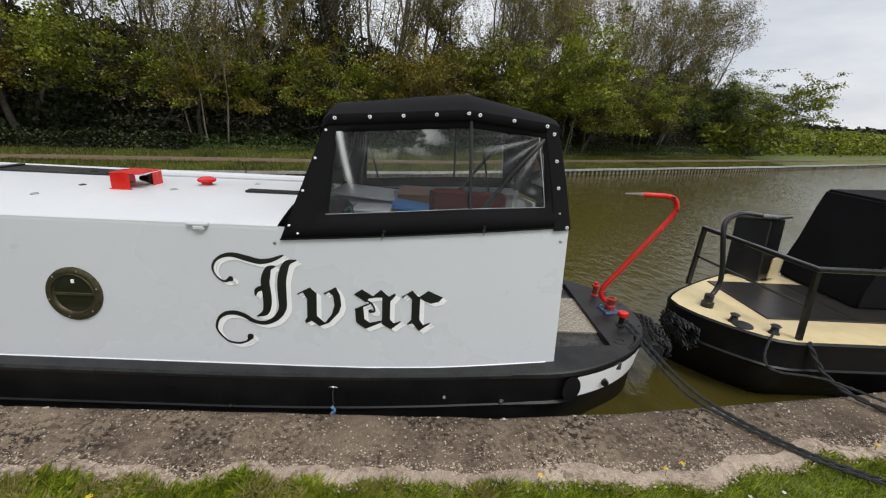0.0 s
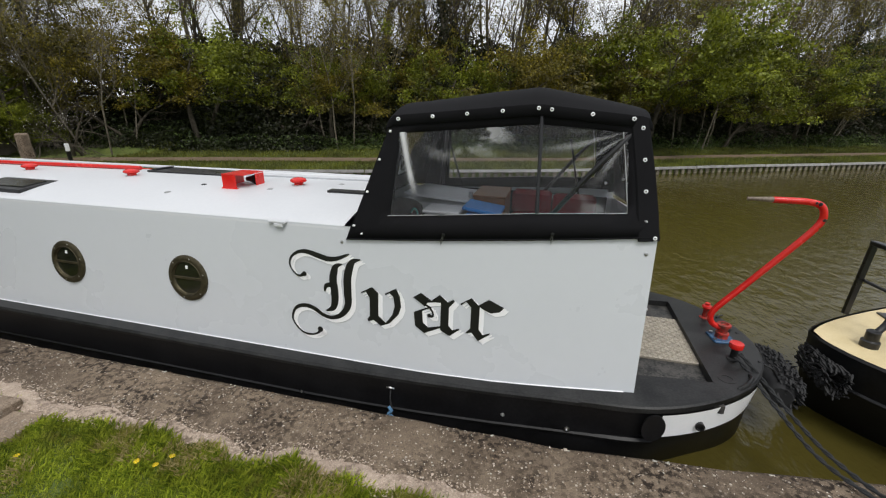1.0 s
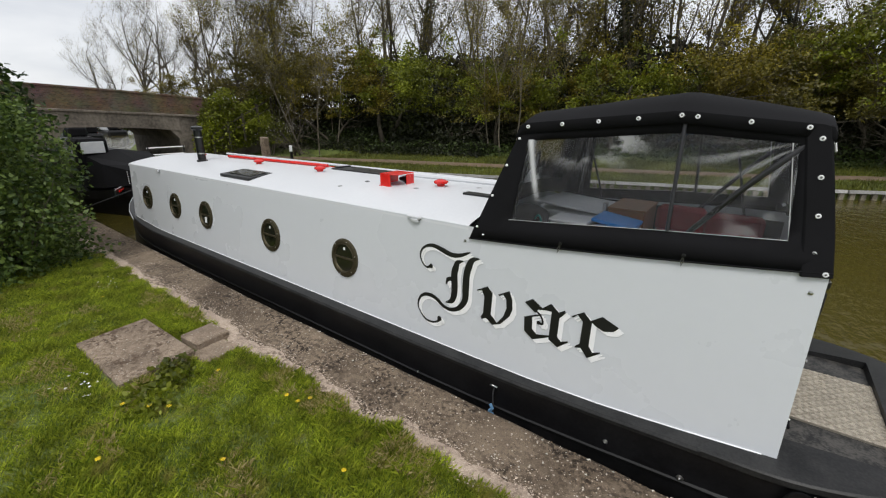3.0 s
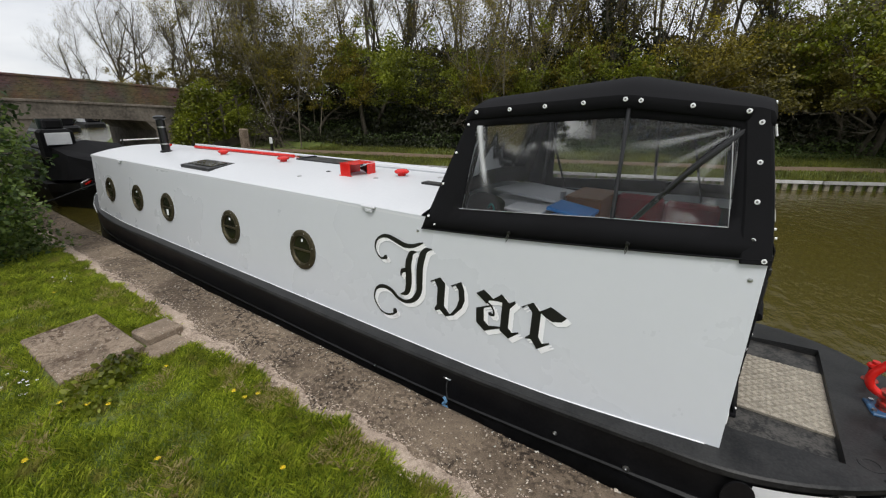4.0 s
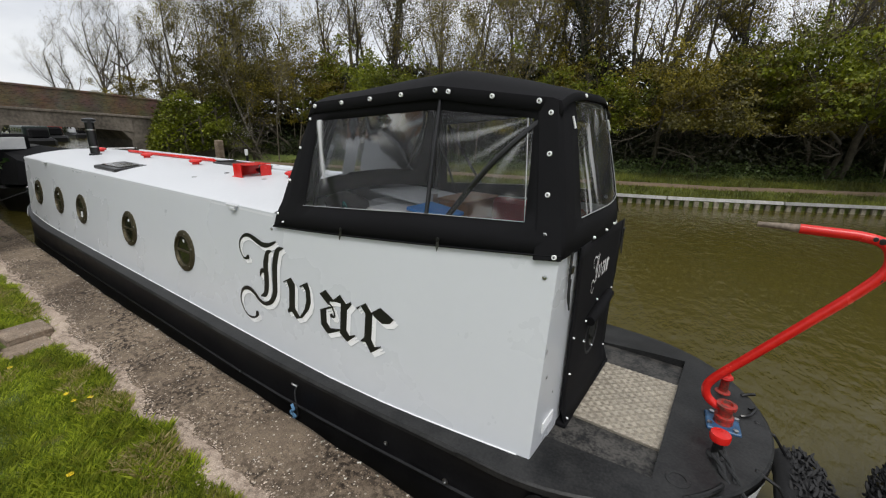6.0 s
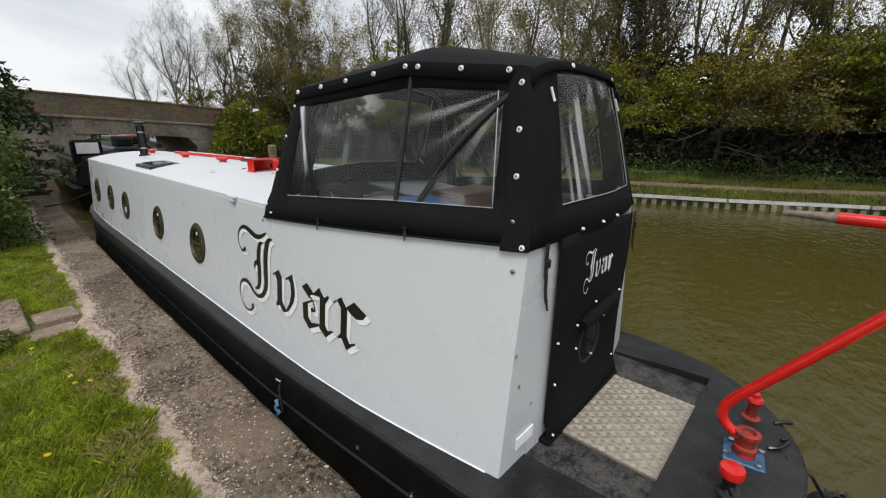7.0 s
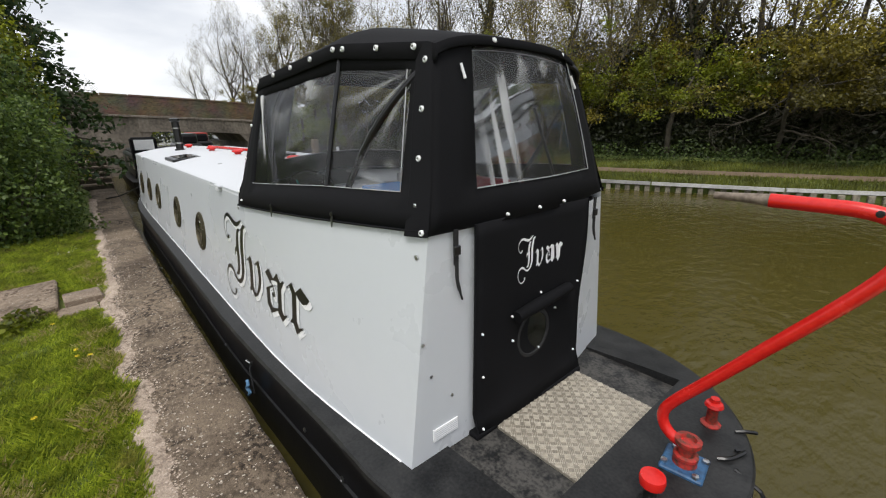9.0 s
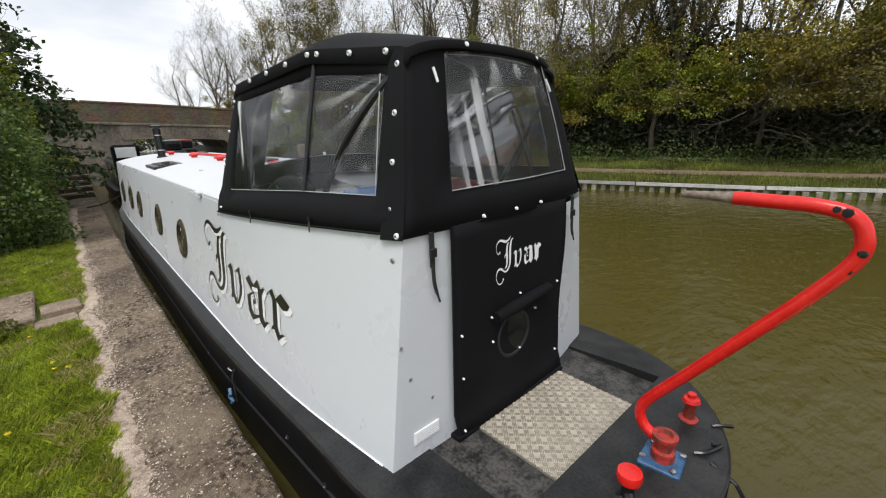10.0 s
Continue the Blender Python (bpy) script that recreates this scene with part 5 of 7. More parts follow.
for x0, x1, zt in ((-0.86, -0.74, 2.33), (0.18, 0.16, 2.42), (0.16, 0.76, 2.29)):
    half = 0.56
    if x1 == 0.16:
        part("hoop", tube([(x1, CAN + q * half, zt - 0.05 + 0.10 * (1 - q * q)) for q in (-1, -0.8, -0.5, 0, 0.5, 0.8, 1)], 0.012, 8), BLACK, frame_ob, smooth=True)
        continue
    hoop = spline([(x0, CAN - 0.74, 1.50), (x0 + (x1 - x0) * 0.6, CAN - 0.68, 1.5 + (zt - 1.5) * 0.6), (x1, CAN - half, zt - 0.05), (x1, CAN - half + 0.15, zt + 0.03), (x1, CAN, zt + 0.06), (x1, CAN + half - 0.15, zt + 0.03), (x1, CAN + half, zt - 0.05), (x0 + (x1 - x0) * 0.6, CAN + 0.68, 1.5 + (zt - 1.5) * 0.6), (x0, CAN + 0.74, 1.50)], 5)
    part("hoop", tube(hoop, 0.016, 8), BLACK, frame_ob, smooth=True)
for x0, x1 in ((-0.75, -0.62), (0.42, 0.55)):
    part("strut", tube([(x0, CAN + 0.62, 2.1), (x1, CAN + 0.76, 1.56)], 0.010, 6), BLACK, frame_ob)
part("pivot", lathe([(0.02, -0.02), (0.03, 0), (0.02, 0.02)], (0.30, CAN + 0.74, 1.53), "z", 10), STEEL, frame_ob, smooth=True)
# ---- towpath details ----
def build_grit():
    """Paler grit strip along the lawn, with an uneven edge."""
    verts, faces = [], []
    xs = [-12 + 0.06 * i for i in range(270)]
    for x in xs:
        g = grass_edge(x)
        w = 0.16 + 0.10 * noise.noise((x * 1.7, 2, 0)) + 0.05 * noise.noise((x * 8, 3, 0))
        for k, q in enumerate((-0.02, 0.3, 0.7, 1.0)):
            verts.append((x, g + w * q, PATH_Z + (-0.03, 0.006, 0.008, -0.004)[k] + 0.006 * noise.noise((x * 9, q * 5, 0))))
    for a in range(len(xs) - 1):
        for b in range(3):
            faces.append((a * 4 + b, (a + 1) * 4 + b, (a + 1) * 4 + b + 1, a * 4 + b + 1))
    tagged(link("path_edge", verts, faces, GRAVEL, smooth=True), "pale crumbling grit along the lawn", "path", kind="structure")


build_grit()


def pebbles(name, count, area, size, material, label, z=PATH_Z, seed=3):
    """Loose grit and chips: squashed little stones, each turned its own way."""
    rnd = random.Random(seed)
    verts, faces = [], []
    base = [(1, 0, 0), (0, 1, 0), (-1, 0, 0), (0, -1, 0), (0, 0, 1)]
    for _ in range(count):
        x, v = rnd.uniform(*area[0]), rnd.random()
        y0, y1 = area[1](x)
        y, r, a = y0 + (y1 - y0) * v, size * rnd.uniform(0.4, 1.5), rnd.uniform(0, 6.3)
        n = len(verts)
        for p in base:
            k = rnd.uniform(0.7, 1.3)
            verts.append((x + r * k * (p[0] * math.cos(a) - p[1] * math.sin(a)), y + r * k * (p[0] * math.sin(a) + p[1] * math.cos(a)), z - 0.002 + 0.55 * r * p[2]))
        faces += [(n, n + 1, n + 4), (n + 1, n + 2, n + 4), (n + 2, n + 3, n + 4), (n + 3, n, n + 4)]
    tagged(link(name, verts, faces, material), label, "gravel", kind="stuff")


def island_mat(name, stops, rough=0.9):
    m = bpy.data.materials.new(name)
    m.use_nodes = True
    n, l = m.node_tree.nodes, m.node_tree.links
    geo, ramp = n.new("ShaderNodeNewGeometry"), n.new("ShaderNodeValToRGB")
    while len(ramp.color_ramp.elements) < len(stops):
        ramp.color_ramp.elements.new(0.5)
    for e, (at, c) in zip(ramp.color_ramp.elements, stops):
        e.position, e.color = at, (*c, 1)
    l.new(geo.outputs["Random Per Island"], ramp.inputs["Fac"])
    l.new(ramp.outputs["Color"], n["Principled BSDF"].inputs["Base Color"])
    n["Principled BSDF"].inputs["Roughness"].default_value = rough
    return m


GRIT = island_mat("mixed_grit", [(0.0, (0.02, 0.014, 0.01)), (0.45, (0.10, 0.07, 0.045)), (0.8, (0.26, 0.19, 0.13)), (1.0, (0.72, 0.66, 0.58))])
PALE_GRIT = island_mat("pale_grit", [(0.0, (0.22, 0.165, 0.12)), (1.0, (0.62, 0.52, 0.43))])
pebbles("grit", 22000, ((-7, 4.2), lambda x: (grass_edge(x) + 0.05, near_edge(x) - 0.03)), 0.0058, GRIT, "exposed grit and chips in the concrete")
pebbles("grit", 7000, ((-7, 4.2), lambda x: (grass_edge(x) - 0.02, grass_edge(x) + 0.2)), 0.006, PALE_GRIT, "pale loose grit along the lawn", PATH_Z + 0.006, 5)
LICHEN = island_mat("lichen", [(0.0, (0.40, 0.39, 0.34)), (1.0, (0.62, 0.60, 0.54))])
pebbles("lichen", 420, ((-6, 4), lambda x: (near_edge(x) - 0.42, near_edge(x) - 0.03)), 0.015, LICHEN, "pale lichen spots on the concrete", PATH_Z - 0.006, 8)
pebbles("gravel", 1500, ((-7, 4.2), lambda x: (grass_edge(x) + 0.05, near_edge(x) - 0.03)), 0.011, GRIT, "larger stones showing in the worn concrete", PATH_Z - 0.003, 9)
pebbles("grit", 5000, ((-7, 4.2), lambda x: (grass_edge(x) + 0.12, grass_edge(x) + 0.34)), 0.006, PALE_GRIT, "pale grit scattered over the concrete", PATH_Z, 10)

slab = tagged(part("paving_slab", box(-4.34, -3.26, 0.85, 1.45, 0.08, 0.285, 0.014, pose(0, 0, 0, 2, 0, 2)), SLAB), "old concrete slab set in the lawn", "slab")
kerb = tagged(part("kerb_block", box(-3.66, -3.35, 1.50, 1.82, 0.1, 0.302, 0.012, pose(0, 0, 0, 0, 0, 5)), SLAB), "low concrete block beside the slab", "kerb")
kerb_low = tagged(part("kerb_block", box(-3.345, -3.05, 1.45, 1.78, 0.1, 0.243, 0.012, pose(0, 0, 0, 0, 0, 5)), SLAB), "sunken concrete block beside the slab", "kerb")


def grass_field(name, count, xr, yr, h0, h1, w, material, label, seed, patchy=False):
    """Blades of grass, thin tapered leaves that lean their own way, in tufts."""
    rnd = random.Random(seed)
    verts, faces = [], []
    while len(faces) < count:
        x = rnd.uniform(*xr)
        top = grass_edge(x) + 0.03 + rnd.uniform(-0.03, 0.03)
        y = top - abs(rnd.random() ** 1.35) * (top - yr)
        if -4.36 < x < -3.24 and 0.83 < y < 1.47 or -3.68 < x < -3.05 and 1.44 < y < 1.84:
            continue
        tuft = noise.noise((x * 1.3, y * 1.3, 1)) + 0.9 * noise.noise((x * 4.5, y * 4.5, 2)) + 0.5 * noise.noise((x * 13, y * 13, 6))
        if patchy and noise.noise((x * 2.6, y * 2.6, 30)) + 0.5 * noise.noise((x * 9, y * 9, 31)) < 0.34:
            continue
        h = rnd.uniform(h0, h1) * max(0.4, 1 + 0.6 * tuft)
        a, lean = rnd.uniform(0, 6.3), rnd.uniform(0.1, 0.9) * h
        dx, dy, sx, sy = lean * math.cos(a), lean * math.sin(a), -w * math.sin(a + rnd.uniform(-1, 1)), w * math.cos(a)
        z = 0.212
        n = len(verts)
        verts += [(x - sx, y - sy, z), (x + sx, y + sy, z), (x + 0.4 * dx + 0.7 * sx, y + 0.4 * dy + 0.7 * sy, z + 0.65 * h), (x + dx, y + dy, z + h)]
        faces.append((n, n + 1, n + 2, n + 3))
    tagged(link(name, verts, faces, material), label, "grass", kind="stuff")


grass_field("grass", 260000, (-7.5, 1.7), -0.2, 0.028, 0.07, 0.0026, GRASS, "short mown lawn grass with longer tufts", 11)
grass_field("grass", 26000, (1.7, 5.0), 1.0, 0.025, 0.06, 0.003, GRASS, "lawn grass beside the mooring", 12)
grass_field("dry_grass", 11000, (-6, 1.4), 0.2, 0.04, 0.075, 0.0018, leaf_mat("straw", (0.30, 0.24, 0.09), (0.62, 0.52, 0.27)), "dry straw-coloured tufts in the lawn", 13, True)

YELLOW = mat("dandelion_yellow", (0.75, 0.50, 0.01), (0.85, 0.62, 0.02), rough=0.7, scale=80, bump=0.4, dist=0.003)
PETAL = mat("daisy_white", (0.75, 0.75, 0.72), (0.85, 0.85, 0.82), rough=0.7, bump=0.1)
STALK = mat("green_stalk", (0.06, 0.12, 0.02), (0.10, 0.18, 0.04), rough=0.7, bump=0.1)


def flower(name, at, head, h, r, label):
    f = empty(name, at, label, "flower", "flowers in the lawn")
    x, y, z = at
    part("stem", tube([(x, y, z), (x + 0.006, y, z + h * 0.5), (x + 0.004, y + 0.004, z + h)], 0.0025, 5), STALK, f)
    bm = bmesh.new()
    n = 16
    c = bm.verts.new((x + 0.004, y + 0.004, z + h + r * 0.35))
    for k in range(n):
        a0, a1 = 2 * math.pi * k / n, 2 * math.pi * (k + 0.75) / n
        bm.faces.new((c, bm.verts.new((x + r * math.cos(a0), y + r * math.sin(a0), z + h + 0.2 * r * (k % 2))), bm.verts.new((x + r * math.cos(a1), y + r * math.sin(a1), z + h + 0.2 * r * (k % 2)))))
    part("head", bm, head, f)
    return f


rnd = random.Random(21)
dandelion = flower("dandelion", (-2.60, 1.00, 0.21), YELLOW, 0.085, 0.017, "yellow dandelion flower in the grass")
daisy = flower("daisy", (-3.52, 0.71, 0.21), PETAL, 0.06, 0.011, "small white daisy in the grass")
for x, y in ((-2.41, 0.53), (-1.88, 1.61), (-1.84, 1.69), (-2.02, 1.62), (-1.77, 0.99), (-2.76, 1.44), (-2.9, 0.81), (-2.73, 0.92), (-5.35, 1.31), (-1.1, 1.4), (3.19, 2.27), (0.67, 1.92), (1.5, 1.99), (1.64, 2.04)):
    copy_thing(dandelion, Matrix.Translation((x, y, 0.21)) @ pose(0, 0, 0, rnd.uniform(-8, 8), rnd.uniform(-8, 8), rnd.uniform(0, 360)))
for x, y in [(-3.55 + rnd.gauss(0, 0.13), 0.72 + rnd.gauss(0, 0.07)) for _ in range(12)] + [(-5.88 + rnd.gauss(0, 0.12), 1.48 + rnd.gauss(0, 0.07)) for _ in range(14)] + [(2.2 + rnd.gauss(0, 0.5), 1.75 + rnd.gauss(0, 0.15)) for _ in range(10)]:
    copy_thing(daisy, Matrix.Translation((x, y, 0.205)) @ pose(0, 0, 0, rnd.uniform(-10, 10), rnd.uniform(-10, 10), rnd.uniform(0, 360)))


def leaf_cloud(points, size, rnd, droop=0.3):
    """Leaves as small folded diamonds round the given points."""
    verts, faces = [], []
    for p in points:
        s = size * rnd.uniform(0.6, 1.35)
        a, b = rnd.uniform(0, 6.283), rnd.uniform(-0.9, 0.9) - droop
        d = Vector((math.cos(a) * math.cos(b), math.sin(a) * math.cos(b), math.sin(b)))
        t = d.cross(Vector((rnd.uniform(-1, 1), rnd.uniform(-1, 1), rnd.uniform(0.2, 1)))).normalized()
        n = len(verts)
        q = Vector(p)
        verts += [q, q + 0.5 * s * d + 0.33 * s * t, q + s * d, q + 0.45 * s * d - 0.33 * s * t]
        faces.append((n, n + 1, n + 2, n + 3))
    return verts, faces


def grow(rnd, p, d, length, r, depth, wood, tips, up=0.12, split=(3, 5), wander=0.22, shrink=0.62):
    """A limb and what grows from it: (line, radii) into wood, ends into tips."""
    n = 5 if depth else 4
    line, radii = [Vector(p)], [r]
    q, dd = Vector(p), Vector(d).normalized()
    for i in range(n):
        dd = (dd + Vector((rnd.gauss(0, wander), rnd.gauss(0, wander), rnd.gauss(up, wander * 0.6)))).normalized()
        q = q + dd * length / n
        line.append(q.copy())
        radii.append(max(0.004, r * (1 - 0.75 * (i + 1) / n)))
    wood.append((line, radii, depth))
    if depth == 0:
        tips += line[1:]
        return
    for k in range(rnd.randint(*split)):
        i = rnd.randint(1 if depth < 3 else 2, n)
        a = rnd.uniform(0, 6.283)
        side = dd.orthogonal().normalized()
        side = side * math.cos(a) + dd.cross(side) * math.sin(a)
        grow(rnd, line[i], dd * 0.7 + side * rnd.uniform(0.6, 1.1), length * shrink * rnd.uniform(0.7, 1.15), radii[i] * 0.62, depth - 1, wood, tips, up, split, wander, shrink)


def wood_mesh(wood):
    verts, faces = [], []
    for line, radii, depth in wood:
        sides = 7 if depth >= 3 else 5 if depth == 2 else 3
        first = len(verts)
        for i, (p, r) in enumerate(zip(line, radii)):
            d = (line[min(i + 1, len(line) - 1)] - line[max(i - 1, 0)]).normalized()
            u = d.orthogonal().normalized()
            v = d.cross(u)
            verts += [p + r * (math.cos(2 * math.pi * k / sides) * u + math.sin(2 * math.pi * k / sides) * v) for k in range(sides)]
        for i in range(len(line) - 1):
            for k in range(sides):
                a, b = first + i * sides + k, first + i * sides + (k + 1) % sides
                faces.append((a, b, b + sides, a + sides))
    return verts, faces


def make_tree(seed, height, stems, leaf, leaves, size, label, bare=False, ivy=False, low=False, name="tree", bark=BARK):
    """A tree at the origin: stems with limbs and twigs, and a loose crown of single leaves."""
    rnd = random.Random(seed)
    wood, tips = [], []
    for k in range(stems):
        a = rnd.uniform(0, 6.283)
        tilt = 0.10 if stems == 1 else 0.32
        d = Vector((tilt * math.cos(a), tilt * math.sin(a), 1))
        base = Vector((0.16 * (stems - 1) * math.cos(a), 0.16 * (stems - 1) * math.sin(a), -0.3))
        if low:
            grow(rnd, base, d, height * 0.55, 0.03 * height / math.sqrt(stems), 3, wood, tips, 0.0, (4, 6), 0.26, 0.66)
        elif bare:
            grow(rnd, base, d, height * 0.72, 0.014 * height / math.sqrt(stems), 3, wood, tips, 0.2, (6, 9), 0.10, 0.42)
        else:
            grow(rnd, base, d, height * 0.68, 0.017 * height / math.sqrt(stems), 3, wood, tips, 0.16, (5, 7), 0.13, 0.46)
    t = empty(name, (0, 0, 0), label, "tree", "trees of the far bank")
    v, f = wood_mesh(wood)
    link("trunk", v, f, bark, t, smooth=True)
    pts = []
    per = max(1, leaves // max(1, len(tips)))
    for q in tips:
        if q.z < height * (0.25 if low else 0.22):
            continue
        if low and noise.noise(q * 0.75 + Vector((seed, 0, 0))) + 0.5 * noise.noise(q * 2.1) < -0.06:
            continue
        for _ in range(int(1.7 * per) if low else per):
            pts.append(q + (Vector((rnd.gauss(0, 0.2), rnd.gauss(0, 0.2), rnd.gauss(-0.03, 0.075))) if low else Vector((rnd.gauss(0, 0.2), rnd.gauss(0, 0.2), rnd.gauss(-0.05, 0.18)))))
    v, f = leaf_cloud(pts, size, rnd)
    link("crown", v, f, leaf, t)
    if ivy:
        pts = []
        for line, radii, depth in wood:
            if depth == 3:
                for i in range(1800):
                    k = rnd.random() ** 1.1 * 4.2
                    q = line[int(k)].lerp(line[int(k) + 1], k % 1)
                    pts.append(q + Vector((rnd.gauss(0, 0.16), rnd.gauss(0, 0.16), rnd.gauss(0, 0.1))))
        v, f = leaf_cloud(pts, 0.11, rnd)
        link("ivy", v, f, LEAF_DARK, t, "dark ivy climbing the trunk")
    return t


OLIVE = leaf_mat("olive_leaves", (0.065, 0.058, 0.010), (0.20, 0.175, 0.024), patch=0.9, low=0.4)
PALE_BARK = mat("pale_bark", (0.09, 0.078, 0.055), (0.25, 0.22, 0.165), rough=0.9, scale=6, fine=40, bump=0.5, dist=0.015)
YEW = leaf_mat("deep_green_leaves", (0.022, 0.036, 0.008), (0.085, 0.115, 0.018), patch=0.9, low=0.4)
KINDS = {
    "twig": make_tree(10, 11, 2, LEAF_YELLOW, 1500, 0.06, "tall bare tree with fine spring twigs", bare=True),
    "bare": make_tree(1, 11, 1, LEAF_YELLOW, 5200, 0.085, "tall thin tree with twigs in first leaf", bare=True),
    "bare2": make_tree(2, 12, 2, LEAF_YELLOW, 7500, 0.085, "tall twin-stemmed tree with sparse young leaves", bare=True),
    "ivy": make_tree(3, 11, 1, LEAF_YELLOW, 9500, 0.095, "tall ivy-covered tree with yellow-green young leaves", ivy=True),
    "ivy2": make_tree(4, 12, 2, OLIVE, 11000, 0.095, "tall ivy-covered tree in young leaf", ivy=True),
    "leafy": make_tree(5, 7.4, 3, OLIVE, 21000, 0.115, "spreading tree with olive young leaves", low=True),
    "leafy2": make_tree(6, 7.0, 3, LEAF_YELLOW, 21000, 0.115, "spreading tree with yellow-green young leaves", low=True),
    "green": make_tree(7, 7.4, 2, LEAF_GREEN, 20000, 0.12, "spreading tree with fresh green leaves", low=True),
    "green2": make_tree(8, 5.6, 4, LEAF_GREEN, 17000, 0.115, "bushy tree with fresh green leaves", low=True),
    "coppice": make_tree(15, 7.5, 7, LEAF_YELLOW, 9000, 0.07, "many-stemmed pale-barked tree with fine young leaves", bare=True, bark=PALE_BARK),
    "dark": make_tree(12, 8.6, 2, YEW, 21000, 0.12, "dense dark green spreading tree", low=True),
    "thorn": make_tree(9, 4.8, 3, BLOSSOM, 1500, 0.05, "thorn bush with pale spring blossom", low=True),
}


def bank_z(x, y):
    f = far_edge(x)
    ramp = smooth_step(-10, -20, x) * smooth_step(-36, -27, x) * (x < -16)
    return float(np.interp(y - f, (0, 2.2, 4.2, 7, 11, 18, 60), (0.14, 0.24, 0.32, 0.55 + 1.2 * ramp, 1.4 + 1.2 * ramp, 1.8 + 1.2 * ramp, 1.2)))


rnd = random.Random(77)
used = set()


def plant(kind, x, y, s=1.0, z=None):
    z = bank_z(x, y) if z is None else z
    m = Matrix.Translation((x, y, z)) @ pose(0, 0, 0, 0, 0, rnd.uniform(0, 360))
    if kind in used:
        t = copy_thing(KINDS[kind], m)
    else:
        used.add(kind)
        t = KINDS[kind]
        t.matrix_basis = m
    t.scale = (s, s, s * rnd.uniform(0.95, 1.1))
    return t


x = -19.5
i = 0
while x < 24:
    f = far_edge(x)
    front = ("leafy2", "leafy", "green", "leafy2", "leafy2", "leafy", "thorn", "green2")[(i * 5 + i // 3) % 8]
    if x < -13 and i % 3 == 1:
        front = "thorn"
    if x > 8 and i % 3 != 1:
        plant("dark", x + 0.6, f + rnd.uniform(7.6, 8.8), rnd.uniform(0.8, 1.0))
    if i % 4 != 3:
        plant(front, x, f + rnd.uniform(6.2, 7.8), rnd.uniform(0.7, 1.02))
    plant(("bare", "ivy", "twig", "ivy2", "bare2")[i % 5] if x > -13 else ("twig", "bare")[i % 2], x + rnd.uniform(0.3, 1.2), f + rnd.uniform(9, 12), rnd.uniform(0.85, 1.1))
    plant(("ivy2", "bare2", "bare", "ivy")[i % 4], x + rnd.uniform(-0.8, 0.6), f + rnd.uniform(12, 16), rnd.uniform(0.9, 1.15))
    x += 1.75 * rnd.uniform(0.85, 1.2) * (1 + max(0, x) * 0.03)
    i += 1
plant("green", 4.6, far_edge(4.6) + 6.4, 1.12)
plant("green2", 8.6, far_edge(8.6) + 6.0, 0.95)
plant("green", 24.5, far_edge(24.5) + 6.5, 1.05)
plant("green2", 27.5, far_edge(27.5) + 6.5, 1.0)
plant("thorn", 30, far_edge(30) + 6.8, 1.1)
for kind, x, y, s in (("twig", -28.5, 10.2, 0.75), ("twig", -30, 11.5, 0.8), ("ivy", -29.5, 13.8, 0.7), ("twig", -27.5, 14.2, 0.9), ("twig", -26.5, 17, 0.9), ("twig", -25, 19.5, 0.95), ("leafy2", -25.5, 12.6, 0.6), ("leafy", -24.0, 15.0, 0.7), ("twig", -31, 9.2, 0.55), ("leafy2", -29, 11.0, 0.42)):
    plant(kind, x, y, s, 1.6)
plant("coppice", -18.4, 14.2, 0.95)
plant("coppice", 6.9, far_edge(6.9) + 6.0, 1.1)
plant("coppice", -9.5, far_edge(-9.5) + 6.3, 1.0)
plant("coppice", 14.5, far_edge(14.5) + 6.8, 1.15)
plant("leafy", -21.0, 13.6, 0.75, 1.8)
plant("ivy2", -21.5, 15.2, 0.7, 1.8)
plant("thorn", -19.0, 13.2, 0.9)
plant("leafy", -20.5, 16.5, 0.8)
plant("twig", -22.8, 13.0, 0.8, 1.8)
plant("ivy", -22.2, 14.5, 0.75, 1.8)
plant("twig", -23.5, 11.5, 0.6, 1.8)
plant("leafy2", -18.2, 15.0, 0.7)
plant("green2", -19.8, 12.0, 0.45)


def undergrowth(name, count, where, size, material, label, seed):
    rnd = random.Random(seed)
    pts = [where(rnd) for _ in range(count)]
    v, f = leaf_cloud(pts, size, rnd)
    tagged(link(name, v, f, material), label, "shrubs", kind="stuff")


def thicket(rnd):
    x = rnd.uniform(-21, 27)
    d = 6.3 + 7.4 * rnd.random() ** 1.4
    y = far_edge(x) + d
    top = (2.7 + 1.0 * noise.noise((x * 0.6, d * 0.5, 2))) * min(1, (d - 5.8) / 1.7)
    return Vector((x, y, bank_z(x, y) + max(0, top) * rnd.random() ** 0.8))


def brambles(rnd):
    x = rnd.uniform(-20, 28)
    d = 4.9 + 0.8 * noise.noise((x * 0.5, 0, 6)) + abs(rnd.gauss(0, 0.6))
    y = far_edge(x) + d
    return Vector((x, y, bank_z(x, y) + (0.65 + 0.5 * noise.noise((x * 1.1, 0, 2))) * rnd.random() ** 1.4))


def bank_growth(rnd):
    x = rnd.uniform(-20.5, -10)
    d = 4.6 + 2.6 * rnd.random()
    y = far_edge(x) + d
    return Vector((x, y, bank_z(x, y) + (0.5 + 0.5 * noise.noise((x * 0.9, d, 14))) * min(1, d - 4.3) * rnd.random()))


def abutment_growth(rnd):
    y = rnd.uniform(9.1, 15)
    top = (2.6 + 1.3 * noise.noise((y * 0.9, 3, 0))) * min(1, (y - 8.7) / 1.2)
    return Vector((BX + 0.35 + abs(rnd.gauss(0, 0.45)), y, 0.3 + 0.18 * (y - 9) + top * rnd.random() ** 0.8))


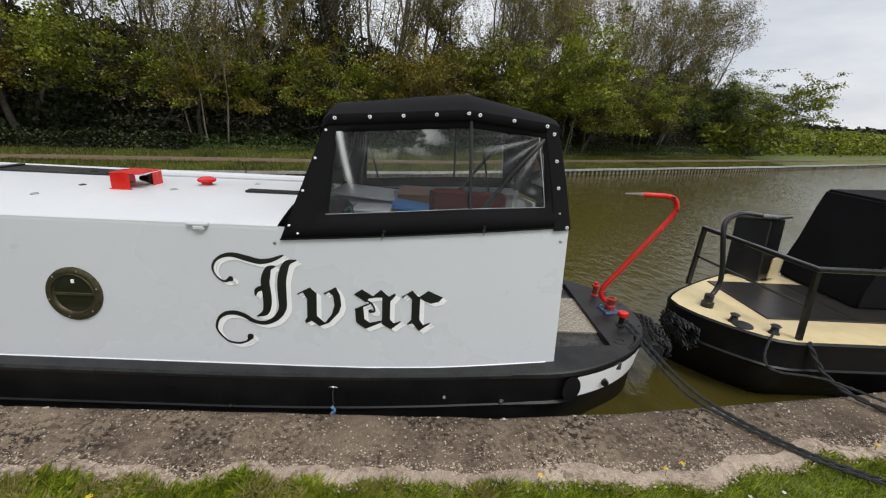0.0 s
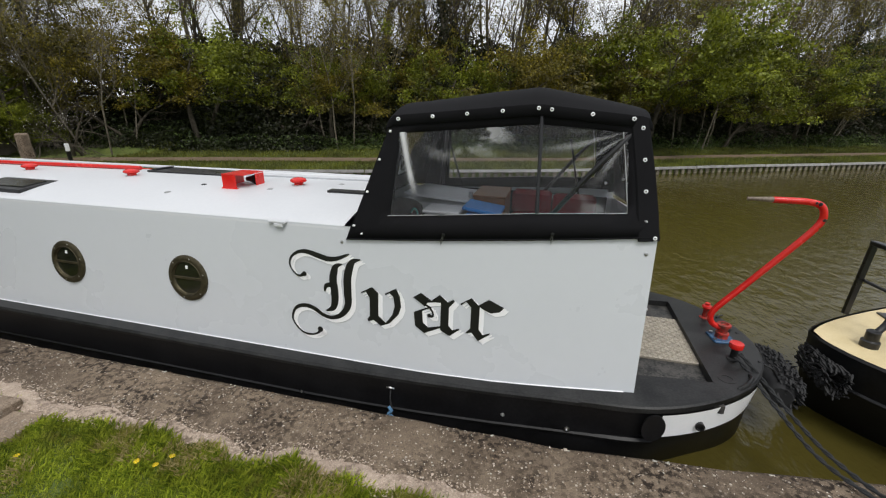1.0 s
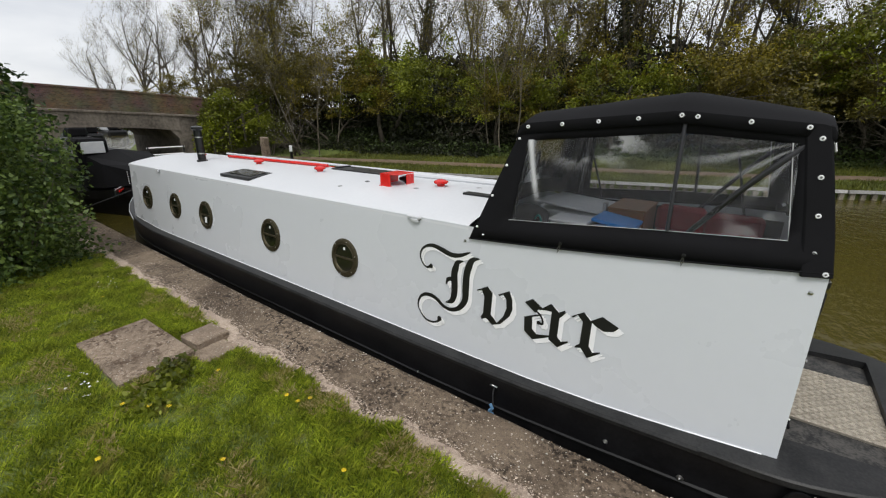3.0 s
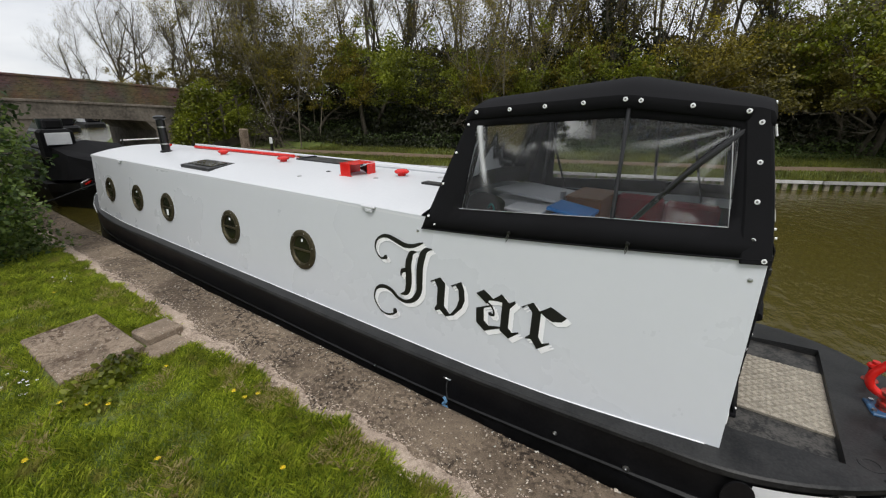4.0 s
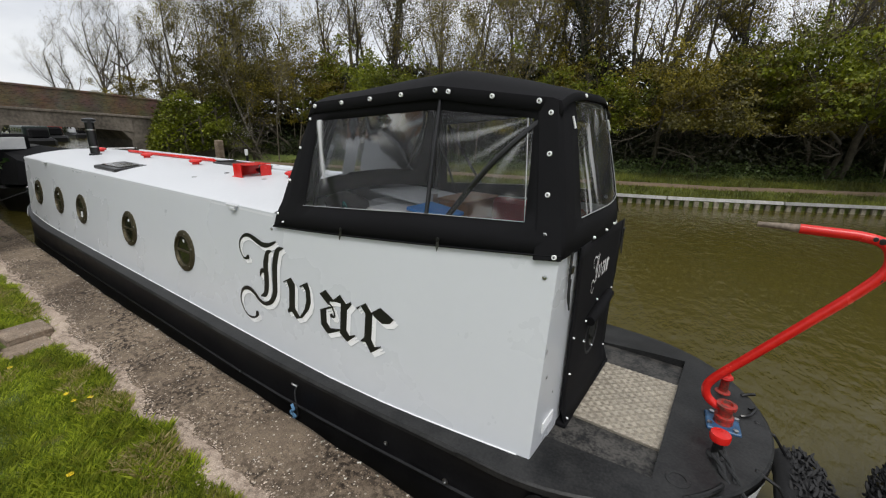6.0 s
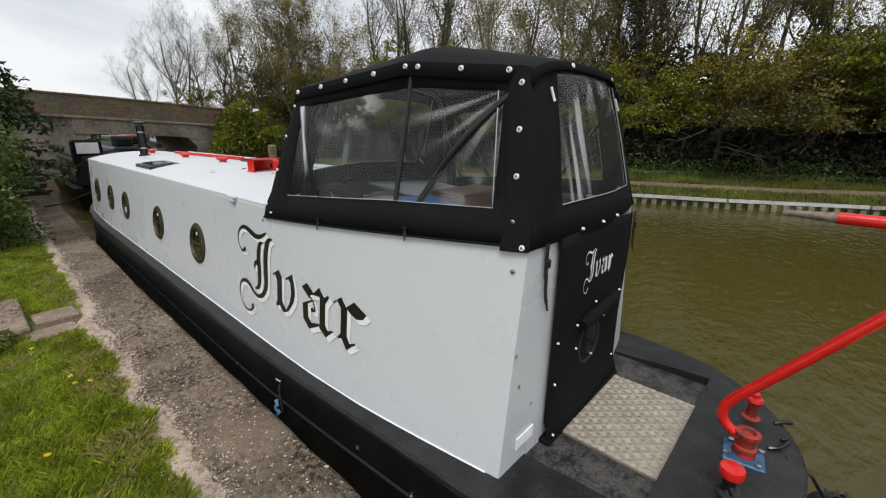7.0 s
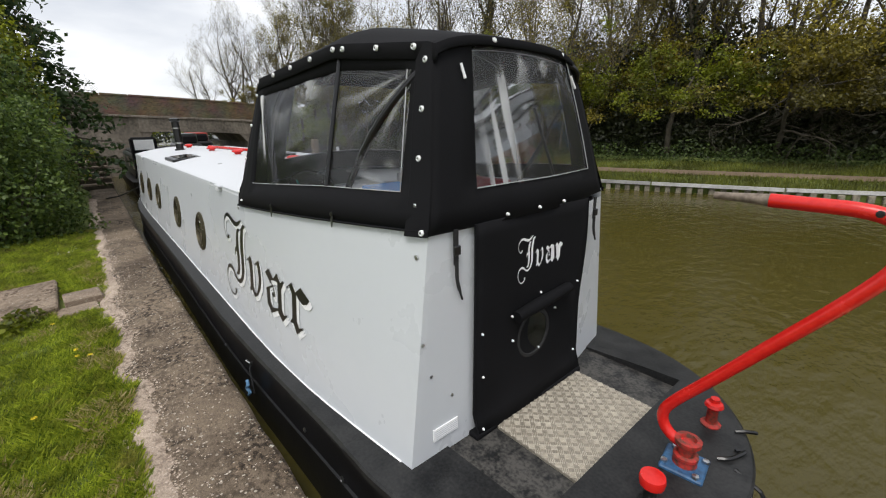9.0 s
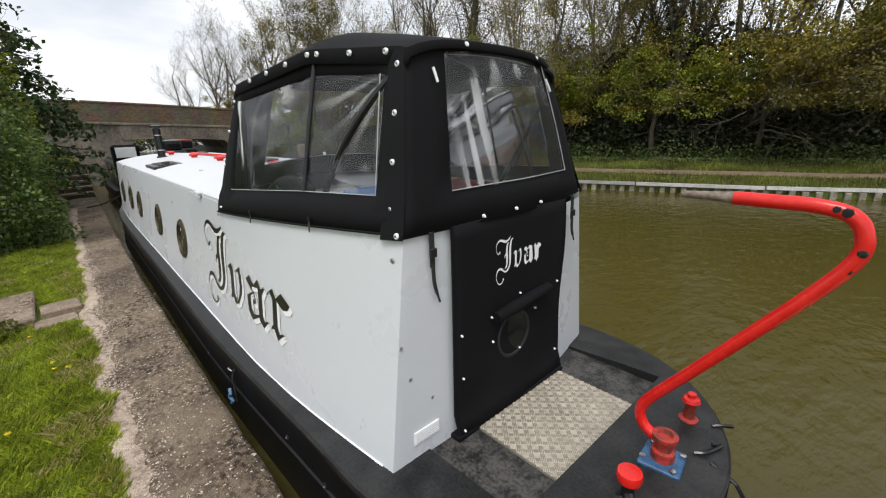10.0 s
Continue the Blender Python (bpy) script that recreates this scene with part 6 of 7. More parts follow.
def back_wood(rnd):
    x = rnd.uniform(-22, 30)
    y = far_edge(x) + 11.5 + 6 * rnd.random()
    return Vector((x, y, 1.0 + 4.9 * rnd.random() * (1 + 0.25 * noise.noise((x * 0.3, 0, 0)))))


# Shade under the crowns is painted into these leaves' dark tone.
undergrowth("undergrowth", 120000, thicket, 0.16, LEAF_DARK, "tangled undergrowth beneath the trees, darkened to carry their shade", 31)
undergrowth("brambles", 16000, brambles, 0.10, leaf_mat("bramble_leaves", (0.03, 0.055, 0.012), (0.09, 0.13, 0.03)), "low brambles and nettles along the wood's edge", 32)
undergrowth("ground_ivy", 20000, bank_growth, 0.11, LEAF_DARK, "low ground ivy over the embankment, shade put into its leaf colour", 38)
undergrowth("ivy", 14000, abutment_growth, 0.12, LEAF_GREEN, "green ivy and scrub climbing the bridge abutment", 39)
# Leaves added to close the wood's back with painted-in darkness.
undergrowth("back_thicket", 60000, back_wood, 0.30, LEAF_DARK, "dense leaf backing behind the wood, darkened to carry its shade", 33)


def hedge_points(rnd):
    x = rnd.uniform(20, 110)
    return Vector((x, far_edge(x) + 6 + rnd.gauss(0, 0.6), 0.5 + 2.3 * rnd.random()))


undergrowth("hedge", 16000, hedge_points, 0.34, LEAF_GREEN, "clipped green field hedge along the towpath", 34)


def far_wood(rnd):
    x = rnd.uniform(60, 400)
    return Vector((x, 330 + rnd.uniform(-20, 20), 2 + 9 * rnd.random() * (0.7 + 0.5 * noise.noise((x * 0.02, 0, 0)))))


undergrowth("distant_trees", 5000, far_wood, 4.0, LEAF_DARK, "distant line of trees beyond the fields", 35)


def build_bank_grass(count, seed):
    """Rough upright grass on both sides of the far towpath."""
    rnd = random.Random(seed)
    verts, faces = [], []
    for _ in range(count):
        x = rnd.uniform(-17, 24)
        d = rnd.choice((rnd.uniform(0.1, 2.05), rnd.uniform(2.95, 5.2)))
        y = far_edge(x) + d
        z = bank_z(x, y) - 0.01
        h = rnd.uniform(0.06, 0.16) * (1.4 if d < 0.4 else 1)
        a, lean, w = rnd.uniform(0, 6.3), rnd.uniform(0, 0.6), rnd.uniform(0.008, 0.016)
        n = len(verts)
        verts += [(x - w * math.sin(a), y + w * math.cos(a), z), (x + w * math.sin(a), y - w * math.cos(a), z), (x + lean * h * math.cos(a), y + lean * h * math.sin(a), z + h)]
        faces.append((n, n + 1, n + 2))
    tagged(link("bank_grass", verts, faces, leaf_mat("bank_blades", (0.08, 0.092, 0.012), (0.21, 0.225, 0.028), patch=0.7)), "rough grass on the far bank", "grass", kind="stuff")


build_bank_grass(90000, 36)

# dirt towpath and edging on the far bank
verts, faces = [], []
xs = [-19 + 0.4 * k for k in range(160)]
for x in xs:
    f = far_edge(x)
    wob = 0.12 * noise.noise((x * 0.5, 0, 9))
    for d, z in ((2.0, 0.235), (2.25, 0.30), (2.6, 0.30), (3.0, 0.27)):
        verts.append((x, f + d + wob, z + 0.03))
for a in range(len(xs) - 1):
    for b in range(3):
        faces.append((a * 4 + b, (a + 1) * 4 + b, (a + 1) * 4 + b + 1, a * 4 + b + 1))
DIRT = mat("dirt_path", (0.10, 0.068, 0.042), (0.19, 0.135, 0.088), rough=0.97, scale=3, fine=40, bump=0.5)
tagged(link("path", verts, faces, DIRT, smooth=True), "worn brown dirt towpath on the far bank", "path", kind="structure")

PILING = mat("weathered_piling", (0.28, 0.275, 0.26), (0.50, 0.49, 0.475), rough=0.85, scale=4, fine=30, bump=0.4, random_amount=0.25)
PILING_DARK = mat("wet_piling", (0.08, 0.07, 0.05), (0.30, 0.27, 0.20), rough=0.8, scale=5, fine=30, bump=0.4, random_amount=0.3)
edging = empty("bank_edging", (0, 17, 0), "grey steel-capped piling along the far bank", "edging", kind="structure")
post = bpy.data.meshes.new("pile")
b = box(-0.07, 0.07, -0.04, 0.04, -0.35, 0.0, 0.012)
b.to_mesh(post)
b.free()
post.materials.append(PILING_DARK)
place = [float(v) for v in np.arange(-15, 42, 0.26)]
line = []
for x in place:
    o = new("pile", post)
    o.parent = edging
    slope = (far_edge(x + 0.2) - far_edge(x - 0.2)) / 0.4
    o.matrix_basis = Matrix.Translation((x, far_edge(x) + 0.06 - 17, 0.10 + 0.012 * math.sin(x * 7))) @ pose(0, 0, 0, 0, 0, math.degrees(math.atan(slope)))
step_x = [float(v) for v in np.arange(-15.2, 43, 3.0)]
for a, c in zip(step_x, step_x[1:]):
    bm = tube([(a + 0.02, far_edge(a + 0.02) + 0.02, 0.16), (c - 0.02, far_edge(c - 0.02) + 0.02, 0.16 + 0.012 * math.sin(c))], 0.065, 4)
    part("capping", bm, PILING, edging)

# ---- the road bridge ----
BRICK_WALL = bpy.data.materials.new("brick_parapet")
BRICK_WALL.use_nodes = True
_n, _l = BRICK_WALL.node_tree.nodes, BRICK_WALL.node_tree.links
_p, _g, _bk = _n["Principled BSDF"], _n.new("ShaderNodeNewGeometry"), _n.new("ShaderNodeTexBrick")
_sep, _com = _n.new("ShaderNodeSeparateXYZ"), _n.new("ShaderNodeCombineXYZ")
_l.new(_g.outputs["Position"], _sep.inputs[0])
_l.new(_sep.outputs["Y"], _com.inputs["X"])
_l.new(_sep.outputs["Z"], _com.inputs["Y"])
_l.new(_com.outputs[0], _bk.inputs["Vector"])
_bk.inputs["Scale"].default_value = 4.4
_bk.inputs["Color1"].default_value, _bk.inputs["Color2"].default_value, _bk.inputs["Mortar"].default_value = (0.25, 0.175, 0.105, 1), (0.12, 0.088, 0.055, 1), (0.20, 0.17, 0.125, 1)
_bk.inputs["Mortar Size"].default_value = 0.03
_ns, _mx = _n.new("ShaderNodeTexNoise"), _n.new("ShaderNodeMix")
_ns.inputs["Scale"].default_value, _ns.inputs["Detail"].default_value = 1.6, 6
_l.new(_g.outputs["Position"], _ns.inputs["Vector"])
_mx.data_type, _mx.blend_type = "RGBA", "MULTIPLY"
_mx.inputs["Factor"].default_value = 0.8
_l.new(_bk.outputs["Color"], _mx.inputs[6])
_l.new(_ns.outputs["Color"], _mx.inputs[7])
_l.new(_bk.outputs["Color"], _mx.inputs[6])
_l.new(_mx.outputs[2], _p.inputs["Base Color"])
_p.inputs["Roughness"].default_value = 0.95
_bb = _n.new("ShaderNodeBump")
_bb.inputs["Strength"].default_value, _bb.inputs["Distance"].default_value = 0.6, 0.01
_l.new(_bk.outputs["Fac"], _bb.inputs["Height"])
_l.new(_bb.outputs["Normal"], _p.inputs["Normal"])

bridge = empty("bridge", (BX, 6.5, -0.3), "low concrete road bridge with brown brick parapet", "bridge")


def build_bridge():
    y0, y1 = 4.25, 8.70
    for a, b, tip in ((-7, y0, 0), (y1, 17, 1)):
        bm = bmesh.new()
        ys = [a + (b - a) * k / 10 for k in range(11)]
        front, back = [], []
        for y in ys:
            front.append([bm.verts.new((BX, y, z)) for z in (-1.2, 1.0, 2.45)])
            back.append([bm.verts.new((BX - 6.0, y, z)) for z in (-1.2, 1.0, 2.45)])
        for g, flip in ((front, 0), (back, 1)):
            for u, v in zip(g, g[1:]):
                for i in range(2):
                    bm.faces.new((u[i], v[i], v[i + 1], u[i + 1]))
        for k in (0, -1):
            for i in range(2):
                bm.faces.new((front[k][i], front[k][i + 1], back[k][i + 1], back[k][i]))
        part("abutment", bm, STONE, bridge, "stained concrete abutment")
    # deck beam with a slightly arched soffit
    bm = bmesh.new()
    rows = []
    n = 16
    for k in range(n + 1):
        y = y0 - 0.1 + (y1 - y0 + 0.2) * k / n
        q = (2 * k / n - 1)
        z = 1.90 - 0.08 * q * q
        rows.append([bm.verts.new(p) for p in ((BX + 0.06, y, 2.46), (BX + 0.06, y, z), (BX - 5.9, y, z), (BX - 5.9, y, 2.46))])
    for a, b in zip(rows, rows[1:]):
        for i in range(4):
            bm.faces.new((a[i], b[i], b[(i + 1) % 4], a[(i + 1) % 4]))
    bm.faces.new(rows[0])
    bm.faces.new(rows[-1])
    part("deck_beam", bm, STONE, bridge, "grey concrete deck beam")
    # sloping haunches where beam meets abutments
    for y, s in ((y0, 1), (y1, -1)):
        bm = slabbed([(BX + 0.03, y - 0.02 * s, 1.2), (BX + 0.03, y - 0.02 * s, 1.95), (BX + 0.03, y + 0.45 * s, 1.95)], (-5.8, 0, 0))
        part("haunch", bm, STONE, bridge)
    for x0, x1 in ((BX - 0.25, BX + 0.10), (BX - 6.0, BX - 5.65)):
        part("string_course", box(x0, x1, -7, 16, 2.45, 2.56, 0.02), STONE, bridge, "projecting stone string course")
        bm = bmesh.new()
        lo = [bm.verts.new((x, y, 2.56)) for y in (-7, 16) for x in (x0 + 0.02, x1 - 0.04)]
        ys = [-7 + 23 * k / 16 for k in range(17)]
        tops = []
        for y in ys:
            h = 3.34 - 0.0028 * (y - 5) ** 2
            tops.append([bm.verts.new(p) for p in ((x1 - 0.04, y, 2.56), (x1 - 0.04, y, h), (x0 + 0.02, y, h), (x0 + 0.02, y, 2.56))])
        bmesh.ops.delete(bm, geom=lo, context="VERTS")
        for a, b in zip(tops, tops[1:]):
            for i in range(3):
                bm.faces.new((a[i], b[i], b[i + 1], a[i + 1]))
        part("parapet", bm, BRICK_WALL, bridge, "weathered brown brick parapet")
        for k in range(23):
            y = -7 + k
            h = 3.34 - 0.0028 * (y + 0.5 - 5) ** 2
            part("coping_stone", box(x0, x1 - 0.02, y + 0.01, y + 0.99, h - 0.01, h + 0.09, 0.02), BRICK_WALL, bridge)
    part("roadway", box(BX - 5.8, BX - 0.2, -7, 16, 2.4, 2.5, 0.01), STONE, bridge)


build_bridge()
for ob in bridge.children:
    # the road falls gently towards the far bank
    for v in ob.data.vertices:
        if v.co.z > 1.6:
            v.co.z -= 0.05 * (v.co.y + 6.5 - 4)
rail_ob = empty("railing", (BX + 1.0, 8.0, 0.1), "white two-bar railing beside the towpath under bridge", "railing")
for z in (0.95, 1.25):
    part("bar", tube([(BX + 0.6, 7.05, z - 0.35), (BX + 0.6, 8.6, z - 0.35)], 0.03, 8), SHADOW_WHITE, rail_ob)
for y in (7.1, 8.55):
    part("post", box(BX + 0.56, BX + 0.64, y - 0.03, y + 0.03, -0.1, 0.95, 0.006), BLACK, rail_ob)
pier = tagged(part("gate_post", box(-17.6, -17.3, 10.45, 10.75, 0.1, 1.35, 0.04), SLAB), "square pale stone post beside the towpath", "post")
marker = empty("marker_post", (-16.73, 11.43, 0.3), "small white-topped marker post on the bank", "post")
part("shaft", box(-16.78, -16.68, 11.38, 11.48, 0.2, 0.85, 0.01), BLACK, marker)
part("plate", box(-16.77, -16.66, 11.36, 11.46, 0.70, 0.97, 0.01), SHADOW_WHITE, marker, "white number plate")
fence = empty("fence", (-19.5, 11, 1.0), "weathered wooden fence climbing the embankment", "fence")
for k in range(5):
    x, y, z = -20.6 + 0.1 * k, 9.8 + 0.75 * k, 0.6 + 0.42 * k
    part("post", box(x - 0.05, x + 0.05, y - 0.05, y + 0.05, z - 0.4, z + 0.95, 0.01), BARK, fence)
for h in (0.4, 0.8):
    part("rail", tube([(-20.6, 9.8, 0.6 + h), (-20.2, 12.8, 2.28 + h)], 0.04, 4), BARK, fence)

# steps up from the mooring
steps = empty("steps", (-14.6, 2.1, 0.24), "short flight of worn concrete steps with dark risers", "steps")
for k in range(5):
    part("step", box(-16.6, -14.2 - 0.36 * k, 1.72, 2.52, 0.2 + 0.15 * k, 0.24 + 0.15 * (k + 1), 0.015), SLAB, steps)
    part("riser", box(-14.2 - 0.36 * k - 0.005, -14.2 - 0.36 * k + 0.006, 1.74, 2.50, 0.2 + 0.15 * k, 0.22 + 0.15 * (k + 0.8), 0.002), BARK, steps)
rope("mooring_rope", [(-10.2, 3.3, 0.8), (-10.6, 2.9, 0.6), (-11.2, 2.5, 0.36), (-11.6, 2.2, 0.27)], 0.018, ROPE, "dark bow mooring rope tied to the bank")

# ---- shrubs on the near bank ----
def shrub(x, y, z, rx, ry, h, leaf, count, size, seed, label):
    s = empty("shrub", (x, y, z), label, "shrub", "shrubs on the near bank")
    rnd = random.Random(seed)
    pts = []
    while len(pts) < count:
        a, b, r = rnd.uniform(0, 6.283), rnd.random(), rnd.random() ** 0.35
        lump = 1 + 0.5 * noise.noise((2.4 * math.cos(a) + seed, 2.4 * math.sin(a), b * 3.5)) + 0.25 * noise.noise((6 * math.cos(a) + seed, 6 * math.sin(a), b * 9))
        prof = math.sqrt(max(0, 1 - (1.15 * b - 0.3) ** 2))
        pts.append(Vector((x + rx * r * lump * prof * math.cos(a), y + ry * r * lump * prof * math.sin(a), z + h * b * (0.9 + 0.2 * lump * r))))
    v, f = leaf_cloud(pts, size, rnd)
    link("foliage", v, f, leaf, s)
    wood = []
    for k in range(9):
        a = rnd.uniform(0, 6.283)
        grow(rnd, Vector((x + 0.1 * math.cos(a), y + 0.1 * math.sin(a), z - 0.1)), Vector((0.5 * math.cos(a), 0.5 * math.sin(a), 1)), h * 0.6, 0.022, 1, wood, [], 0.1)
    v, f = wood_mesh(wood)
    link("branches", v, f, BARK, s)
    return s


shrub(-7.75, 0.80, 0.2, 1.05, 1.08, 2.15, LEAF_EVERGREEN, 20000, 0.065, 1, "dense evergreen shrub beside the lawn")
shrub(-7.6, -0.75, 0.2, 1.3, 1.2, 2.5, LEAF_EVERGREEN, 15000, 0.07, 2, "broad dark evergreen shrub behind the lawn")
shrub(-9.7, 0.6, 0.2, 1.1, 1.1, 3.1, LEAF_EVERGREEN, 11000, 0.09, 3, "tall evergreen shrub along the bank")
shrub(-11.2, 0.45, 0.4, 1.4, 1.25, 4.0, LEAF_GREEN, 10000, 0.10, 4, "tall fresh green shrub along the bank")
shrub(-12.8, 0.7, 0.5, 0.9, 0.8, 1.3, LEAF_GREEN, 4000, 0.09, 5, "low leafy growth on the embankment")
shrub(-15.5, 1.0, 0.9, 1.2, 0.6, 1.0, LEAF_GREEN, 4000, 0.09, 6, "low leafy growth beside the steps")
shrub(-17.8, 1.4, 0.8, 1.6, 1.0, 0.8, LEAF_GREEN, 4000, 0.10, 7, "low leafy growth beneath the bridge")
weed = shrub(-3.05, 1.22, 0.2, 0.22, 0.16, 0.17, LEAF_GREEN, 260, 0.055, 8, "leafy weeds growing beside the slab")
weed2 = shrub(-2.85, 0.95, 0.2, 0.3, 0.2, 0.12, LEAF_GREEN, 260, 0.05, 9, "low weeds in the lawn")


def conifer(x, y, z, h):
    """A dark spruce: a straight stem with drooping whorls of needled boughs."""
    t = empty("conifer", (x, y, z), "tall dark conifer with drooping boughs", "tree")
    rnd = random.Random(14)
    wood, pts = [([Vector((x, y, z - 0.3)), Vector((x, y, z + h * 0.5)), Vector((x, y, z + h))], [0.16, 0.1, 0.02], 3)], []
    for k in range(46):
        q = k / 46
        b = z + 0.5 + (h - 0.6) * q
        reach = 2.3 * (1 - q) + 0.25
        for j in range(5):
            a = rnd.uniform(0, 6.283)
            d = Vector((math.cos(a), math.sin(a), 0))
            line = [Vector((x, y, b)), Vector((x, y, b - 0.05)) + d * reach * 0.5, Vector((x, y, b - 0.28)) + d * reach * rnd.uniform(0.85, 1.1)]
            wood.append((line, [0.025, 0.014, 0.005], 0))
            for _ in range(60):
                u = rnd.random() ** 0.7 * 1.98
                p = line[int(u)].lerp(line[int(u) + 1], u % 1)
                pts.append(p + Vector((rnd.gauss(0, 0.1), rnd.gauss(0, 0.1), rnd.gauss(-0.07, 0.06))))
    v, f = wood_mesh(wood)
    link("trunk", v, f, BARK, t)
    v, f = leaf_cloud(pts, 0.15, rnd, 0.4)
    link("crown", v, f, leaf_mat("spruce_needles", (0.016, 0.04, 0.010), (0.055, 0.095, 0.02)), t)


conifer(-13.3, 0.7, 0.6, 7.6)
plant("twig", -12.6, 0.9, 0.55, 0.6)
plant("thorn", -18.5, 1.6, 0.6, 1.6)

# ---- the dark boat moored ahead ----
ahead = empty("narrowboat", (-14.5, 4.0, WATER_Z), "dark green narrowboat with black canvas bow cover", "boat")
DARK_GREEN = mat("dark_green_paint", (0.010, 0.018, 0.016), (0.018, 0.028, 0.025), rough=0.35, scale=3, bump=0.05)


def build_ahead():
    cy, x0 = 3.95, -10.95
    def half(x):
        return 1.0 * min(1, max(0.0, (x0 - x) / 2.2)) ** 0.55
    bm = bmesh.new()
    xs = [x0, x0 - 0.05, x0 - 0.2, x0 - 0.5, x0 - 1, x0 - 1.6, x0 - 2.2, x0 - 4, x0 - 5.5, x0 - 7.2]
    rows = []
    for x in xs:
        h, z = half(x), 0.42 + 0.30 * max(0, 1 - (x0 - x) / 3) ** 1.5
        rows.append([[bm.verts.new((x, cy - s * max(0, h - o), zz)) for o, zz in ((0.15, -0.4), (0.0, z - 0.2), (0.0, z))] for s in (1, -1)])
    for a, b in zip(rows, rows[1:]):
        for s in (0, 1):
            for i in range(2):
                bm.faces.new((a[s][i], b[s][i], b[s][i + 1], a[s][i + 1]))
        bm.faces.new((a[0][2], b[0][2], b[1][2], a[1][2]))
    bm.faces.new([rows[-1][0][0], rows[-1][0][1], rows[-1][0][2], rows[-1][1][2], rows[-1][1][1], rows[-1][1][0]])
    bmesh.ops.remove_doubles(bm, verts=bm.verts, dist=1e-4)
    part("hull", bm, BLACKING, ahead, "black hull", smooth=False)
    # tent-shaped bow cover with a clear front window
    bm = bmesh.new()
    ridge = [bm.verts.new(p) for p in ((x0 - 0.6, cy, 1.12), (x0 - 2.4, cy, 1.46))]
    near = [bm.verts.new(p) for p in ((x0 - 0.45, cy - 0.35, 0.72), (x0 - 1.2, cy - 0.78, 0.62), (x0 - 2.4, cy - 0.92, 0.55))]
    far = [bm.verts.new(p) for p in ((x0 - 0.45, cy + 0.35, 0.72), (x0 - 1.2, cy + 0.78, 0.62), (x0 - 2.4, cy + 0.92, 0.55))]
    midn = [bm.verts.new(p) for p in ((x0 - 0.62, cy - 0.36, 1.06), (x0 - 1.3, cy - 0.66, 1.18), (x0 - 2.4, cy - 0.72, 1.33))]
    midf = [bm.verts.new(p) for p in ((x0 - 0.62, cy + 0.36, 1.06), (x0 - 1.3, cy + 0.66, 1.18), (x0 - 2.4, cy + 0.72, 1.33))]
    for lo, hi in ((near, midn), (far, midf)):
        for i in range(2):
            bm.faces.new((lo[i], lo[i + 1], hi[i + 1], hi[i]))
    bm.faces.new((midn[0], midn[1], midn[2], ridge[1], ridge[0]))
    bm.faces.new((midf[0], midf[1], midf[2], ridge[1], ridge[0]))
    bm.faces.new((near[0], midn[0], ridge[0], midf[0], far[0]))
    cover = part("bow_cover", bm, CANVAS, ahead, "black canvas bow cover")
    for k in range(6):
        stud(Vector((x0 - 0.55, cy - 0.40, 0.75 + 0.055 * k)), (0.6, -1, 0.1), cover, 0.012)
    part("cabin", box(x0 - 7, x0 - 2.4, cy - 0.82, cy + 0.82, 0.45, 1.2, 0.05), DARK_GREEN, ahead, "dark green cabin")
    part("cabin_roof", box(x0 - 7, x0 - 2.35, cy - 0.72, cy + 0.72, 1.19, 1.29, 0.04), DECK, ahead)
    for k in range(3):
        part("window", box(x0 - 3.6 - 1.5 * k, x0 - 2.9 - 1.5 * k, cy - 0.835, cy - 0.81, 0.75, 1.08, 0.01), PORT_GLASS, ahead)
    part("bow_panel", box(x0 - 1.05, x0 - 0.25, cy - 0.62, cy - 0.58, 0.50, 0.66, 0.006, pose(0, 0, 0, 0, 0, -28)), DARK_GREEN, ahead, "painted bow panel")
    part("bow_stripe", box(x0 - 0.75, x0 - 0.30, cy - 0.605, cy - 0.585, 0.60, 0.64, 0.003, pose(0, 0, 0, 0, 0, -28)), RED, ahead)
    part("bow_stripe", box(x0 - 1.05, x0 - 0.25, cy - 0.60, cy - 0.585, 0.655, 0.675, 0.003, pose(0, 0, 0, 0, 0, -28)), SHADOW_WHITE, ahead)


build_ahead()
hood = empty("pram_hood", (-13.3, 3.3, 1.5), "black framed hood with pale window on moored boat", "hood")
part("hood_frame", box(-13.75, -13.2, 3.1, 3.75, 0.6, 1.74, 0.06), CANVAS, hood)
part("hood_pane", box(-13.19, -13.17, 3.17, 3.66, 1.38, 1.67, 0.02), GREY_PLASTIC, hood, "clouded vinyl pane")
for dx, y, c in ((-34, 5.2, DARK_GREEN), (-44, 10.0, DARK_GREEN), (-50, 12.2, RED_WORN), (-58, 16.5, WHITE), (-44, 4.0, DARK_GREEN), (-66, 17.0, WHITE)):
    far_boat = empty("narrowboat", (dx, y, WATER_Z), {WHITE: "distant white narrowboat moored beyond the bridge", DARK_GREEN: "distant dark narrowboat moored beyond the bridge"}.get(c, "distant red narrowboat moored beyond the bridge"), "boat", "boats beyond the bridge")
    part("hull", box(dx - 6, dx, y - 0.95, y + 0.95, -0.4, 0.5, 0.2), BLACKING, far_boat)
    part("cabin", box(dx - 5.5, dx - 1.2, y - 0.8, y + 0.8, 0.45, 1.4, 0.08), c, far_boat)
    for k in range(4):
        part("window", box(dx - 2.2 - k, dx - 1.6 - k, y - 0.82, y - 0.79, 0.9, 1.2, 0.01), PORT_GLASS, far_boat)
    part("bow_cover", box(dx - 1.25, dx - 0.3, y - 0.6, y + 0.6, 0.45, 1.25, 0.15), CANVAS, far_boat)


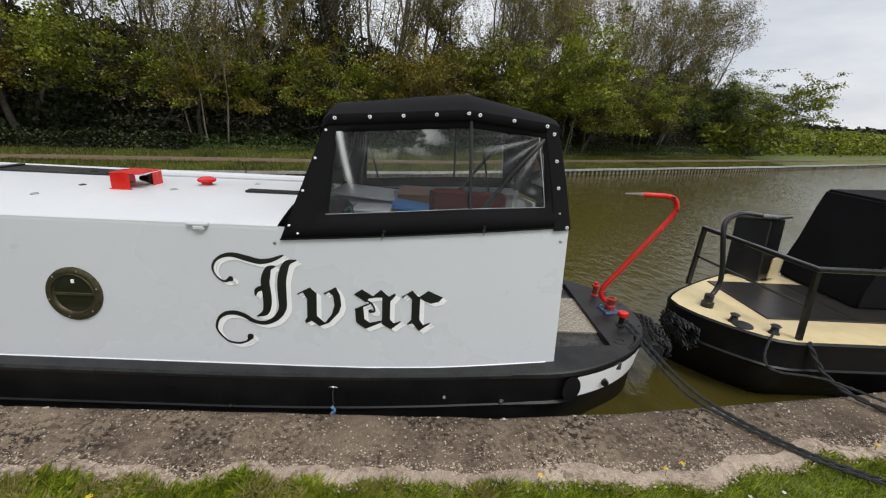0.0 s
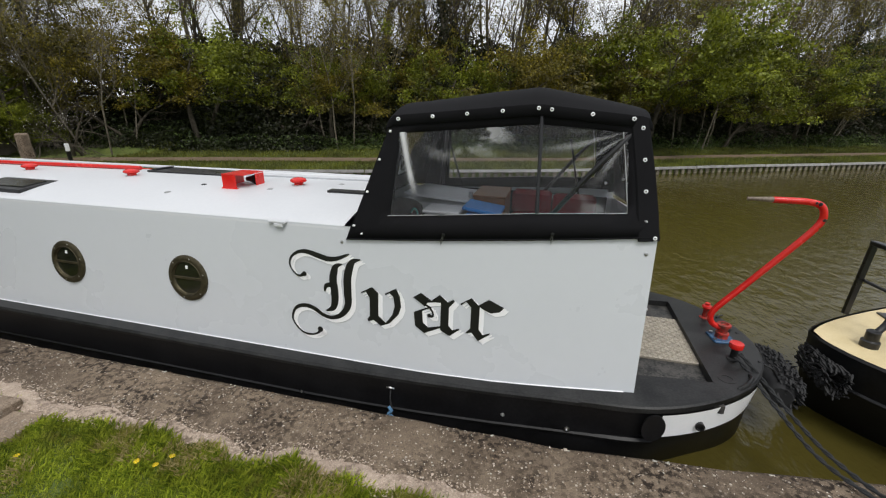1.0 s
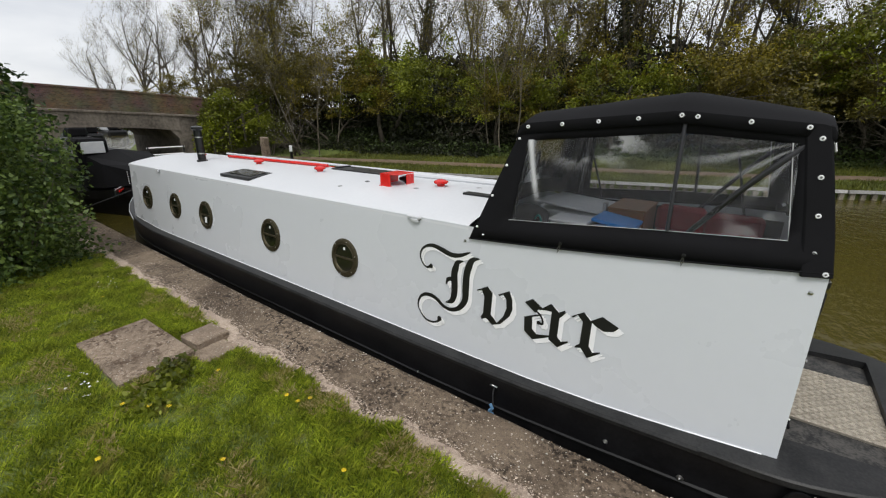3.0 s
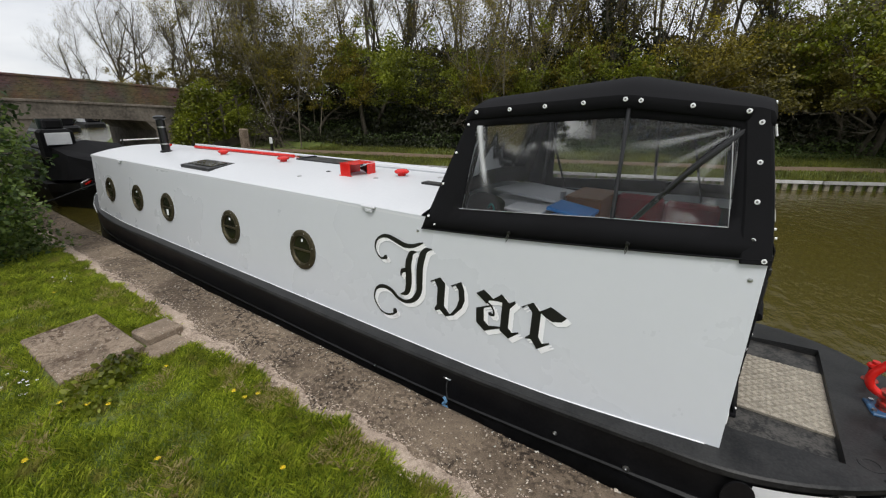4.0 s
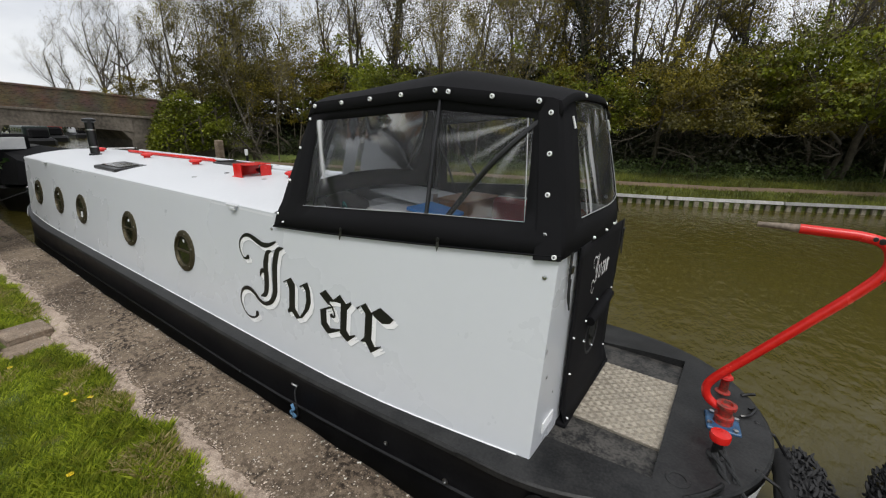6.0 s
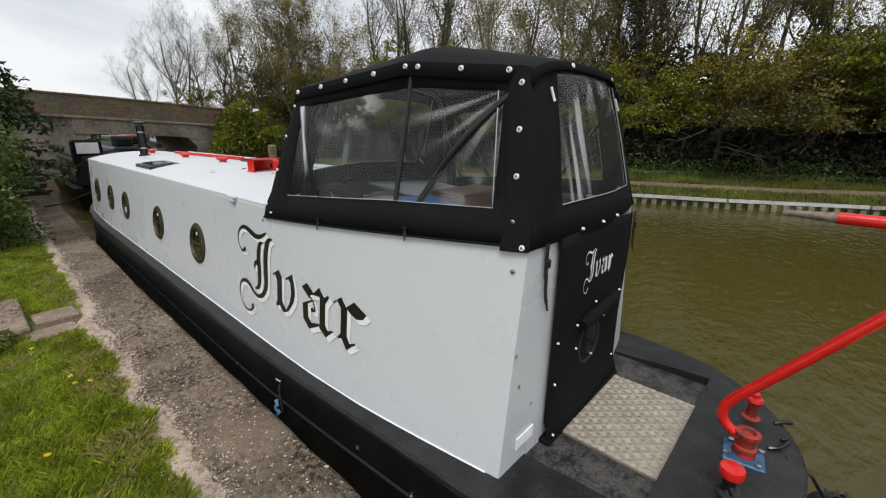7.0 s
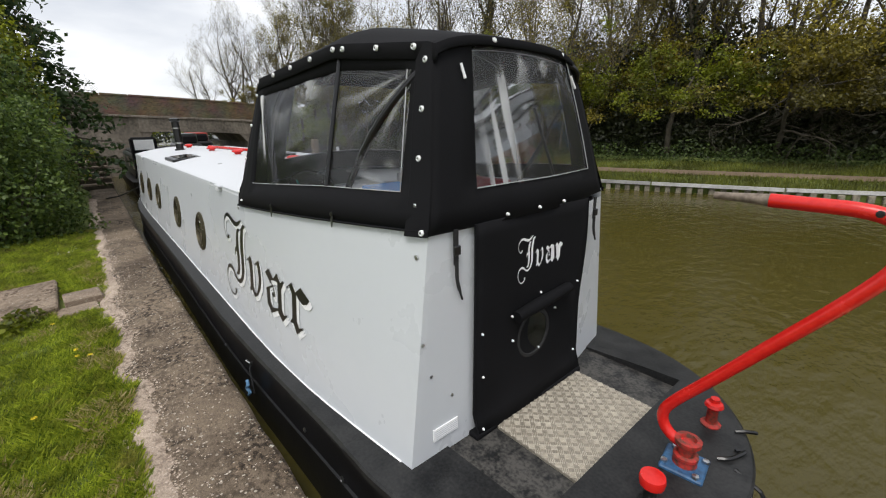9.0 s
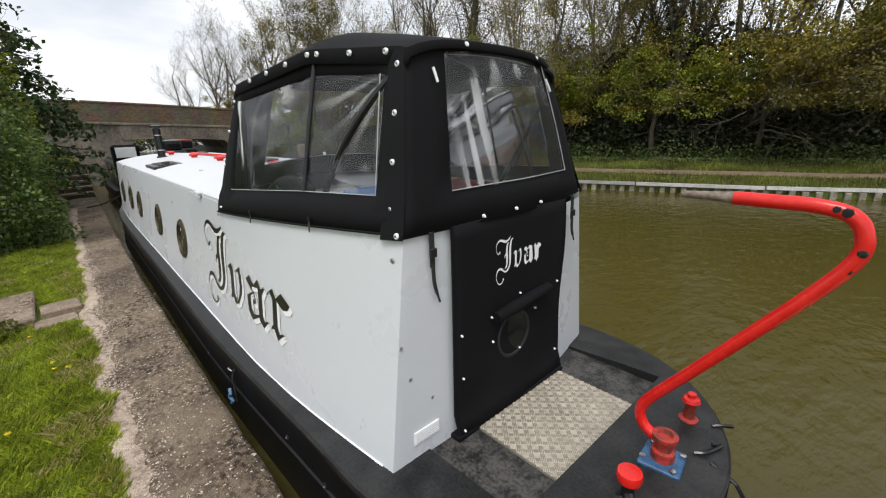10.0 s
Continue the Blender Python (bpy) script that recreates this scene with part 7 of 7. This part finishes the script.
def field_hedge(rnd):
    y = rnd.uniform(-30, 60)
    return Vector((-120 + rnd.gauss(0, 1.5), y, 0.5 + 3.2 * rnd.random() ** 1.5 * (0.6 + 0.6 * noise.noise((y * 0.15, 0, 0)))))


def near_field_hedge(rnd):
    y = rnd.uniform(8, 40)
    return Vector((-62 + rnd.gauss(0, 0.8), y, 0.3 + 1.6 * rnd.random() ** 1.3 * (0.7 + 0.7 * noise.noise((y * 0.4, 0, 5)))))


undergrowth("hedge", 3000, near_field_hedge, 0.4, LEAF_DARK, "low dark hedge across the field", 42)
undergrowth("hedge", 4000, field_hedge, 0.9, LEAF_GREEN, "distant field hedge beyond the bridge", 41)

# ---- the boat moored astern ----
astern = empty("narrowboat", (4.5, 4.15, WATER_Z), "black narrowboat with cream stern deck and black rails", "boat")
CREAM = mat("cream_deck_paint", (0.62, 0.50, 0.27), (0.72, 0.60, 0.36), rough=0.5, scale=6, fine=70, bump=0.1, dist=0.003)
PANEL = mat("dark_hatch_board", (0.014, 0.012, 0.011), (0.035, 0.032, 0.03), rough=0.35, scale=9, bump=0.1)
AC = 3.95


def build_astern():
    xs = [2.5, 2.505, 2.52, 2.55, 2.6, 2.66, 2.72, 2.8, 2.9, 3.05, 3.2, 3.4, 3.6, 3.95, 4.2, 5, 6, 8, 10, 12]
    def half(x, s=1):
        """The quarters are not alike: the stern swings out towards the channel."""
        return 0.86 * min(1, max(0, (x - 2.5) / 0.6)) ** 0.5 if s > 0 else 1.02 * min(1, max(0, (x - 2.5) / 1.45)) ** 0.75
    bm = bmesh.new()
    rows = []
    for x in xs:
        rows.append([[bm.verts.new((x + o * 0.35 * (x < 3.2), AC - s * max(0, half(x, s) - o), z)) for o, z in ((0.45 * (x < 4), -0.4), (0.16 * (x < 4), 0.02), (0.02, 0.33), (0.0, 0.36), (0.012, 0.56), (0.0, 0.60), (0.02, 0.615))] for s in (1, -1)])
    for a, b in zip(rows, rows[1:]):
        for s in (0, 1):
            for i in range(6):
                bm.faces.new((a[s][i], b[s][i], b[s][i + 1], a[s][i + 1]))
    bmesh.ops.remove_doubles(bm, verts=bm.verts, dist=1e-4)
    part("hull", bm, BLACKING, astern, "black hull with rubbing band", smooth=True)
    bm = bmesh.new()
    inner = [x for x in xs if x > 2.51]
    ring = [bm.verts.new((x + 0.02, AC - max(0, half(x) - 0.03), 0.612)) for x in inner] + [bm.verts.new((x + 0.02, AC + max(0.001, half(x, -1) - 0.03), 0.612)) for x in inner[::-1]]
    bm.faces.new(ring)
    part("stern_deck", bm, CREAM, astern, "cream painted stern deck")
    part("hatch_board", box(3.28, 5.6, AC - 0.40, AC + 0.55, 0.613, 0.628, 0.004), PANEL, astern, "dark hatch boards")
    part("board_seam", box(4.2, 4.21, AC - 0.40, AC + 0.55, 0.626, 0.631, 0.001), BLACK, astern)
    for s in (1, -1):
        line = [(x, AC - s * half(x, s), 0.345) for x in xs if x > 2.51]
        part("rubbing_strake", tube(line, 0.02, 6), BLACKING, astern, smooth=True)
    # rails
    top = [(5.6, 3.20, 1.275), (3.24, 3.19, 1.275), (3.05, 4.45, 1.285)]
    bm = bmesh.new()
    for a, b in zip(top, top[1:]):
        d = Vector(b) - Vector(a)
        t = box(-d.length / 2 - 0.02, d.length / 2 + 0.02, -0.028, 0.028, -0.02, 0.02, 0.006)
        bmesh.ops.transform(t, matrix=Matrix.Translation((Vector(a) + Vector(b)) / 2) @ d.to_track_quat("X", "Z").to_matrix().to_4x4(), verts=t.verts)
        merge(bm, t)
    rail_part = part("top_rail", bm, BLACK, astern, "flat black steel stern rail")
    part("mid_rail", tube([(3.24, 3.19, 0.93), (3.04, 4.45, 0.95)], 0.014, 8), BLACK, astern, smooth=True)
    for bx, by, tx, ty in ((3.27, 3.17, 3.24, 3.19), (3.0, 4.42, 3.05, 4.45), (5.4, 3.17, 5.4, 3.20)):
        part("rail_post", tube([(bx, by, 0.61), (tx, ty, 1.27)], 0.028, 4), BLACK, astern)
    # tiller and its post
    part("rudder_post", lathe([(0.06, 0), (0.06, 0.05), (0.045, 0.06), (0.045, 0.13), (0.03, 0.14), (0, 0.14)], (2.83, 3.80, 0.612), "z", 16), BLACK, astern, smooth=True)
    part("tiller", tube(spline([(2.83, 3.80, 0.7), (2.93, 3.85, 0.82), (2.93, 3.86, 1.0), (2.87, 3.90, 1.36), (2.90, 3.95, 1.48), (3.02, 4.01, 1.54), (3.2, 4.1, 1.545), (3.7, 4.5, 1.45)], 5), 0.024, 10), BLACK, astern, smooth=True)
    console = part("console", box(3.80, 4.20, 4.64, 5.02, 0.61, 1.36, 0.012, pose(0, 0, 0, -4, 3, 30)), BLACK, astern, "black engine control console")
    part("console_top", box(3.78, 4.22, 4.60, 5.02, 1.36, 1.39, 0.008, pose(0, 0, 0, -10, 3, 30)), STEEL_DARK, console, "worn metal console top")
    part("console_face", box(4.03, 4.30, 4.62, 4.635, 0.66, 0.92, 0.004, pose(0, 0, 0, 0, 0, 30)), CREAM, console, "cream panel at the console foot")
    for dx, dy in ((-0.08, -0.04), (0.03, 0.03), (0.10, 0.0)):
        part("gauge", lathe([(0.035, 0), (0.033, 0.018), (0.02, 0.02), (0, 0.016)], (4.0 + dx, 4.78 + dy, 1.385), "z", 12), STEEL, console, smooth=True)
    for x, y in ((2.78, 3.42), (3.02, 3.22)):
        part("cleat", lathe([(0.05, 0), (0.035, 0.02), (0.03, 0.06), (0.045, 0.075), (0.03, 0.085), (0, 0.085)], (x + 0.1, y + 0.05, 0.612), "z", 12), BLACK, astern, smooth=True)
    part("deck_hatch", lathe([(0.09, 0), (0.085, 0.012), (0, 0.014)], (2.92, 3.40, 0.612), "z", 20), BLACK, astern, smooth=True)
    # cabin end and folded hood
    bm = slabbed([(4.46, 3.85, 0.62), (4.50, 3.85, 0.84), (4.60, 3.85, 1.15), (4.68, 3.85, 1.50), (4.72, 3.85, 1.74), (5.6, 3.85, 1.77), (9.0, 3.85, 1.77), (9.0, 3.85, 0.62)], (0, 1.05, 0))
    bmesh.ops.bevel(bm, geom=bm.edges[:], offset=0.03, segments=2, affect="EDGES")
    part("hood", bm, CANVAS, astern, "black canvas stern hood", smooth=True)
    part("hood_edge", tube([(4.72, 3.84, 1.75), (5.6, 3.84, 1.78), (8, 3.84, 1.78)], 0.015, 6), DECK, astern)


build_astern()
tyre = empty("tyre_fender", (2.60, 3.62, 0.35), "black woven fender hanging on neighbouring stern", "fender")
bm = bmesh.new()
for j in range(17):
    a0 = -0.75 + 0.10 * j
    for k in range(30):
        b = radians(12 * k + 6 * (j % 2))
        c0 = Vector((2.60 + 0.07 * math.cos(b) - 0.08 * math.cos(a0), 3.72 + 0.30 * math.sin(a0), 0.40 + 0.11 * math.sin(b)))
        q = Vector((rnd.uniform(-0.02, 0.02), 0.035, rnd.uniform(-0.03, 0.03)))
        c0 += Vector((rnd.gauss(0, 0.008), rnd.gauss(0, 0.012), rnd.gauss(0, 0.008)))
        tube([c0 - 0.6 * q, c0, c0 + 0.6 * q], [0.005, 0.010, 0.005], 4, bm)
part("weave", bm, RUBBER, tyre, smooth=True)
rope("mooring_rope", [(3.05, 3.2, 0.66), (2.9, 3.05, 0.5), (2.95, 2.95, 0.42), (3.3, 2.85, 0.42), (3.7, 2.6, 0.36), (4.4, 2.2, 0.27)], 0.011, ROPE, "thin dark rope from neighbouring boat to bank")
rope("mooring_rope", [(3.3, 3.10, 0.62), (3.45, 2.95, 0.35), (3.7, 2.65, 0.27), (4.2, 2.2, 0.26)], 0.02, ROPE, "thick dark rope from neighbouring boat to bank")
